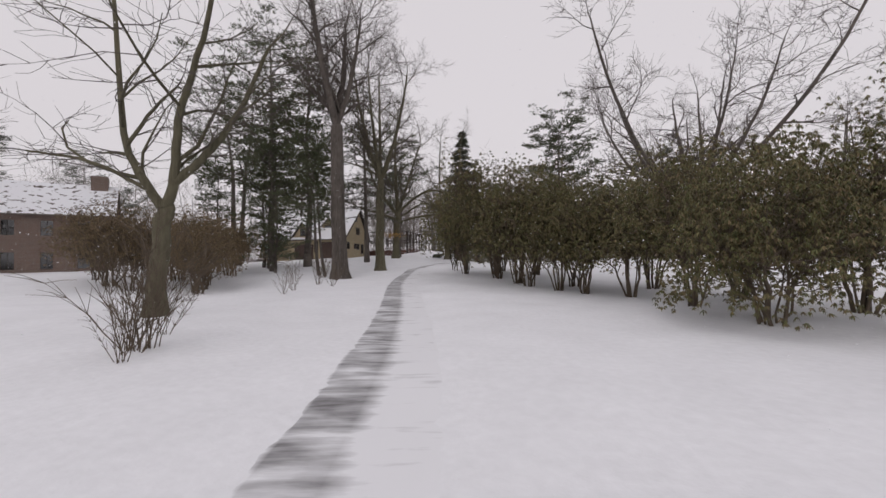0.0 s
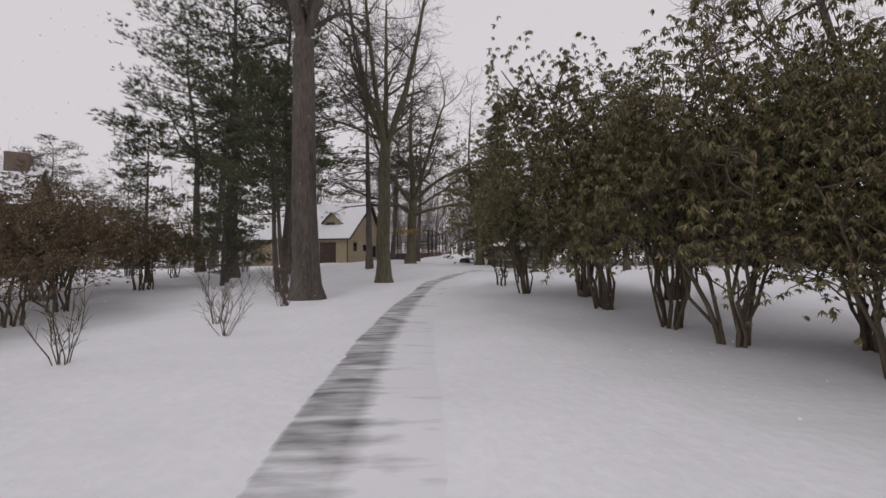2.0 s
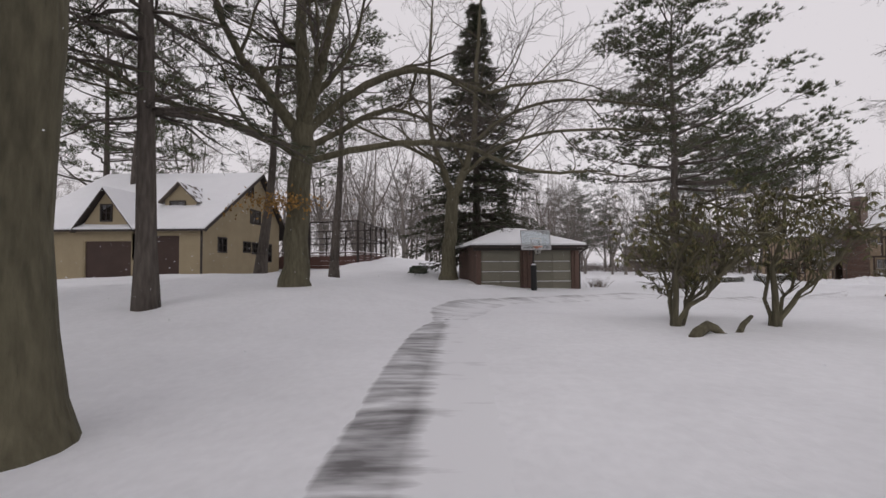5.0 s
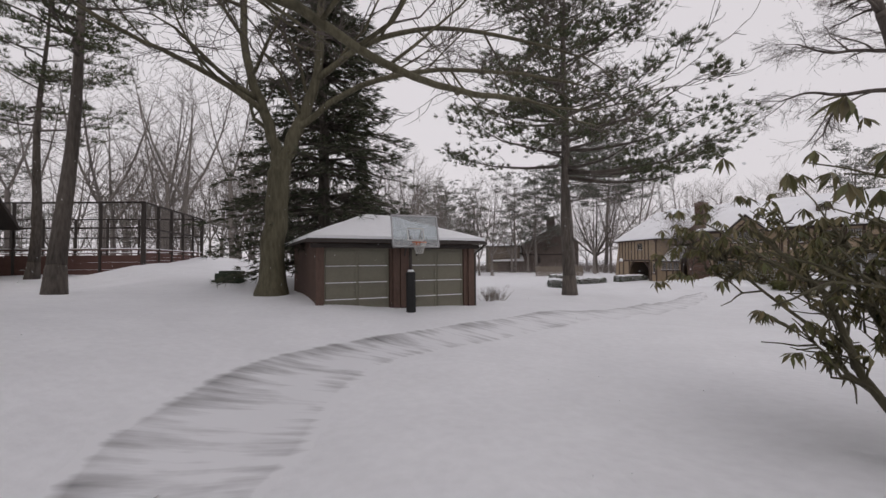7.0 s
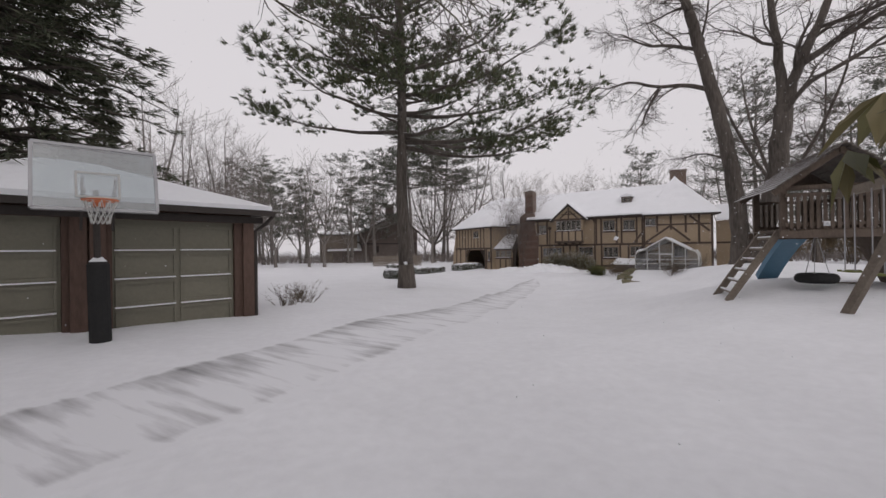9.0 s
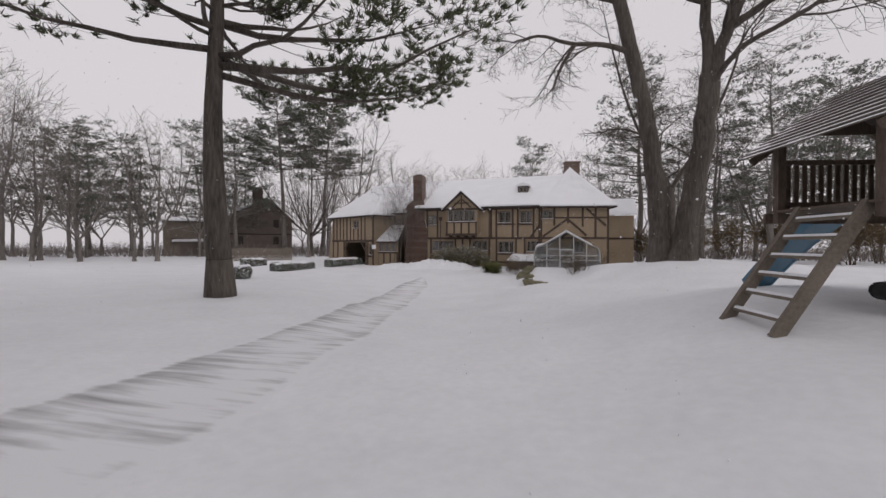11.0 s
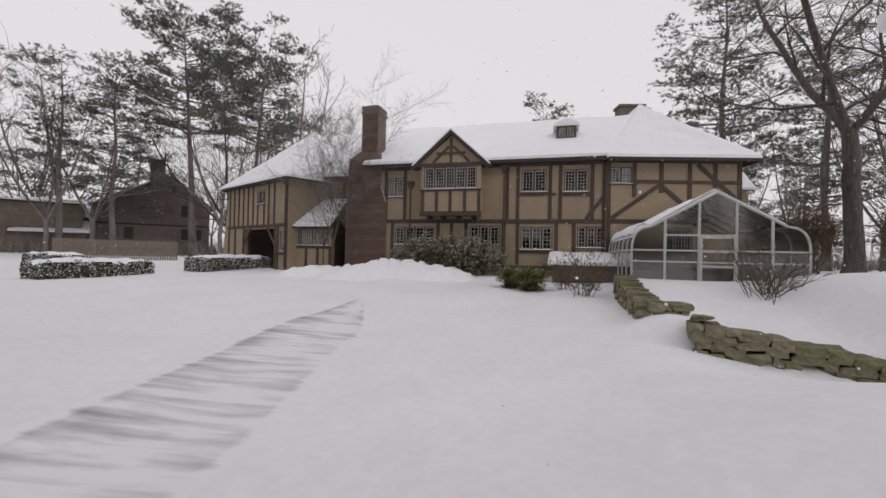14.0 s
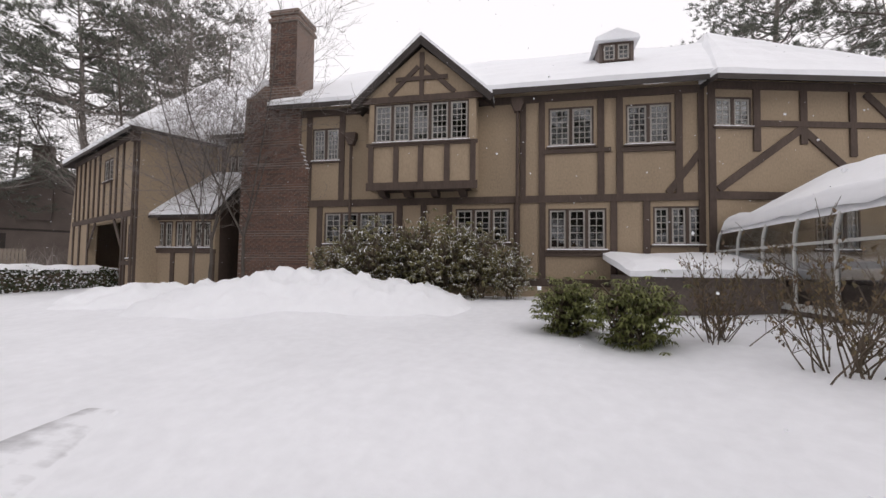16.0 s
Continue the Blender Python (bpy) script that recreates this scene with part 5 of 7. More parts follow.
def stone_wall(a, b, za, zb, courses, label):
    """A dry wall of single stones from a to b, its top falling from za to zb."""
    root = thing("stone_wall", pose(a[0], a[1], 0), label, "wall", "terrace walls")
    r = random.Random(int(a[0] * 10 + b[1] * 7))
    e = Vector((b[0] - a[0], b[1] - a[1], 0))
    L, ang = e.length, math.atan2(e.y, e.x)
    for c in range(courses):
        s = r.uniform(-.05, .06)
        while s < L - .1:
            k = r.randrange(len(STONES))
            w = STONES[k].vertices and STONES[k].vertices[0] and (.38, .3, .22, .46, .33, .2)[k]
            t = min(1, max(0, (s + w / 2) / L))
            o = part("stone", STONES[k], None, root)
            o.scale.y = 1.7
            o.location = (e.x * t - e.y / L * .1 + r.uniform(-.03, .03), e.y * t + e.x / L * .1 + r.uniform(-.03, .03), za + (zb - za) * t - .09 - c * .155 + r.uniform(-.02, .02))
            o.rotation_euler = (r.uniform(-.07, .07), r.uniform(-.07, .07), ang + r.uniform(-.07, .07))
            s += w * .97
    return root


stone_wall((37.1, 6.95), (32.35, 5.66), -.40, -.78, 6, "mossy dry-stone terrace wall half buried in snow")
stone_wall((32.4, 5.6), (32.82, 5.0), -.78, -.80, 5, "short return of the mossy dry-stone wall")
stone_wall((31.2, 4.78), (31.68, 2.0), -.93, -1.4, 5, "long mossy dry-stone wall beside the steps")


def flat_stone(x, y, z, rz, w, d):
    o = new("coping_stone", stone_mesh(int(x * 31), w, d, .09))
    o.matrix_basis = pose(x, y, z, 3, 4, rz)
    return tagged(o, "flat loose coping stone on the end of the wall", "stone", "coping stones")


for x, y, z, rz, w, d in ((31.3, 4.6, -.9, 80, .36, .3),):
    flat_stone(x, y, z, rz, w, d)


# ---- far buildings ----
def tan_shed():
    h = thing("shed", pose(37.4, 65.0, 0, 0, 0, -19), "tan flat-roofed shed with snow on the roof edge", "shed")
    part("wall", Shape().box(-3.4, 3.4, 0, 5, -1.2, 4.7), GREYWOOD, h)
    part("roof", Shape().box(-3.6, 3.6, -.3, 5.2, 4.703, 4.85), TRIM, h)
    part("snow_cover", Shape().box(-3.55, 3.55, -.25, 5.15, 4.853, 5.0), ROOFSNOW, h)
    for i in range(5):
        part("window", Shape().box(-2.6 + i * 1.1, -1.8 + i * 1.1, -.04, -.003, 1.2, 2.2), DARKHOUSE, h)


tan_shed()


def dark_house():
    h = thing("dark_house", pose(47.5, 63.0, 0, 0, 0, -24), "dark shingled gabled house with chimney behind pines", "house")
    part("wall", Shape().prism([(-6, -1.5), (6, -1.5), (6, 5.6), (1.5, 9.3), (-6, 5.2)], "y", 0, 8), DARKHOUSE, h)
    slab_roof(h, "snow_cover", [(-6.5, -.4, 5.0), (-6.5, 8, 5.0), (1.5, 8, 9.4), (1.5, -.4, 9.4)], .25, ROOFSNOW, wavy=.05)
    part("porch_wall", Shape().box(-12, -6.2, -2.4, .95, -1.5, 1.6), DARKHOUSE, h)
    slab_roof(h, "snow_cover", [(-12.4, -3.0, 1.6), (-5.9, -3.0, 1.6), (-5.9, .95, 3.0), (-12.4, .95, 3.0)], .2, ROOFSNOW, wavy=.05)
    part("clapboard_band", Shape().box(-5.9, 5.9, -.06, -.003, 2.9, 3.1), TRIM, h)
    slab_roof(h, "snow_cover", [(6.4, 8, 5.3), (6.4, -.4, 5.3), (1.5, -.4, 9.4), (1.5, 8, 9.4)], .25, SHINGLE, wavy=.05)
    part("chimney", Shape().box(-.6, 1.0, -.5, .6, 4, 11.2), DARKHOUSE, h, "dark chimney")
    part("low_wing", Shape().box(-13, -6.05, 1, 6, -1.5, 3.6), DARKHOUSE, h)
    slab_roof(h, "snow_cover", [(-13.3, .6, 3.5), (-5.9, .6, 3.5), (-5.9, 4, 5.6), (-13.3, 4, 5.6)], .2, ROOFSNOW, wavy=.05)
    for x, z in ((2.8, 1.2), (4.2, 1.2), (2.8, 4.2), (-3, 1.2)):
        part("window", Shape().box(x, x + .9, -.05, -.003, z, z + 1.4), TRIM, h)


dark_house()


def board_fence(a, b, h, label):
    f = thing("board_fence", pose(0, 0, 0), label, "fence")
    L = math.hypot(b[0] - a[0], b[1] - a[1])
    ang = math.atan2(b[1] - a[1], b[0] - a[0])
    bd = Shape().box(-.06, .06, -.012, .012, 0, h).mesh("board", GREYWOOD)
    n = int(L / .16)
    for i in range(n):
        t = (i + .5) / n
        x, y = a[0] + (b[0] - a[0]) * t, a[1] + (b[1] - a[1]) * t
        o = part("board", bd, None, f)
        o.location, o.rotation_euler = (x, y, gz(x, y) - .1), (0, 0, ang)
    for z in (.4, h - .3):
        part("rail", Shape().beam((a[0], a[1] + .06, gz(*a) + z), (b[0], b[1] + .06, gz(*b) + z), .05, .1), GREYWOOD, f)


board_fence((33.2, 45.4), (40.7, 42.9), 1.7, "weathered grey picket fence beyond the lawn")


def brick_house():
    h = thing("brick_house", pose(-47, -24, -1.0, 0, 0, 40), "large brown brick house with gabled roof and chimney", "house")
    wn = [(-5, -4, 1, 2.8), (-2, -1, 1, 2.8), (1, 2, 1, 2.8), (4, 5, 1, 2.8), (-5, -4, 4.6, 6.2), (-2, -1, 4.6, 6.2), (1, 2, 4.6, 6.2), (4, 5, 4.6, 6.2)]
    wall(h, "wall", -7, 7, -.5, 7, 0, .3, wn, BRICK)
    for w in wn:
        plain_window(h, *w, .1)
    part("wall", Shape().box(-7, -6.7, .3, 9, -.5, 7).box(6.7, 7, .3, 9, -.5, 7).box(-6.7, 6.7, 8.7, 9, -.5, 7), BRICK, h)
    part("gable_wall", Shape().prism([(0, 7.003), (9, 7.003), (4.5, 10.6)], "x", 6.75, 7).prism([(0, 7.003), (9, 7.003), (4.5, 10.6)], "x", -7, -6.75), BRICK, h)
    slab_roof(h, "roof", [(-7.4, -.5, 6.7), (7.4, -.5, 6.7), (7.4, 4.5, 10.7), (-7.4, 4.5, 10.7)], .25, SHINGLE, wavy=.03)
    slab_roof(h, "roof", [(7.4, 9.5, 6.7), (-7.4, 9.5, 6.7), (-7.4, 4.5, 10.7), (7.4, 4.5, 10.7)], .25, SHINGLE, wavy=.03)
    part("chimney", Shape().box(4.8, 6.4, 3.6, 5.4, 6, 12), BRICK, h)


brick_house()


def tub():
    """An upturned tub: a rounded box with a lip."""
    o = thing("tub", pose(-7.2, 8.6, gz(-7.2, 8.6), 0, 0, -24), "dark green upturned plastic tub half sunk in snow", "tub")
    bm = bmesh.new()
    bmesh.ops.create_cube(bm, size=1)
    bmesh.ops.bevel(bm, geom=bm.edges[:], offset=.16, segments=4, affect='EDGES')
    for v in bm.verts:
        k = 1 - .12 * max(0, v.co.z)
        v.co = Vector((v.co.x * 1.35 * k, v.co.y * .8 * k, v.co.z * .8 + .2))
    me = bpy.data.meshes.new("shell")
    bm.to_mesh(me)
    bm.free()
    green = mat("green_plastic", (0.035, 0.05, 0.03), 0.5, 0.25, 1.5, 12, 0.2)
    me.materials.append(green)
    part("shell", me, None, o)
    part("lip", Shape().tube([(-.7, -.42, .08), (.7, -.42, .08), (.7, .42, .08), (-.7, .42, .08), (-.7, -.42, .08)], [.045] * 5, 8), green, o)
    return o


tub()


# ---- trees ----
def rot_to(v, axis, ang):
    return Matrix.Rotation(ang, 3, axis) @ v


def grow(r, wood, fine, p, d, L, rad, lev, last, kids, up, wig, rmin):
    """One crooked branch with its side branches; those from level 3 on go into the fine mesh."""
    n = (7, 6, 5, 4, 3)[min(lev, 4)]
    pts, rr, dirs = [p.copy()], [rad], []
    q, e = p.copy(), d.normalized()
    for i in range(n):
        e = (e + Vector((r.gauss(0, wig), r.gauss(0, wig), r.gauss(0, wig * .8) + up * .16))).normalized()
        q = q + e * (L / n)
        pts.append(q.copy())
        dirs.append(e.copy())
        rr.append(max(rmin * .55, rad * (1 - .8 * (i + 1) / n)))
    (wood if lev < 3 else fine).tube(pts, rr, (8, 7, 5, 3, 3)[min(lev, 4)])
    if lev >= last:
        return
    side_shoots(r, wood, fine, pts, rr, L, lev, last, kids, up, wig, rmin, .15)


def side_shoots(r, wood, fine, pts, rr, L, lev, last, kids, up, wig, rmin, start, spread=1.0):
    n = len(pts) - 1
    k = kids[min(lev, len(kids) - 1)]
    for j in range(k):
        t = start + (1 - start) * (j + r.uniform(.1, 1.0)) / k
        i = min(n - 1, int(t * n))
        b = pts[i].lerp(pts[i + 1], min(1, t * n - i))
        along = (pts[i + 1] - pts[i]).normalized()
        ax = Vector((r.gauss(0, 1), r.gauss(0, 1), r.gauss(0, .5))).cross(along)
        if ax.length < 1e-3:
            continue
        nd = rot_to(along, ax.normalized(), r.uniform(.5, 1.15) * spread)
        nd.z = nd.z * .8 + up * .35
        grow(r, wood, fine, b, nd, L * r.uniform(.32, .66) * (1.15 - .35 * t), max(rmin, rr[i] * r.uniform(.38, .62)), lev + 1, last, kids, up, wig, rmin)


def guided_tree(seed, guides, kids=(0, 7, 7, 6, 5), last=4, up=.3, wig=.2, rmin=.011, bark=None, twig=None):
    """A bare tree from its trunk and main limbs, each (points, radius at both ends, level, share of its length left bare), with side branches grown on."""
    r = random.Random(seed)
    wood, fine = Shape(), Shape()
    for pts, ra, rb, lev, bare in guides:
        pts = [Vector(p) for p in pts]
        # round the corners of the guide line
        for _ in range(2):
            q = [pts[0]]
            for a, b in zip(pts[:-1], pts[1:]):
                q += [a.lerp(b, .25), a.lerp(b, .75)]
            pts = q + [pts[-1]]
        pts = [p + Vector((r.gauss(0, .12), r.gauss(0, .12), r.gauss(0, .12))) * (min(ra, .3) if 0 < i < len(pts) - 1 else 0) for i, p in enumerate(pts)]
        n = len(pts) - 1
        rr = [ra + (rb - ra) * i / n for i in range(n + 1)]
        if lev == 0:
            rr = [w * (1 + .5 * math.exp(-max(0, p.z) / (ra * .9))) for w, p in zip(rr, pts)]
        wood.tube(pts, rr, 14 if lev == 0 else 9)
        if bare < 1:
            L = sum((b - a).length for a, b in zip(pts[:-1], pts[1:]))
            side_shoots(r, wood, fine, pts, rr, min(L, 9), lev, last, kids, up, wig, rmin, bare)
            grow(r, wood, fine, pts[-1], pts[-1] - pts[-2], min(L, 9) * .4, rb * .9, lev + 1, last, kids, up, wig, rmin)
    return wood.mesh("trunk", bark or BARK, True), fine.mesh("twig_crown", twig or TWIG)


def bare_tree_meshes(seed, H, r0, fork=0.35, spread=0.6, lean=(0, 0), limbs=6, up=0.3, levels=4, kids=(6, 6, 6), rmin=.012, bark=None, twig=None, leaders=3, wig=.2):
    """A bare tree with a few leaders above its fork."""
    r = random.Random(seed)
    zf = H * fork
    top = (lean[0] * zf, lean[1] * zf, zf)
    guides = [([(0, 0, -.5), (lean[0] * zf * .4 + r.gauss(0, .05), lean[1] * zf * .4 + r.gauss(0, .05), zf * .45), top], r0, r0 * .72, 0, 1)]
    a = r.uniform(0, 6.28)
    for j in range(leaders):
        a += 6.28 / leaders + r.gauss(0, .4)
        h = (H - zf) * r.uniform(.7, 1)
        w = h * spread * r.uniform(.35, .75)
        c, s = math.cos(a), math.sin(a)
        guides.append(([(top[0] - c * r0 * .2, top[1] - s * r0 * .2, zf - .3), (top[0] + c * w * .45, top[1] + s * w * .45, zf + h * .3), (top[0] + c * w * .8, top[1] + s * w * .8, zf + h * .65), (top[0] + c * w, top[1] + s * w, zf + h)], r0 * r.uniform(.42, .6), r0 * .1, 1, .12))
    return guided_tree(seed + 500, guides, (0, limbs + 3) + tuple(kids), levels, up, wig, rmin, bark, twig)


def plant(name, meshes, x, y, label, category="tree", rz=0.0, sc=1.0, group="", names=("trunk", "twig_crown"), z=None):
    t = thing(name, pose(x, y, gz(x, y) if z is None else z, 0, 0, rz), label, category, group)
    t.scale = (sc, sc, sc)
    for nm, me in zip(names, meshes):
        part(nm, me, None, t)
    return t


def tuft(verts, faces, p, d, r, n, L, w, droop=0.0):
    """A spray of thin needle blades round the direction d."""
    for _ in range(n):
        v = Vector((d.x + r.gauss(0, .55), d.y + r.gauss(0, .55), d.z + r.gauss(0, .35) - droop)).normalized()
        s = v.cross(Vector((r.gauss(0, 1), r.gauss(0, 1), r.gauss(0, 1))))
        if s.length < 1e-3:
            continue
        s = s.normalized() * w
        l = L * r.uniform(.6, 1.2)
        k = len(verts)
        b = p + Vector((r.gauss(0, .05), r.gauss(0, .05), r.gauss(0, .03)))
        verts += [tuple(b - s * .5), tuple(b + s * .5), tuple(b + v * l)]
        faces.append((k, k + 1, k + 2))


def conifer_meshes(seed, H, r0, base, reach, whorls, per, tufts, blades, L, w, droop=0.0, rise=0.25, cone=False, gaps=.15, lean=(0, 0), material=None, fork=None):
    """Pine (layered, open) or spruce (cone): trunk-and-branch mesh and needle mesh."""
    r = random.Random(seed)
    wood = Shape()
    nv, nf = [], []
    pts = [Vector((lean[0] * t * H + .12 * math.sin(3 * t + seed), lean[1] * t * H + .12 * math.cos(2 * t + seed), -.5 + (H + .5) * t)) for t in [i / 10 for i in range(11)]]
    wood.tube(pts, [r0 * (1.35 if i == 0 else 1) * (1 - .93 * i / 10) for i in range(11)], 10)
    if fork:
        q = [pts[4] + Vector((.9 * t * math.sin(t), .5 * t, (H * .5) * t)) for t in [i / 6 for i in range(7)]]
        wood.tube(q, [r0 * .55 * (1 - .85 * i / 6) for i in range(7)], 8)
    for k in range(whorls):
        t = k / (whorls - 1)
        z = base + (H - base) * min(1, max(0, t + r.gauss(0, .012))) ** .95
        prof = (1 - t) ** .9 + .04 if cone else (math.sin(math.pi * min(1, .22 + t * .8)) ** .7)
        i = min(9, max(0, int((z + .5) / (H + .5) * 10)))
        c = pts[i].lerp(pts[i + 1], (z + .5) / (H + .5) * 10 - i)
        for _ in range(per):
            if r.random() < gaps:
                continue
            a = r.uniform(0, 2 * math.pi)
            R = reach * prof * r.uniform(.55, 1.1)
            d = Vector((math.cos(a), math.sin(a), rise * r.uniform(.2, 1.3) * (1 - .3 * t)))
            n = 5
            bp, br = [c.copy()], [max(.012, r0 * .22 * (1 - .6 * t))]
            for j in range(1, n + 1):
                f = j / n
                bend = -droop * f * f * R * .5 + (.12 * R * f * f if not cone else .06 * R * max(0, f - .7))
                bp.append(c + Vector((d.x * R * f + r.gauss(0, .04) * R, d.y * R * f + r.gauss(0, .04) * R, d.z * R * f + bend)))
                br.append(br[0] * (1 - .85 * f))
            wood.tube(bp, br, 4)
            m = max(3, int(tufts * (.35 + .65 * R / reach)))
            for j in range(m):
                f = (.25 if cone else .38) + (.75 if cone else .62) * (j + r.random()) / m
                q = min(n - 1, int(f * n))
                b = bp[q].lerp(bp[q + 1], f * n - q)
                wdt = .32 * R * (1.05 - f * .65)
                side = Vector((-d.y, d.x, 0)).normalized() * r.uniform(-1, 1) * wdt
                e = b + side + Vector((0, 0, r.gauss(.05, .10)))
                if r.random() < .35:
                    wood.tube([b, e], [.012, .006], 3)
                tuft(nv, nf, e, (d + side * .6 / max(.3, R)).normalized(), r, blades, L, w, droop * .5)
    me = bpy.data.meshes.new("needles")
    me.from_pydata(nv, [], nf)
    me.materials.append(material or NEEDLE)
    return wood.mesh("trunk", BARK, True), me


def pine_meshes(seed, H, r0, base, reach, boughs, lean=(0, 0), fork=0.0, top=.4, wide_low=1.0, L=.30, w=.042, rise=.22, extra=(), blades=9):
    """White pine: bare lower trunk, long uneven boughs that end in flat upturned pads of needles. fork: height where a second stem leaves."""
    r = random.Random(seed)
    wood = Shape()
    nv, nf = [], []

    def stem(pts, ra, rb, n):
        wood.tube(pts, [ra + (rb - ra) * (i / (len(pts) - 1)) ** .8 for i in range(len(pts))], n)
    main = [Vector((lean[0] * z + .14 * math.sin(z * .5 + seed), lean[1] * z + .14 * math.cos(z * .4 + seed), z)) for z in np.linspace(-.5, H, 14)]
    wood.tube(main[:2], [r0 * 1.4, r0 * 1.02], 12)
    stem(main[1:], r0, .04, 12)
    stems = [main]
    if fork:
        f0 = min(main, key=lambda p: abs(p.z - fork))
        a = r.uniform(0, 6.28)
        second = [f0 + Vector((math.cos(a) * (.9 * t ** .5 + 1.2 * t), math.sin(a) * (.9 * t ** .5 + 1.2 * t), (H * .94 - f0.z) * t)) for t in np.linspace(0, 1, 9)]
        stem(second, r0 * .6, .04, 10)
        stems.append(second)
    for k in range(boughs + len(extra)):
        t = ((k + r.random()) / boughs) ** .92
        z = base + (H - base) * min(t, 1)
        if k >= boughs:
            z = extra[k - boughs][0]
            t = (z - base) / (H - base)
        line = r.choice(stems)
        if z < line[0].z:
            line = main
        i = max(q for q in range(len(line) - 1) if line[q].z <= z)
        c = line[i].lerp(line[i + 1], (z - line[i].z) / max(.01, line[i + 1].z - line[i].z))
        a = r.uniform(0, 6.28)
        prof = (wide_low + (1 - wide_low) * t) * (1 - (1 - top) * t ** 1.5)
        R = reach * prof * r.uniform(.32, 1.1)
        if k >= boughs:
            a, R = radians(extra[k - boughs][1]), extra[k - boughs][2]
        d = Vector((math.cos(a), math.sin(a), 0))
        s = Vector((-d.y, d.x, 0))
        slope = rise * r.uniform(-.3, 1.4) + .75 * t ** 3
        if k >= boughs:
            slope = extra[k - boughs][3]
        n = 6
        bp = [c]
        yaw = r.gauss(0, .12)
        for j in range(1, n + 1):
            f = j / n
            bp.append(c + d * (R * f) + s * (yaw * R * f * f + r.gauss(0, .025) * R) + Vector((0, 0, slope * R * f - .16 * R * f * (1 - f) * (1 - t) + .10 * R * f ** 3)))
        ra = max(.02, .012 * R + r0 * .1 * (1 - t))
        wood.tube(bp, [ra * (1 - .85 * j / n) for j in range(n + 1)], 5)
        if r.random() < .07 and t < .4:
            continue
        # plates of needles: clumps along the outer part, each on its own branchlet
        clumps = max(3, int(R * 1.7))
        for j in range(clumps):
            f = r.uniform(.34, 1.0) if j else 1.0
            q = min(n - 1, int(f * n))
            b = bp[q].lerp(bp[q + 1], f * n - q)
            side = (1 if j % 2 else -1) * (0 if j == 0 else r.uniform(.3, 1))
            l = R * .34 * (1.2 - .75 * f) + .3
            e = b + d * (l * r.uniform(.25, .75)) + s * (side * l) + Vector((0, 0, l * r.uniform(.02, .38)))
            wood.tube([b, b.lerp(e, .5) + Vector((0, 0, -.04)), e], [.02, .014, .007], 3)
            spread = r.uniform(.28, .62) * (.75 + .05 * R)
            for g in range(r.randint(7, 13)):
                at = e + d * r.gauss(0, spread) + s * r.gauss(0, spread) + Vector((0, 0, r.gauss(.08, spread * .27)))
                if r.random() < .5:
                    wood.tube([e.lerp(b, r.random() * .5), at], [.008, .004], 3)
                out = (at - e) * .8 + d * .35 + Vector((0, 0, .45))
                tuft(nv, nf, at, out.normalized(), r, blades, L, w)
    me = bpy.data.meshes.new("needles")
    me.from_pydata(nv, [], nf)
    me.materials.append(NEEDLE)
    return wood.mesh("trunk", BARK, True), me


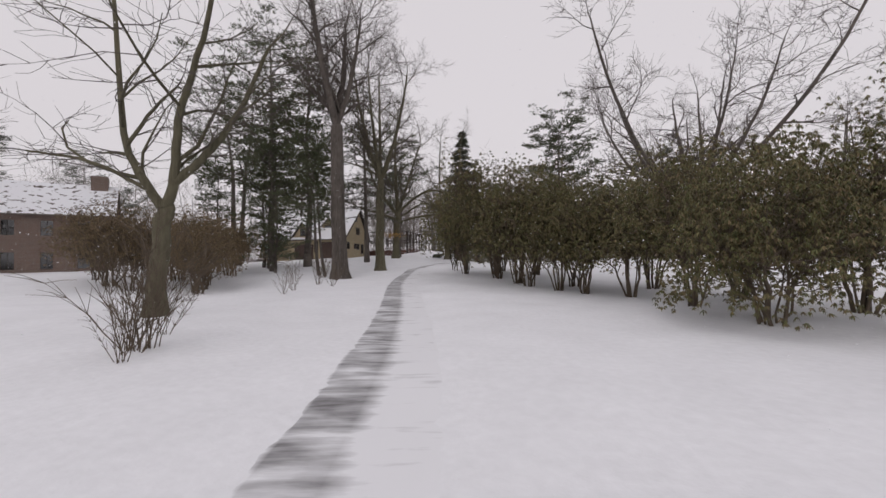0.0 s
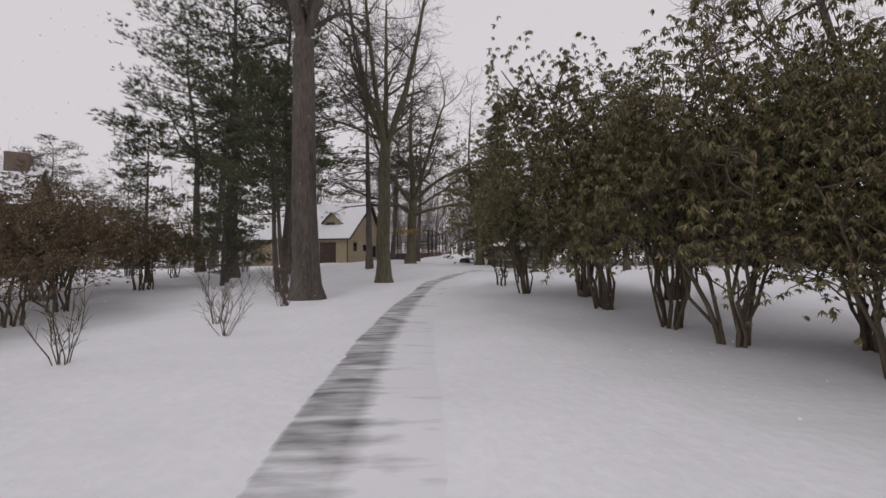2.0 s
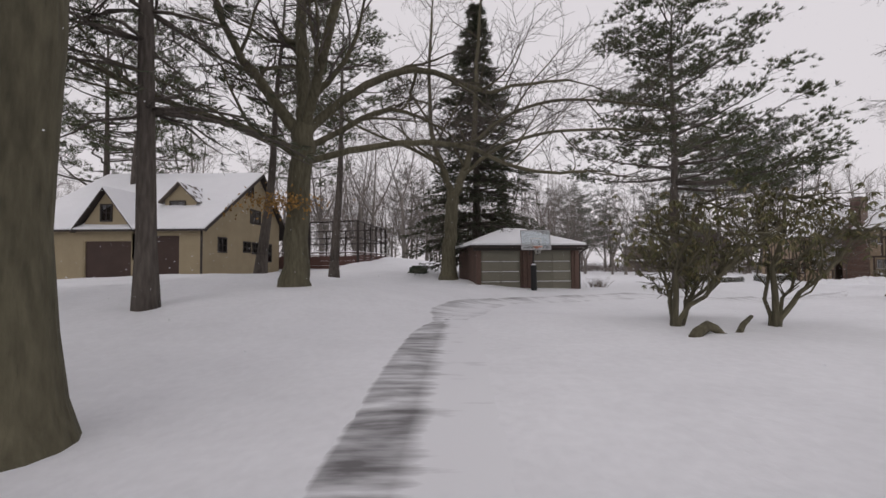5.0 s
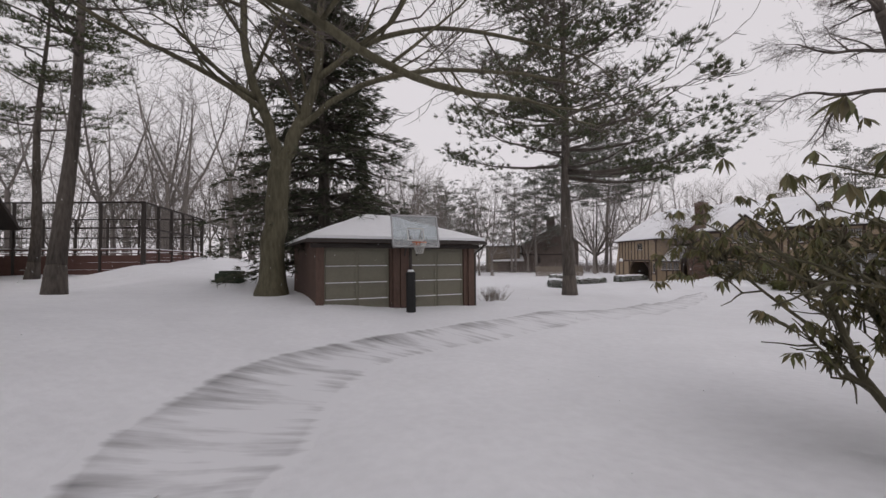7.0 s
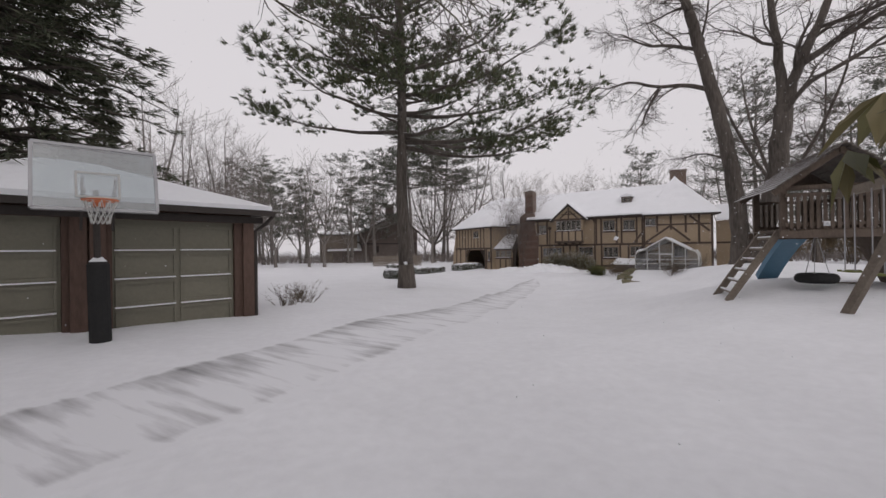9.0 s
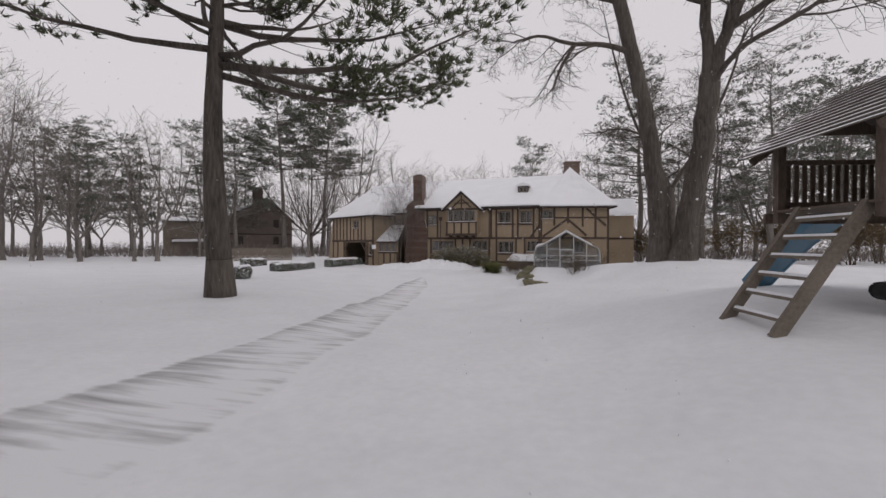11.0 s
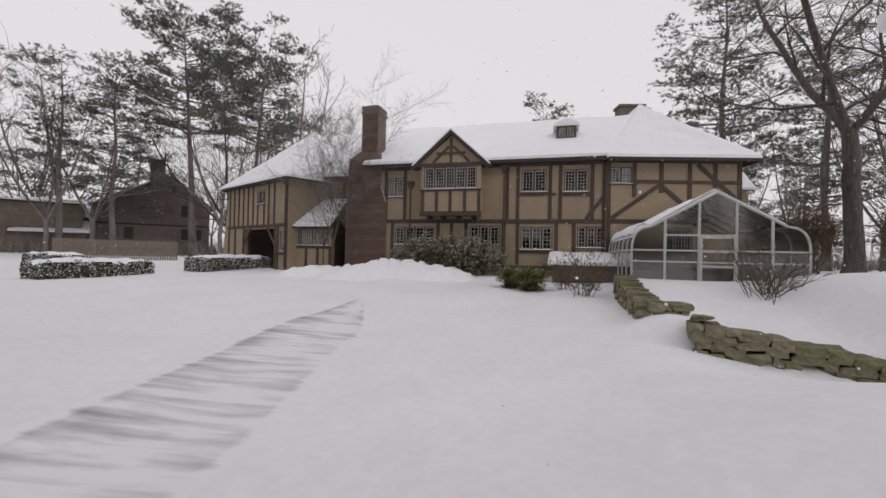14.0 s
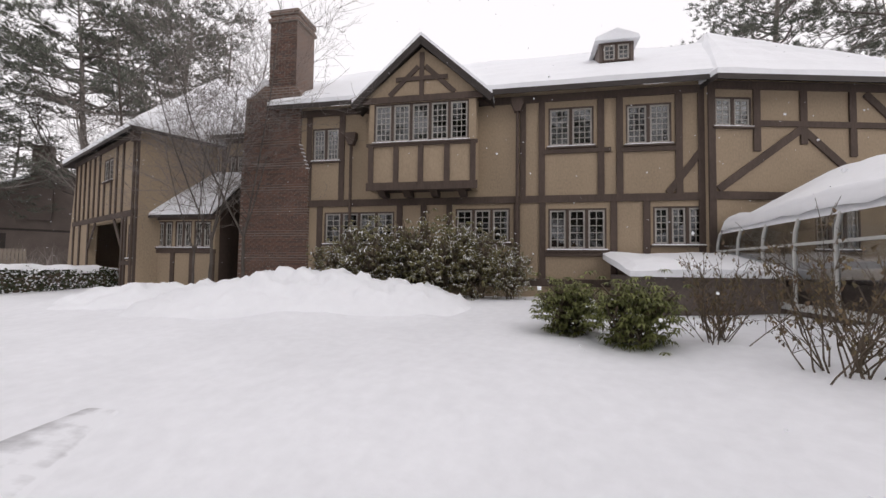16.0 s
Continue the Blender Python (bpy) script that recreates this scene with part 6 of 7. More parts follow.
def bush_meshes(seed, R, H, whorls, leaf, stems=9, lift=.28, material=None, lean=(0, 0), flat=.8, leaves=7, droop=.75, snow=0):
    """Multi-stemmed shrub: curved stems, and drooping whorls of leaves on an uneven shell."""
    r = random.Random(seed)
    wood = Shape()
    tips = []
    for i in range(stems):
        a = 2 * math.pi * (i + r.random()) / stems
        rr = R * r.uniform(.35, .85)
        b = Vector((math.cos(a) * .16 * R * r.random(), math.sin(a) * .16 * R * r.random(), -.35))
        e = Vector((math.cos(a) * rr + lean[0] * H, math.sin(a) * rr + lean[1] * H, H * r.uniform(.6, .9)))
        pts = []
        for j in range(7):
            t = j / 6
            p = b.lerp(e, t)
            p.x += r.gauss(0, .075) * R * t ** .7
            p.y += r.gauss(0, .075) * R * t ** .7
            p.z = b.z + (e.z - b.z) * (t ** .8)
            pts.append(p)
        wood.tube(pts, [.032 * (R / 2) ** .5 * (1 - .65 * j / 6) for j in range(7)], 5)
        for j in (2, 3, 4, 5):
            for _ in range(6):
                q = pts[j] + Vector((r.gauss(0, .35) * R * .6, r.gauss(0, .35) * R * .6, r.uniform(.1, .45) * H * .5))
                mid = pts[j].lerp(q, .5) + Vector((0, 0, -.05))
                wood.tube([pts[j], mid, q], [.022, .015, .007], 4)
                tips.append(q)
    nv, nf = [], []
    c = Vector((lean[0] * H, lean[1] * H, H * (lift + (1 - lift) * .42)))
    hz = H * (1 - lift) * .58
    for k in range(whorls):
        if k % 4 == 0 and tips:
            p = r.choice(tips) + Vector((r.gauss(0, .12), r.gauss(0, .12), r.gauss(0, .12)))
        else:
            a, u = r.uniform(0, 2 * math.pi), r.uniform(-.95, 1)
            s = math.sqrt(max(0, 1 - u * u))
            dirv = Vector((math.cos(a) * s, math.sin(a) * s, u))
            lump = 1 + .28 * noise.noise(dirv * 2.2 + Vector((seed, 0, 0))) + .12 * noise.noise(dirv * 5 + Vector((0, seed, 0)))
            rad = lump * (1 - .55 * r.random() ** 2.2)
            p = c + Vector((dirv.x * R * rad, dirv.y * R * rad, dirv.z * hz * rad))
            if noise.noise(p * 1.1 + Vector((seed, seed, 0))) < -.42:
                continue
        a0 = r.uniform(0, 6.28)
        for j in range(leaves):
            a = a0 + 2 * math.pi * j / leaves + r.gauss(0, .15)
            o = Vector((math.cos(a), math.sin(a), 0))
            dz = -droop * r.uniform(.5, 1.4)
            v = (o + Vector((0, 0, dz))).normalized()
            s = o.cross(Vector((0, 0, 1))).normalized()
            l, w = leaf * r.uniform(.75, 1.25), leaf * .15
            k0 = len(nv)
            m = p + v * l * .45 + Vector((0, 0, .02))
            nv.extend([tuple(p), tuple(m - s * w), tuple(p + v * l + Vector((0, 0, -.02))), tuple(m + s * w)])
            nf.append((k0, k0 + 1, k0 + 2, k0 + 3))
    me = bpy.data.meshes.new("leaves")
    me.from_pydata(nv, [], nf)
    me.materials.append(material or LEAF)
    return wood.mesh("stems", STEM, True), me


def twig_shrub_meshes(seed, R, H, stems, leaves=0, spread=.6):
    r = random.Random(seed)
    wood = Shape()
    nv, nf = [], []
    for i in range(stems):
        a = r.uniform(0, 6.28)
        d = Vector((math.cos(a) * spread * r.uniform(.2, 1), math.sin(a) * spread * r.uniform(.2, 1), 1)).normalized()
        L = H * r.uniform(.6, 1.15)
        p = Vector((r.gauss(0, .12) * R, r.gauss(0, .12) * R, -.2))
        pts = [p]
        for j in range(5):
            d = (d + Vector((r.gauss(0, .14), r.gauss(0, .14), .03))).normalized()
            pts.append(pts[-1] + d * L / 5)
        w0 = .005 + .0038 * H
        wood.tube(pts, [w0 * (1 - .8 * j / 5) for j in range(6)], 4)
        for j in range(2, 6):
            for _ in range(3):
                e = (d + Vector((r.gauss(0, .6), r.gauss(0, .6), r.gauss(.1, .3)))).normalized() * L * .28 * r.uniform(.5, 1.1)
                q = pts[j] + e
                wood.tube([pts[j], pts[j] + e * .5 + Vector((0, 0, .02)), q], [w0 * .5, w0 * .35, w0 * .2], 3)
                for _ in range(leaves):
                    b = pts[j] + e * r.uniform(.3, 1)
                    s = Vector((r.gauss(0, 1), r.gauss(0, 1), r.gauss(0, 1))).normalized() * .025
                    k = len(nv)
                    nv.extend([tuple(b - s), tuple(b + s + Vector((0, 0, -.03))), tuple(b + Vector((s.y, s.x, -.06)))])
                    nf.append((k, k + 1, k + 2))
    out = [wood.mesh("stems", STEM)]
    if leaves:
        me = bpy.data.meshes.new("leaves")
        me.from_pydata(nv, [], nf)
        me.materials.append(LEAFBROWN)
        out.append(me)
    return out


# big oak by the carriage house, with its long limb over the drive
OAKTREE = guided_tree(11, (
    ([(0, 0, -.5), (.05, 0, 1.5), (.15, .05, 3.6), (.3, .1, 6.2)], .47, .40, 0, 1),
    ([(.3, .1, 5.9), (.1, .6, 8.5), (-.3, 1.2, 13), (0, 1.8, 18)], .36, .07, 1, .2),
    ([(.3, .1, 5.6), (-1.2, .2, 7.6), (-2.8, .4, 9.6), (-4.2, .2, 14)], .28, .06, 1, .25),
    ([(.3, .1, 5.0), (-1.6, -.6, 5.9), (-3.6, -1.6, 6.3), (-6.4, -2.6, 7.6)], .2, .05, 1, .3),
    ([(.3, .0, 4.7), (3.1, .58, 5.6), (5.2, .95, 5.75), (6.8, 1.25, 5.6), (8.2, 1.5, 4.95), (9.8, 1.8, 4.65), (12.0, 2.2, 4.8)], .145, .05, 1, .35),
    ([(.3, .1, 5.3), (1.1, .5, 5.8), (3.1, 1.6, 7.4), (4.1, 2.1, 7.4), (5.5, 2.7, 6.9)], .15, .05, 1, .35),
    ([(.3, .1, 5.8), (1.5, .6, 7.3), (3.1, 1.3, 8.6), (4.7, 2.0, 9.3), (6.3, 2.7, 9.0), (7.7, 3.3, 8.6), (9.0, 3.8, 9.3), (12, 5.0, 10.0)], .2, .05, 1, .3),
    ([(.3, .1, 5.9), (1.4, -1.2, 8.2), (2.6, -2.8, 10.5), (4, -4, 14)], .24, .06, 1, .25)), bark=BARKOAK, kids=(0, 8, 7, 6, 5))
plant("oak_tree", OAKTREE, -10.7, -9.5, "big bare oak with lichen-green trunk and long low limbs")
TALL1 = bare_tree_meshes(12, 24, .52, .40, .55, (.02, .01), 9, .3, leaders=4, kids=(9, 7, 6), bark=BARKOAK)
plant("tall_tree", TALL1, -10.1, -20.5, "tall straight bare tree on the snowy verge", rz=40)
TALL2 = bare_tree_meshes(13, 26, .68, .5, .5, (.03, .02), 9, .3, leaders=4, kids=(9, 7, 6))
plant("tall_tree", TALL2, -11.3, -29.6, "thick-trunked bare tree close to the drive", rz=100)
# leaning many-stemmed tree at the start
MULTI = guided_tree(14, (
    ([(0, 0, -.5), (.05, 0, 1.0), (.15, .05, 2.2), (.3, .1, 3.5)], .30, .24, 0, 1),
    ([(.3, .1, 3.3), (-.3, .0, 4.2), (-.9, -.1, 5.2), (-1.15, -.1, 7), (-1.3, -.2, 11)], .17, .05, 1, .2),
    ([(.3, .1, 3.3), (.6, .15, 4.6), (.65, .2, 6.5), (1.3, .3, 8.5), (2.0, .4, 12)], .19, .05, 1, .2),
    ([(.5, .15, 4.2), (1.5, .5, 5.2), (2.4, .9, 6.8), (3.2, 1.2, 9)], .16, .05, 1, .2),
    ([(-.9, -.1, 5.4), (.2, -.4, 6.4), (1.2, -.6, 7.0)], .07, .03, 2, .2),
    ([(-.2, 0, 4.0), (-2.0, -.3, 5.0), (-3.6, -.8, 5.2)], .07, .03, 2, .2)), bark=BARKOAK, up=.1, kids=(0, 8, 6, 5, 4))
CLUMP = twig_shrub_meshes(55, 1.3, 2.6, 30, spread=.5)
plant("stem_clump", CLUMP, -6.3, -56.1, "clump of thin bare upright stems", "shrub", names=("branchwork",))
plant("small_tree", MULTI, -9.9, -51.4, "bare forking tree with lichen-green bark", rz=0)
# two trunks behind the play set
TWIN1 = guided_tree(15, (
    ([(0, 0, -.5), (0, .15, 3), (-.1, .55, 6), (-.2, 1.25, 10.2), (-.7, 2.5, 16)], .54, .3, 0, .7),
    ([(-.7, 2.4, 15.6), (-.9, 3.0, 18), (-1, 3.9, 23)], .28, .06, 1, .1),
    ([(-.3, 1.9, 14), (.6, 2.8, 16), (1, 4.0, 20)], .18, .05, 1, .1),
    ([(-.25, 1.3, 10.7), (-.8, 2.6, 11.4), (-1.4, 4.2, 11.5), (-1.9, 5.7, 12.3), (-2.2, 7.3, 12.2)], .17, .04, 1, .3),
    ([(-1.4, 4.1, 11.4), (-1.55, 4.8, 10.3), (-1.8, 5.1, 9.2)], .10, .05, 2, .5),
    ([(-.5, 1.9, 13.4), (-.9, 3.4, 14.2), (-1.2, 5.0, 14.6), (-1.4, 6.6, 16.0)], .14, .04, 1, .2),
    ([(-.1, .6, 6.3), (-.6, 1.8, 6.9), (-1.0, 2.8, 6.7)], .07, .03, 2, .3)), up=-.15, kids=(0, 8, 8, 7, 5))
TWIN2 = guided_tree(16, (
    ([(0, 0, -.5), (0, -.3, 2.5), (.1, -.85, 5.4), (.25, -1.15, 9.0)], .55, .45, 0, 1),
    ([(.25, -1.1, 8.6), (.3, -.95, 12), (.3, -.5, 15.5), (.2, -.3, 22)], .34, .07, 1, .3),
    ([(.25, -1.1, 8.6), (.4, -1.8, 11), (.6, -2.7, 13.4), (.9, -4, 17), (1, -5, 22)], .33, .07, 1, .25),
    ([(.45, -1.8, 11.0), (.6, -3.4, 12.0), (.8, -5.7, 13), (1, -9, 14)], .22, .05, 1, .2),
    ([(.25, -1.05, 8.2), (-1.0, -2.3, 9.6), (-2.0, -4.2, 9.8), (-2.4, -6.6, 11.2)], .16, .04, 1, .25)), up=.1, kids=(0, 8, 8, 7, 5))
plant("twin_trunk_tree", TWIN1, 30.1, -3.25, "tall bare tree, one of two trunks grown close together", group="twin trunks")
plant("twin_trunk_tree", TWIN2, 30.0, -4.15, "tall leaning bare tree, one of two trunks grown close together", group="twin trunks")
# the lone pine on the lawn
PINE = pine_meshes(21, 24, .44, 9.6, 7.2, 76, fork=8.3, top=.5, rise=.3, blades=15, L=.34, w=.055, extra=((8.6, -52, 9.6, .02), (8.3, -40, 8.0, -.10), (8.8, -20, 9.8, .02), (9.0, 8, 7.6, -.02), (10.4, -28, 9.0, .10), (9.2, 150, 7.6, .06), (10.2, 172, 7.2, .1), (11.4, -60, 8.4, .08), (9.0, -78, 7.0, .0), (12.2, 130, 6.2, .15)))
plant("pine_tree", PINE, 14.1, 9.4, "tall forked white pine with layered open crown", rz=0, names=("trunk", "needles"))
# spruce group beside the garage
SPRUCE1 = conifer_meshes(22, 22, .42, 1.2, 6.2, 44, 12, 22, 10, .42, .05, droop=.5, rise=.1, cone=True, gaps=.08, material=SPRUCE)
plant("spruce_tree", SPRUCE1, -2.4, 7.8, "dark dense spruce behind the garage", names=("trunk", "needles"))
plant("spruce_tree", SPRUCE1, 0.5, 15, "dark dense spruce behind the garage", rz=90, sc=.42, names=("trunk", "needles"))
TALL3 = guided_tree(17, (
    ([(0, 0, -.5), (.1, 0, 2.5), (.3, 0, 5.6)], .5, .42, 0, 1),
    ([(.3, 0, 5.3), (1.2, .1, 7.4), (1.8, .2, 9.5), (2.0, .3, 14), (2.4, 0, 20)], .34, .06, 1, .2),
    ([(.3, 0, 5.3), (-.2, .1, 7.4), (-1.0, .4, 9.4), (-1.3, .6, 13), (-1.0, .6, 19)], .28, .06, 1, .2),
    ([(.9, 0, 6.9), (3, -1, 8.6), (6, -2.4, 9.2), (9.4, -3.6, 9.0), (12, -4.2, 8.6)], .15, .04, 1, .25),
    ([(1.7, .1, 9.2), (4, -.8, 11), (7, -1.6, 11.6), (10.5, -2.6, 11.0), (13, -3.4, 10.2)], .15, .04, 1, .25),
    ([(-.3, .1, 7.6), (-2.4, -.6, 8.8), (-4.5, -1, 9.4), (-7, -1.6, 10.6)], .14, .04, 1, .25)), up=.1, kids=(0, 8, 7, 7, 5), bark=BARKOAK)
plant("garage_tree", TALL3, -4.8, 2.8, "thick bare tree beside the garage")
# pines of the left side
PINE2 = pine_meshes(23, 24, .40, 6.8, 7.0, 58, top=.5, blades=12)
PINE3 = pine_meshes(24, 22, .36, 9.5, 6.0, 34, blades=12, lean=(.10, .02), top=.6)
PINE4 = pine_meshes(25, 21, .36, 5.6, 5.2, 58, blades=12, top=.5, fork=6.0)
PINES = (PINE2, PINE3, PINE4)
for x, y, sc, rz, k in ((-19.8, -16, 1.05, 0, 0), (-23, -18.5, 1.1, 80, 0), (-31, -12, 1.1, 150, 1), (-36, -4, 1.1, 40, 1), (-20, 18, .9, 300, 1), (-34, 12, 1.05, 10, 1), (-42, 20, 1.2, 90, 0), (-13.1, 5.6, .95, 75, 1), (-13.3, -6.3, .68, 60, 1)):
    plant("pine_tree", PINES[k], x, y, "tall dark pine with layered boughs", rz=rz, sc=sc, names=("trunk", "needles"), group="pines")
LOWPINE = pine_meshes(28, 17, .28, 1.6, 5.2, 60, top=.35, rise=.15, L=.32, w=.05)
for x, y, sc, rz in ((-21.5, -21.5, .75, 0), (-26.5, -23, .62, 100), (-24.5, -17.5, .7, 200), (-19.5, -24.5, .45, 300)):
    plant("pine_tree", LOWPINE, x, y, "younger pine with boughs down to the snow", rz=rz, sc=sc, names=("trunk", "needles"), group="young pines")
LEANPINE = pine_meshes(29, 12, .16, 4.2, 2.6, 34, lean=(-.12, .02), top=.5, L=.26)
for x, y, sc, rz in ((-13.9, -27.4, 1.0, 0), (-13.2, -27.9, .9, 25)):
    plant("pine_tree", LEANPINE, x, y, "slim leaning pine beside the thick-trunked tree", rz=rz, sc=sc, names=("trunk", "needles"), group="slim pines")
FIR = conifer_meshes(27, 23, .30, 5.6, 5.4, 32, 6, 10, 9, .36, .04, droop=.6, rise=.12, cone=True, gaps=.35, material=SPRUCE)
plant("fir_tree", FIR, -13.6, -13.4, "tall sparse conifer with long drooping boughs", names=("trunk", "needles"))
def whitened(meshes):
    """The same pine in paler colours that hold the haze of distance."""
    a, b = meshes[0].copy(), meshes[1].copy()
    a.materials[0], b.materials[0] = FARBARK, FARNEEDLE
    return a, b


FARPINES = tuple(whitened(p) for p in PINES)
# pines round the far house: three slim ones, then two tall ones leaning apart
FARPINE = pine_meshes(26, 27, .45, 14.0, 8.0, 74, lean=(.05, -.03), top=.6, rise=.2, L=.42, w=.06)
FARPINE = whitened(FARPINE)
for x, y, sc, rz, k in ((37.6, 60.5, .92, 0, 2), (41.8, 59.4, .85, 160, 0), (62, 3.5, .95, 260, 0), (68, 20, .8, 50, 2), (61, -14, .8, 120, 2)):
    plant("pine_tree", FARPINES[k], x, y, "haze-paled pine with layered boughs beyond the house", rz=rz, sc=sc, names=("trunk", "needles"), group="far pines")
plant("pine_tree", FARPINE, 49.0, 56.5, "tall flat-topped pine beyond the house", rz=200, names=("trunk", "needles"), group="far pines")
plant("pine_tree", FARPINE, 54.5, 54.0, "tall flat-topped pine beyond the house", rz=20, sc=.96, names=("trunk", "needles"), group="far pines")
# bare trees further off, haze painted into their pale bark and twigs
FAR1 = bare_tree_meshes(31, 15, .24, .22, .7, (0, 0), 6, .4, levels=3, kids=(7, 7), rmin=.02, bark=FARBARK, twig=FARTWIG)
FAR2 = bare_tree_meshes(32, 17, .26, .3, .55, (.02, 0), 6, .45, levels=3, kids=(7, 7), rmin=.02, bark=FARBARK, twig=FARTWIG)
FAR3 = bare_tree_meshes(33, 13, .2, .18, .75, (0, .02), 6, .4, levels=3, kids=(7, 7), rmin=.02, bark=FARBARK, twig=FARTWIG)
SPREAD = bare_tree_meshes(34, 20, .42, .2, 1.15, (.02, 0), 8, .25, levels=4, kids=(7, 6, 5), rmin=.016, leaders=6)
plant("bare_tree", FAR1, 26.5, 48, "bare spreading tree on the snowy lawn", rz=0)
plant("bare_tree", SPREAD, 51.5, 53, "bare many-limbed oak by the house", rz=90, sc=.85)
plant("bare_tree", SPREAD, 19, -24, "tall spreading bare tree behind the rhododendrons", rz=70, sc=1.1)
CORNER1 = bare_tree_meshes(35, 21, .42, .34, .8, (-.09, .05), 8, .1, levels=4, kids=(7, 7, 5), leaders=3)
CORNER2 = bare_tree_meshes(36, 18, .34, .36, .75, (.08, -.02), 8, .2, levels=4, kids=(7, 7, 5), leaders=2)
plant("bare_tree", CORNER1, 50.5, -1.6, "big bare tree beyond the greenhouse", rz=0)
plant("bare_tree", CORNER2, 51.2, -3.6, "bare forking tree beyond the greenhouse", rz=0)
plant("bare_tree", FAR1, 66, -8, "bare tree beyond the house corner", rz=130, sc=1.1)
rr = random.Random(5)
for i in range(200):
    a = radians(-75 + 330 * i / 200 + rr.uniform(-2, 2))
    R = rr.uniform(62, 110)
    x, y = 6 + math.cos(a) * R, -2 + math.sin(a) * R * 1.05
    if -8 < x < 14 and y < -55 or abs(x - 46) < 14 and 0 < y < 40:
        continue
    k = rr.randrange(5)
    sc = rr.uniform(.8, 1.25)
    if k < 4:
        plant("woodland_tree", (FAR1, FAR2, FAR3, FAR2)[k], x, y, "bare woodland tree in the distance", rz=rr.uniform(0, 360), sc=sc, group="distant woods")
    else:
        plant("woodland_conifer", (FARPINES[0], FARPINES[2])[i % 2], x, y, "haze-paled conifer in the distant woods", rz=rr.uniform(0, 360), sc=sc * .7, group="distant woods", names=("trunk", "needles"))
# trees behind the court, in the same haze-paled bark and twig colours
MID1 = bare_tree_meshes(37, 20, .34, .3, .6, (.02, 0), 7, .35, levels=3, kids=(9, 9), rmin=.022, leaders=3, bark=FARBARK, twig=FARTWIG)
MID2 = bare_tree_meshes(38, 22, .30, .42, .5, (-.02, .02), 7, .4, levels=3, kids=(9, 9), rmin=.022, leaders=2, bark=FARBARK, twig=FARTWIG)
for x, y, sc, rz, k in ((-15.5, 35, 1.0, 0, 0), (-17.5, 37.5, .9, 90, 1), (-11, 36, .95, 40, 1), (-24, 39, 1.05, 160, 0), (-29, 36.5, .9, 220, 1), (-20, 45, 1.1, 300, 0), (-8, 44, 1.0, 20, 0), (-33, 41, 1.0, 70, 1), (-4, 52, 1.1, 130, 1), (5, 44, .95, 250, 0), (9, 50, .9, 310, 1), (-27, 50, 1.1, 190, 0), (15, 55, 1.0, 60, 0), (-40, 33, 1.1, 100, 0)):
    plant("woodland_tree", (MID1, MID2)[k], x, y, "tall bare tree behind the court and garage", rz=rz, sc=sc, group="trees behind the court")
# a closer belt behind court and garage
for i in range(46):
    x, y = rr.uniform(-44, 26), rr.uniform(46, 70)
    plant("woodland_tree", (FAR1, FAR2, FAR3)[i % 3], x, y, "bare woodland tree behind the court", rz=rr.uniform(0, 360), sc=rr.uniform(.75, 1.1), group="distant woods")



def undergrowth():
    """The brown tangle under the distant woods: thousands of thin upright stems."""
    r = random.Random(9)
    nv, nf = [], []
    for _ in range(60000):
        a = r.uniform(radians(-75), radians(255))
        R = r.uniform(66, 118)
        x, y = 6 + math.cos(a) * R, -2 + math.sin(a) * R * 1.05
        if -8 < x < 14 and y < -55 or abs(x - 46) < 16 and -2 < y < 42 or abs(x + 46) < 10 and -34 < y < -12:
            continue
        h = r.uniform(.5, 2.8) * (1 + .6 * noise.noise((x * .06, y * .06, 0)))
        w = r.uniform(.02, .055)
        g = -.9
        dx, dy = r.gauss(0, .45) * h, r.gauss(0, .45) * h
        c, s = math.cos(a + 1.57) * w, math.sin(a + 1.57) * w
        k = len(nv)
        nv.extend([(x - c, y - s, g), (x + c, y + s, g), (x + dx, y + dy, g + h)])
        nf.append((k, k + 1, k + 2))
    me = bpy.data.meshes.new("undergrowth")
    me.from_pydata(nv, [], nf)
    # brown lightened: the haze of distance is mixed into this colour
    me.materials.append(mat("hazed_brown_brush", (0.20, 0.175, 0.16), 0.95, 0.3, .1, 2, 0.0, isl=0.5))
    return tagged(new("undergrowth", me), "brown leafless brush under the distant woods", "undergrowth", kind="stuff")


undergrowth()

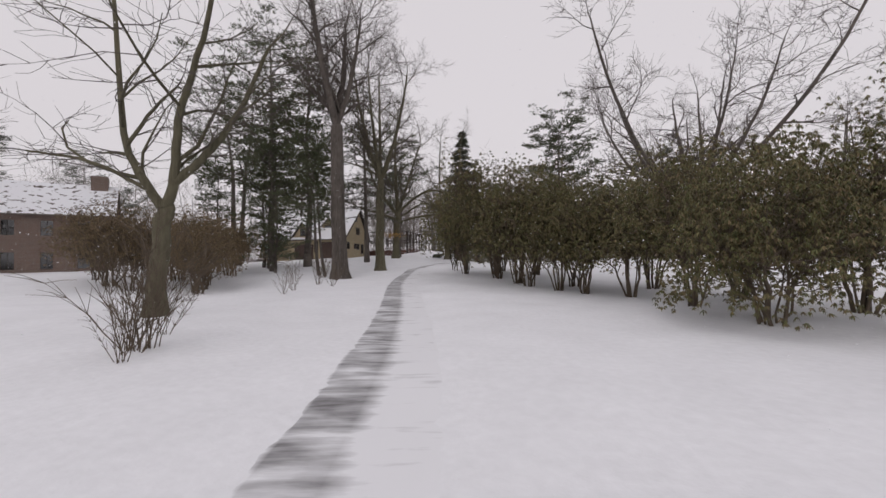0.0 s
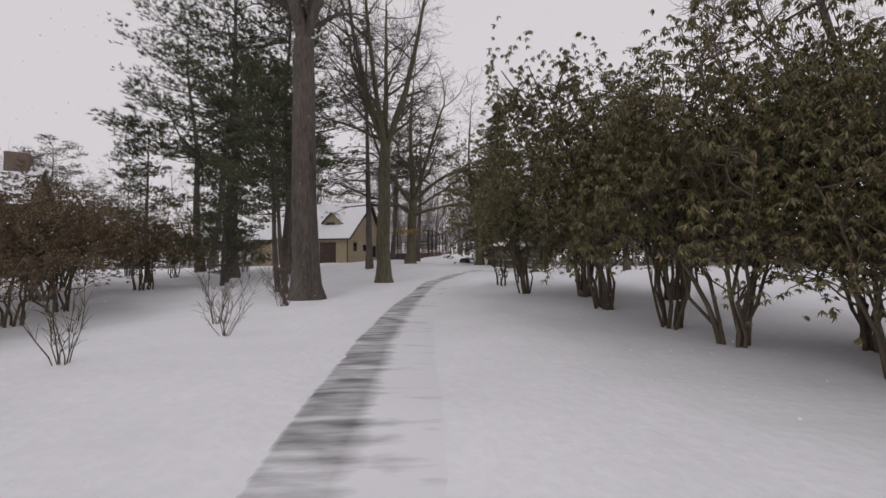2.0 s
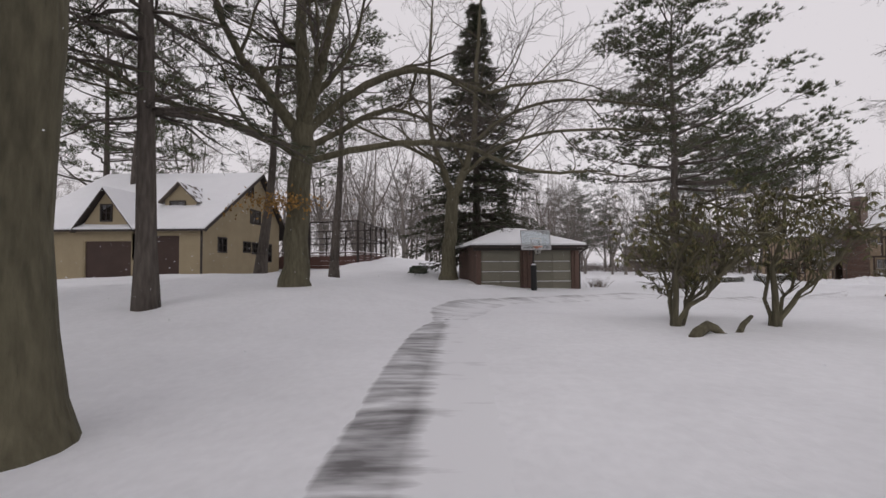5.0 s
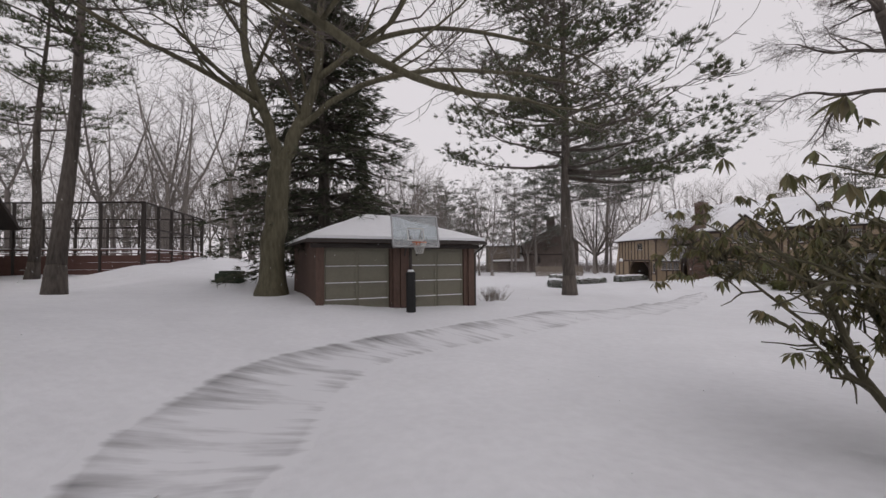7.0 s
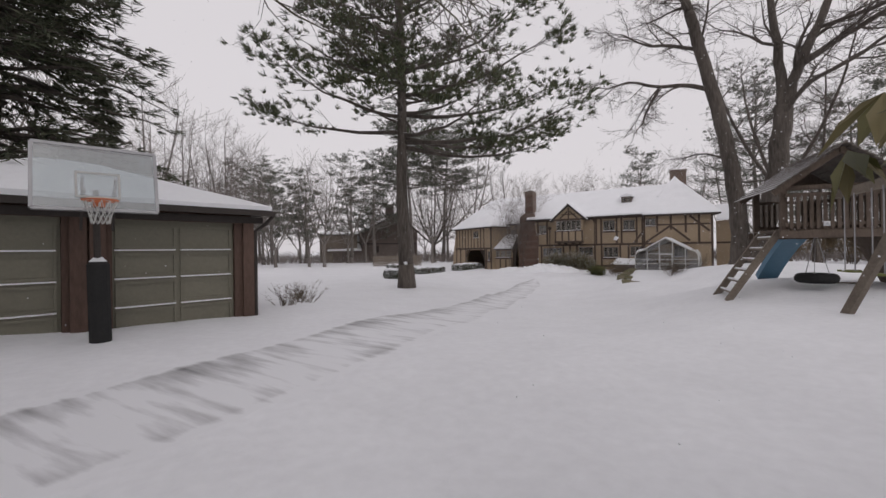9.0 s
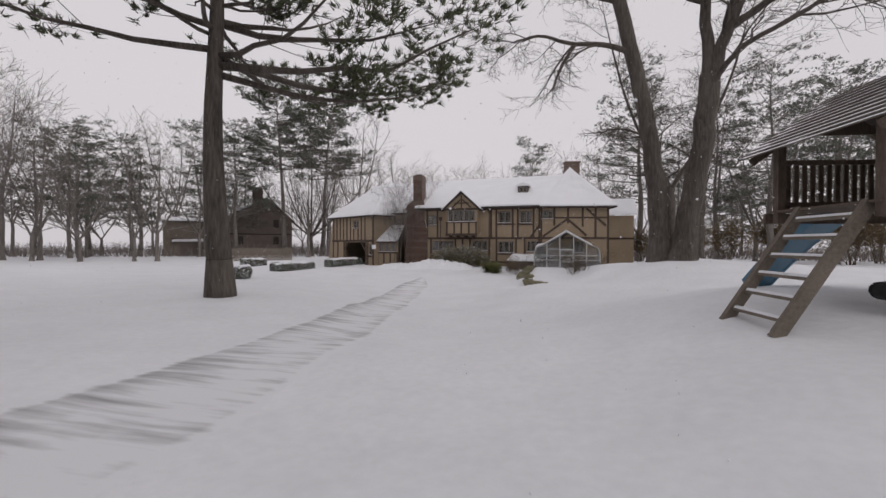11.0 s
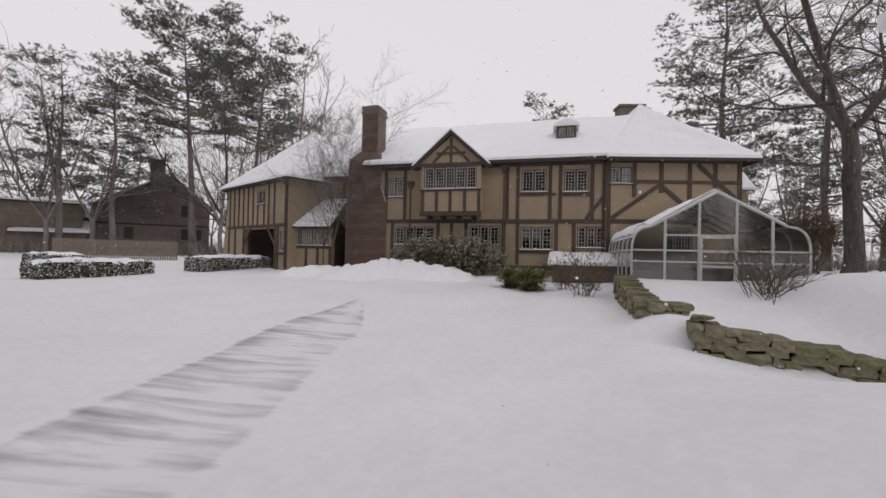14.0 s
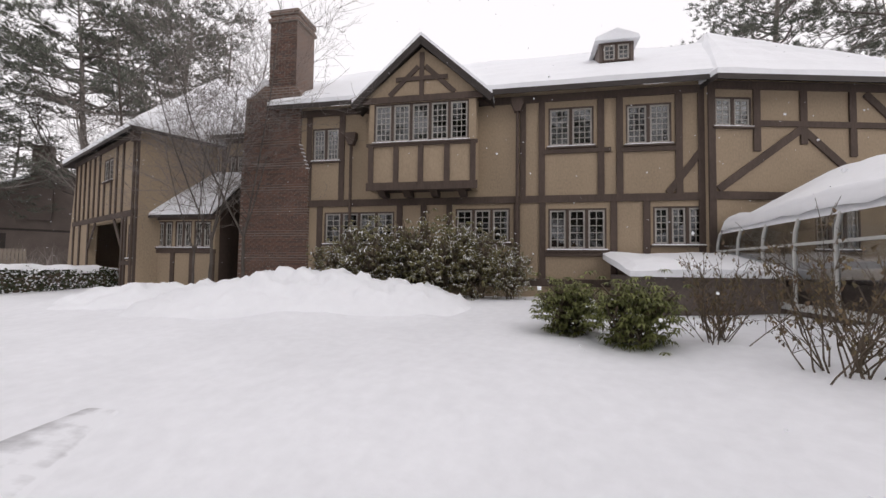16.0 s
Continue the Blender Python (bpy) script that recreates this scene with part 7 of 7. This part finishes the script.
# rhododendrons
def rhododendron_meshes(seed, R, H, low, stems, whorls, leaf, lean=(0, 0), foot=.3, leaves=7, droop=1.6, thick=.05, material=None, bark=None, fill=.5):
    """Old shrub: crooked stems that fan out of one foot, a tangle of branches, and drooping leaf whorls on a lumpy dome that is flat below."""
    r = random.Random(seed)
    wood = Shape()
    tips = []

    def dome(a, q, k=1.0):
        u = Vector((math.cos(a) * q * 1.6, math.sin(a) * q * 1.6, seed * 1.7))
        lump = 1 + .22 * noise.noise(u * 1.2) + .14 * noise.noise(u * 2.9)
        z = low + (H - low) * math.sqrt(max(0, 1 - q ** 2.4)) * lump * k
        return Vector((math.cos(a) * q * R * lump + lean[0] * (z / H), math.sin(a) * q * R * lump + lean[1] * (z / H), z))

    def crooked(p, e, n, wig, sag=0.0):
        pts = [p]
        L = (e - p).length
        for j in range(1, n + 1):
            t = j / n
            g = wig * L * math.sin(math.pi * min(1, t + .1))
            pts.append(p.lerp(e, t) + Vector((r.gauss(0, g), r.gauss(0, g), r.gauss(0, g * .6) - sag * L * math.sin(math.pi * t))))
        return pts
    for i in range(stems):
        a = 2 * math.pi * (i + r.random()) / stems
        p = Vector((math.cos(a) * foot * r.uniform(.3, 1), math.sin(a) * foot * r.uniform(.3, 1), -.3))
        e = dome(a + r.gauss(0, .3), r.uniform(.15, .9), r.uniform(.55, .85))
        pts = [Vector((p.x + (c.x - p.x) * (.25 + .75 * j / 7), p.y + (c.y - p.y) * (.25 + .75 * j / 7), c.z)) if 0 < j < 7 else c for j, c in enumerate(crooked(p, e, 7, .045, .0))]
        w = thick * r.uniform(.65, 1.2)
        wood.tube(pts, [w * (1 - .7 * j / 7) for j in range(8)], 6)
        for _ in range(9):
            k = r.randint(2, 6)
            b = pts[k].lerp(pts[k + 1], r.random())
            a2 = math.atan2(b.y - lean[1] * b.z / H, b.x - lean[0] * b.z / H) + r.gauss(0, .8)
            e2 = b.lerp(dome(a2, r.uniform(.3, 1), r.uniform(.6, 1)), r.uniform(.5, .95))
            if (e2 - b).length > .62 * R:
                e2 = b.lerp(e2, .62 * R / (e2 - b).length)
            q = crooked(b, e2, 5, .08)
            wood.tube(q, [w * .42 * (1 - .72 * j / 5) for j in range(6)], 4)
            for _ in range(7):
                k2 = r.randint(1, 4)
                c = q[k2].lerp(q[k2 + 1], r.random())
                e3 = c + Vector((r.gauss(0, .2) * R * .6, r.gauss(0, .2) * R * .6, r.gauss(.10, .14) * R * .6)) + (e2 - b) * .15
                wood.tube(crooked(c, e3, 3, .08), [.014, .011, .008, .006], 3)
                tips.append(e3)
    nv, nf = [], []
    for k in range(whorls):
        if r.random() > fill and tips:
            p = r.choice(tips) + Vector((r.gauss(0, .07), r.gauss(0, .07), r.gauss(0, .07)))
        else:
            a, q = r.uniform(0, 2 * math.pi), r.random() ** .42
            p = dome(a, q)
            p.z = low + (p.z - low) * (1 - .75 * r.random() ** 2)
            if noise.noise(p * .9 + Vector((seed, seed, 0))) < -.24:
                continue
        a0 = r.uniform(0, 6.28)
        tilt = Vector((r.gauss(0, .25), r.gauss(0, .25), 1)).normalized()
        for j in range(leaves):
            a = a0 + 2 * math.pi * j / leaves + r.gauss(0, .2)
            o = Vector((math.cos(a), math.sin(a), 0))
            o = (o - tilt * o.dot(tilt)).normalized()
            v = (o - tilt * (droop * r.uniform(.35, 1.5))).normalized()
            s = o.cross(tilt).normalized()
            up = s.cross(v)
            l, w = leaf * r.uniform(.7, 1.25), leaf * r.uniform(.11, .17)
            k0 = len(nv)
            m = p + v * l * .5
            nv.extend([tuple(p), tuple(m - s * w + up * w * .5), tuple(p + v * l), tuple(m + s * w + up * w * .5)])
            nf.extend([(k0, k0 + 1, k0 + 2), (k0, k0 + 2, k0 + 3)])
    me = bpy.data.meshes.new("leaves")
    me.from_pydata(nv, [], nf)
    me.materials.append(material or LEAF)
    return wood.mesh("stems", bark or STEM, True), me


RH1 = rhododendron_meshes(41, 2.9, 6.1, 1.0, 9, 3900, .125, fill=.38, foot=.22)
RH2 = rhododendron_meshes(42, 2.7, 5.8, 0.95, 8, 3700, .125, fill=.38, foot=.2)
RH4 = rhododendron_meshes(50, 2.5, 6.2, 1.2, 9, 3600, .125, lean=(-1.7, -.4), fill=.38, foot=.22)
RH3 = rhododendron_meshes(48, 2.6, 4.7, .2, 10, 5000, .13, fill=.7)
for x, y, sc, rz, k in ((7.1, -44.6, 1.0, 0, 1), (5.6, -42.7, .95, 200, 0), (4.6, -41.2, .9, 70, 1), (3.28, -38.9, 1.22, 290, 0), (2.8, -36.6, 1.3, 150, 1), (1.7, -34.0, 1.36, 10, 3), (1.6, -31.1, 1.42, 300, 1), (-.75, -29.4, 1.1, 0, 3), (5.8, -39.2, 1.12, 110, 0), (7.8, -48.6, 1.0, 10, 0), (7.5, -53.0, .95, 190, 2), (4.6, -31.5, 1.25, 130, 1), (9.4, -41, 1.25, 250, 1), (10.6, -46.4, 1.05, 60, 0), (11.2, -51, 1.05, 170, 1), (2.4, -27.2, .85, 80, 1), (12.5, -57, 1.0, 320, 2)):
    plant("rhododendron", (RH1, RH2, RH3, RH4)[k], x, y, "large rhododendron with drooping olive-brown leaves over bare stems", "shrub", rz, sc, "rhododendrons by the drive", ("branchwork", "foliage"))
STUB = rhododendron_meshes(49, .8, 1.9, .8, 3, 40, .13, thick=.06, bark=BARKOAK)
for x, y, rz in ((-1.85, -26.0, 0), (-.9, -25.1, 120)):
    plant("rhododendron", STUB, x, y, "stunted rhododendron with a few leaves on mossy stems", "shrub", rz, 1.0, "rhododendrons by the bend", ("branchwork", "foliage"))
BEND1 = rhododendron_meshes(43, 2.5, 3.5, 1.5, 4, 230, .17, lean=(1.1, .3), foot=.1, thick=.07, bark=BARKOAK, fill=.2, material=OLIVE)
BEND2 = rhododendron_meshes(47, 1.4, 2.75, 1.35, 5, 330, .15, lean=(.7, 2.2), foot=.2, thick=.05, bark=BARKOAK, fill=.2, material=OLIVE)
for x, y, me, rz, sc in ((.5, -15.1, BEND1, 0, 1.0), (1.4, -13.8, BEND2, 0, 1.0), (3.2, -14.7, BEND1, 30, 1.1)):
    plant("rhododendron", me, x, y, "old rhododendron on crooked mossy stems, leaves only at the tips", "shrub", rz, sc, "rhododendrons by the bend", ("branchwork", "foliage"))
HOOK = thing("fallen_stem", pose(.6, -16.3, gz(.6, -16.3), 0, 0, 20), "mossy stem arching out of the snow", "stem")
part("stem", Shape().tube([(-.5, 0, -.1), (-.3, .02, .08), (0, .03, .2), (.22, .02, .12), (.3, -.08, -.02), (.5, -.12, -.06), (.75, -.1, .0), (1.1, .05, .16), (1.6, .2, .3)], [.12, .12, .11, .09, .08, .08, .07, .06, .04], 8), BARKOAK, HOOK, smooth=True)
SNAKE = thing("bent_stem", pose(-10.3, -33.3, gz(-10.3, -33.3)), "dead bent stem standing crooked in the snow", "stump")
part("stem", Shape().tube([(0, 0, -.3), (0, 0, .05), (-.07, -.06, .3), (-.15, -.16, .55), (-.06, -.07, .8), (.02, 0, 1.05), (-.02, -.05, 1.3), (-.14, -.14, 1.45), (-.26, -.22, 1.5)], [.085, .075, .07, .066, .062, .058, .055, .06, .045], 8), BARK, SNAKE, smooth=True)
BR1 = rhododendron_meshes(44, 3.0, 5.6, 1.3, 10, 2600, .14, foot=.5, material=LEAFBROWN, leaves=6, droop=1.2)
for i, (x, y, sc, rz) in enumerate(((-16.5, -40.1, .82, 0), (-18.6, -37.0, .95, 90), (-20.6, -33.6, 1.0, 180), (-22.5, -38, 1.0, 30), (-24.5, -31.2, 1.1, 250), (-26, -36, 1.1, 300), (-29, -27, 1.1, 140), (-22.6, -27.3, 1.0, 40), (-31, -32, 1.15, 75), (-33.4, -17.5, .8, 10), (-30, -13.5, .8, 220), (-25.5, -13.4, .7, 120), (-36.5, -22, .9, 330), (-27.8, -19, .7, 200), (-14.0, -43.6, .6, 15))):
    plant("shrub", BR1, x, y, "tall brownish evergreen shrub on bare stems", "shrub", rz, sc, "brown shrubs across the lawn", ("branchwork", "foliage"))
SAP = twig_shrub_meshes(51, .5, 1.9, 9)
for i, (x, y, sc, rz) in enumerate(((-9.4, -42.6, 1.0, 0), (-8.3, -39.8, .8, 70), (-9.9, -37.9, 1.1, 140), (-10.3, -33.6, 1.2, 210), (-13.0, -29.0, 1.4, 280), (-9.0, -44.5, .7, 40), (-7.0, -54.6, .9, 100), (-5.9, -57, .8, 30))):
    plant("sapling", SAP, x, y, "bare thin-stemmed sapling in the snow", "shrub", rz, sc, "saplings", ("branchwork",))
LOWTW = twig_shrub_meshes(52, .8, .75, 26, spread=1.0)
for x, y, sc, rz in ((4.5, 1.9, 1.0, 0), (5.3, 2.6, 1.1, 90), (6.0, 4.8, .9, 180)):
    plant("twig_shrub", LOWTW, x, y, "low reddish-brown twiggy shrub by the garage", "shrub", rz, sc, "twiggy shrubs", ("branchwork",))


# hedges and planting before the house
def hedge_mesh(seed, L, D, H, n, ring=False):
    r = random.Random(seed)
    nv, nf = [], []
    for _ in range(n):
        if ring:
            a, t = r.uniform(0, 6.28), r.uniform(0, 6.28)
            q = .34 * (.7 + .3 * r.random())
            p = Vector(((L + q * math.cos(t)) * math.cos(a), (L + q * math.cos(t)) * math.sin(a), .35 + .4 * math.sin(t) * H))
        else:
            p = Vector((r.uniform(-L / 2, L / 2), r.uniform(-D / 2, D / 2), r.uniform(-.1, H)))
            k = r.randrange(3)
            if k == 0:
                p.z = H + r.gauss(0, .03)
            elif k == 1:
                p.y = (-1 if r.random() < .5 else 1) * D / 2 + r.gauss(0, .03)
            else:
                p.x = (-1 if r.random() < .5 else 1) * L / 2 + r.gauss(0, .03)
            bulge = .2 * noise.noise(p * 1.5)
            p += Vector((0, 0, bulge))
        s = Vector((r.gauss(0, 1), r.gauss(0, 1), r.gauss(0, 1))).normalized() * .045
        t2 = s.cross(Vector((r.gauss(0, 1), r.gauss(0, 1), r.gauss(0, 1)))).normalized() * .03
        k = len(nv)
        nv.extend([tuple(p - s), tuple(p + t2), tuple(p + s), tuple(p - t2)])
        nf.append((k, k + 1, k + 2, k + 3))
    me = bpy.data.meshes.new("leaves")
    me.from_pydata(nv, [], nf)
    me.materials.append(HEDGE)
    return me


def snow_pad(seed, L, D, H, ring=False):
    s = Shape()
    n, m = (28, 6)
    top = []
    for i in range(n + 1):
        for j in range(m + 1):
            if ring:
                a = 2 * math.pi * i / n
                q = -.28 + .56 * j / m
                x, y = (L + q) * math.cos(a), (L + q) * math.sin(a)
                e = 1 - abs(2 * j / m - 1) ** 3
            else:
                x, y = -L / 2 + L * i / n, -D / 2 + D * j / m
                e = (1 - abs(2 * i / n - 1) ** 8) * (1 - abs(2 * j / m - 1) ** 4)
            h = noise.noise((x * 2.1 + seed, y * 2.1, 0))
            top.append((x, y, H + .05 + (.12 + .12 * h) * e - (.12 if h < -.22 else 0)))
    W = m + 1
    s.add(top, [(i * W + j, (i + 1) * W + j, (i + 1) * W + j + 1, i * W + j + 1) for i in range(n) for j in range(m)])
    return s.mesh("snow_cap", ROOFSNOW, True)


def hedge(a, b, D, H, seed, label):
    x, y = (a[0] + b[0]) / 2, (a[1] + b[1]) / 2
    L = math.hypot(b[0] - a[0], b[1] - a[1])
    t = thing("hedge", pose(x, y, gz(x, y), 0, 0, math.degrees(math.atan2(b[1] - a[1], b[0] - a[0]))), label, "hedge", "clipped hedges")
    part("core", Shape().box(-L / 2 + .08, L / 2 - .08, -D / 2 + .08, D / 2 - .08, -.2, H - .06), STEM, t)
    part("foliage", hedge_mesh(seed, L, D, H, int(2600 * L)), None, t)
    part("snow_cap", snow_pad(seed, L, D, H), None, t)
    return t


hedge((33.9, 27.0), (38.6, 27.9), 1.3, .62, 61, "long clipped hedge capped with snow by the drive")
hedge((27.6, 26.6), (31.8, 27.3), 1.3, .6, 62, "clipped hedge capped with snow on the lawn")
hedge((29.5, 35.0), (31.8, 35.3), 1.2, .65, 63, "short clipped hedge capped with snow further back")
RING = thing("hedge_ring", pose(21.0, 20.9, gz(21, 20.9), 0, 0, 0), "round hollow clipped shrub rimmed with snow", "hedge", "clipped hedges")
part("foliage", hedge_mesh(64, .72, 0, 1.0, 9000, True), None, RING)
part("snow_cap", snow_pad(64, .72, 0, .72, True), None, RING)

HM = HOUSE_M


def by_house(u, n):
    p = HM @ Vector((u, -n, 0))
    return p.x, p.y


FB = bush_meshes(45, 1.05, 2.1, 560, .12, 10, .1, SHRUBSNOW)
for i, (u, n, sc) in enumerate(((-6.2, 1.0, .75), (-5.2, 1.3, 1.0), (-4.2, 1.0, .85), (-3.3, 1.4, 1.05), (-2.3, 1.1, .9), (-1.5, 1.2, .6))):
    x, y = by_house(u, n)
    plant("foundation_shrub", FB, x, y, "evergreen shrub against the house, dusted with snow", "shrub", i * 67, sc, "shrubs against the house", ("branchwork", "foliage"))
RB = bush_meshes(46, .55, .85, 520, .10, 7, .05, LEAFGREEN, droop=.2)
for x, y, sc in ((37.5, 10.9, 1.0), (36.9, 9.9, 1.05)):
    plant("round_shrub", RB, x, y, "small round yellow-green shrub in the snow", "shrub", x * 40, sc, "round shrubs", ("branchwork", "foliage"))
TW = twig_shrub_meshes(53, .9, 1.5, 26, 3, .9)
plant("twiggy_shrub", TW, 36.3, 7.9, "twiggy shrub holding dead brown leaves", "shrub", 0, 1.0, "", ("branchwork", "foliage"))
plant("twiggy_shrub", TW, 37.4, 8.9, "twiggy shrub holding dead brown leaves", "shrub", 80, .8, "", ("branchwork", "foliage"))
for i, (x, y, sc) in enumerate(((38.6, 4.6, 1.0), (36.6, 3.0, 1.5), (39.6, 3.4, .9), (37.3, 17.4, .6), (38.9, 25.6, .6))):
    plant("twig_shrub", LOWTW, x, y, "low bare twiggy shrub before the house", "shrub", i * 50, sc, "twiggy shrubs", ("branchwork",))
SLIM = bare_tree_meshes(54, 7.2, .05, .25, .55, (.02, 0), 8, .4, levels=4, kids=(7, 6, 4), rmin=.005, twig=FARTWIG)
for i, (u, n, sc) in enumerate(((-10.2, 1.2, 1.0), (-9.2, 1.0, 1.1), (-10.9, 1.0, .8))):
    x, y = by_house(u, n)
    plant("slender_tree", SLIM, x, y, "slender bare tree in front of the brick chimney", rz=i * 110, sc=sc, group="slender trees")


ARCH = twig_shrub_meshes(57, 1.3, 1.7, 34, spread=1.5)
for x, y, sc, rz in ((36.2, 3.2, 1.0, 0), (38.4, 4.4, .75, 110), (39.5, 2.2, .8, 200)):
    plant("twig_shrub", ARCH, x, y, "wide arching bare shrub before the greenhouse", "shrub", rz, sc, "twiggy shrubs", ("branchwork",))
for x, y, sc, rz in ((53.5, -.5, .75, 0), (57, 2.5, .8, 80), (56, -5.5, .85, 160), (61, -9.5, .9, 240), (60, -15, .9, 30), (64, -2, .9, 300), (66, -18, 1.0, 200), (70, -10, 1.0, 90)):
    plant("shrub", BR1, x, y, "brown evergreen shrub beyond the house corner", "shrub", rz, sc, "shrubs beyond the house", ("branchwork", "foliage"))
for x, y, sc, rz, k in ((58.5, -9, .8, 40, 0), (70, -4, .95, 200, 2), (73, -16, .9, 300, 0), (66, -24, .85, 100, 2), (31, 66, .8, 0, 2), (26, 70, .75, 120, 0), (22, 62, .7, 220, 2)):
    plant("pine_tree", FARPINES[k], x, y, "haze-paled pine with layered boughs beyond the house", rz=rz, sc=sc, names=("trunk", "needles"), group="far pines")


# golden leaves still hanging on the oak
def hanging_leaves():
    r = random.Random(71)
    nv, nf = [], []
    for _ in range(420):
        t = r.random()
        p = Vector((-.3 + r.gauss(0, .75), -.95 + r.gauss(0, .3), 3.05 + r.gauss(0, .22)))
        s = Vector((r.gauss(0, 1), r.gauss(0, 1), r.gauss(0, 1))).normalized() * .055
        q = s.cross(Vector((0, 0, 1))) * .7 + Vector((0, 0, -.04))
        k = len(nv)
        nv.extend([tuple(p - s), tuple(p + q), tuple(p + s), tuple(p - q)])
        nf.append((k, k + 1, k + 2, k + 3))
    for i in range(14):
        a = Vector((.1, -.42, 3.2))
        e = Vector((-.3 + r.gauss(0, .8), -.95 + r.gauss(0, .25), 3.05 + r.gauss(0, .2)))
        for w in (Vector((0, 0, .012)), Vector((.012, .012, 0))):
            k = len(nv)
            nv.extend([tuple(a - w), tuple(a + w), tuple(e + w * .4), tuple(e - w * .4)])
            nf.append((k, k + 1, k + 2, k + 3))
    me = bpy.data.meshes.new("withered_leaves")
    me.from_pydata(nv, [], nf)
    me.materials.append(LEAFGOLD)
    o = new("withered_leaves", me)
    o.location = (-10.7, -9.5, gz(-10.7, -9.5))
    return tagged(o, "withered golden leaves hanging on a low oak branch", "leaves", kind="stuff")


hanging_leaves()


# ---- snow in the air ----
def falling_snow():
    """Single flakes drifting over lawn and drive."""
    r = random.Random(91)
    seg = np.r_[0, np.cumsum(np.hypot(*np.diff(LINE, axis=0).T))]
    g = np.random.default_rng(91)
    q = g.uniform(0, seg[-1] + 12, 20000)
    x = np.interp(q, seg, LINE[:, 0]) + g.uniform(-17, 17, len(q))
    y = np.interp(q, seg, LINE[:, 1]) + g.uniform(-17, 17, len(q))
    keep = off_line(x, y) > 3.2
    x, y = x[keep], y[keep]
    z = ground(x, y) + g.uniform(.1, 9.0, len(x))
    nv, nf = [], []
    for p in np.stack([x, y, z], -1).tolist():
        p = Vector(p)
        a, w = Vector((r.gauss(0, 1), r.gauss(0, 1), r.gauss(0, 1))).normalized(), r.uniform(.006, .015)
        b = a.orthogonal().normalized()
        c = a.cross(b)
        k = len(nv)
        nv.extend([tuple(p + e * w) for e in (a, -a, b, -b, c, -c)])
        nf.extend([(k + i, k + j, k + m) for i, j, m in ((0, 2, 4), (2, 1, 4), (1, 3, 4), (3, 0, 4), (2, 0, 5), (1, 2, 5), (3, 1, 5), (0, 3, 5))])
    me = bpy.data.meshes.new("falling_snow")
    me.from_pydata(nv, [], nf)
    me.materials.append(ROOFSNOW)
    return tagged(new("falling_snow", me), "white snowflakes falling through the air", "snowfall", kind="stuff")


falling_snow()


# ---- brick courses of the great chimney ----
def chimney_bricks():
    house = bpy.data.objects["house"]
    stack = [o for o in house.children if o.name.startswith("chimney") and "stepped" in o.get("label", "")][0]
    one = Shape().box(-.1025, .1025, -.012, .003, -.029, .029).mesh("brick", BRICKPIECE)
    joined = Shape()
    count, z, row = 0, -.55, 0
    while z < 8.1:
        if z < 5.26:
            a = np.interp(z, (-1.6, 3.0, 5.3), (-10.1, -10.05, -9.95))
            b = np.interp(z, (-1.6, 2.8, 3.7, 5.3), (-7.72, -7.72, -8.05, -8.05))
            y = -.122
        elif z < 5.72:
            z, row = z + .076, row + 1
            continue
        else:
            a, b, y = -9.38, -8.42, .198
        x = a + (.1125 if row % 2 else 0)
        while x < b - .06:
            w = min(.205, b - x - .004)
            if w > .19 and count < 300 and .2 < z < 3.2:
                o = part("brick", one, None, stack)
                o.location = (x + .1025, y, z)
                count += 1
            elif not (7.88 < z < 8.04):
                joined.box(x, x + w, y - .012, y + .003, z - .029, z + .029)
            x += .225
        z, row = z + .076, row + 1
    part("brickwork", joined, BRICKJOINED, stack, "upper brick courses")


chimney_bricks()
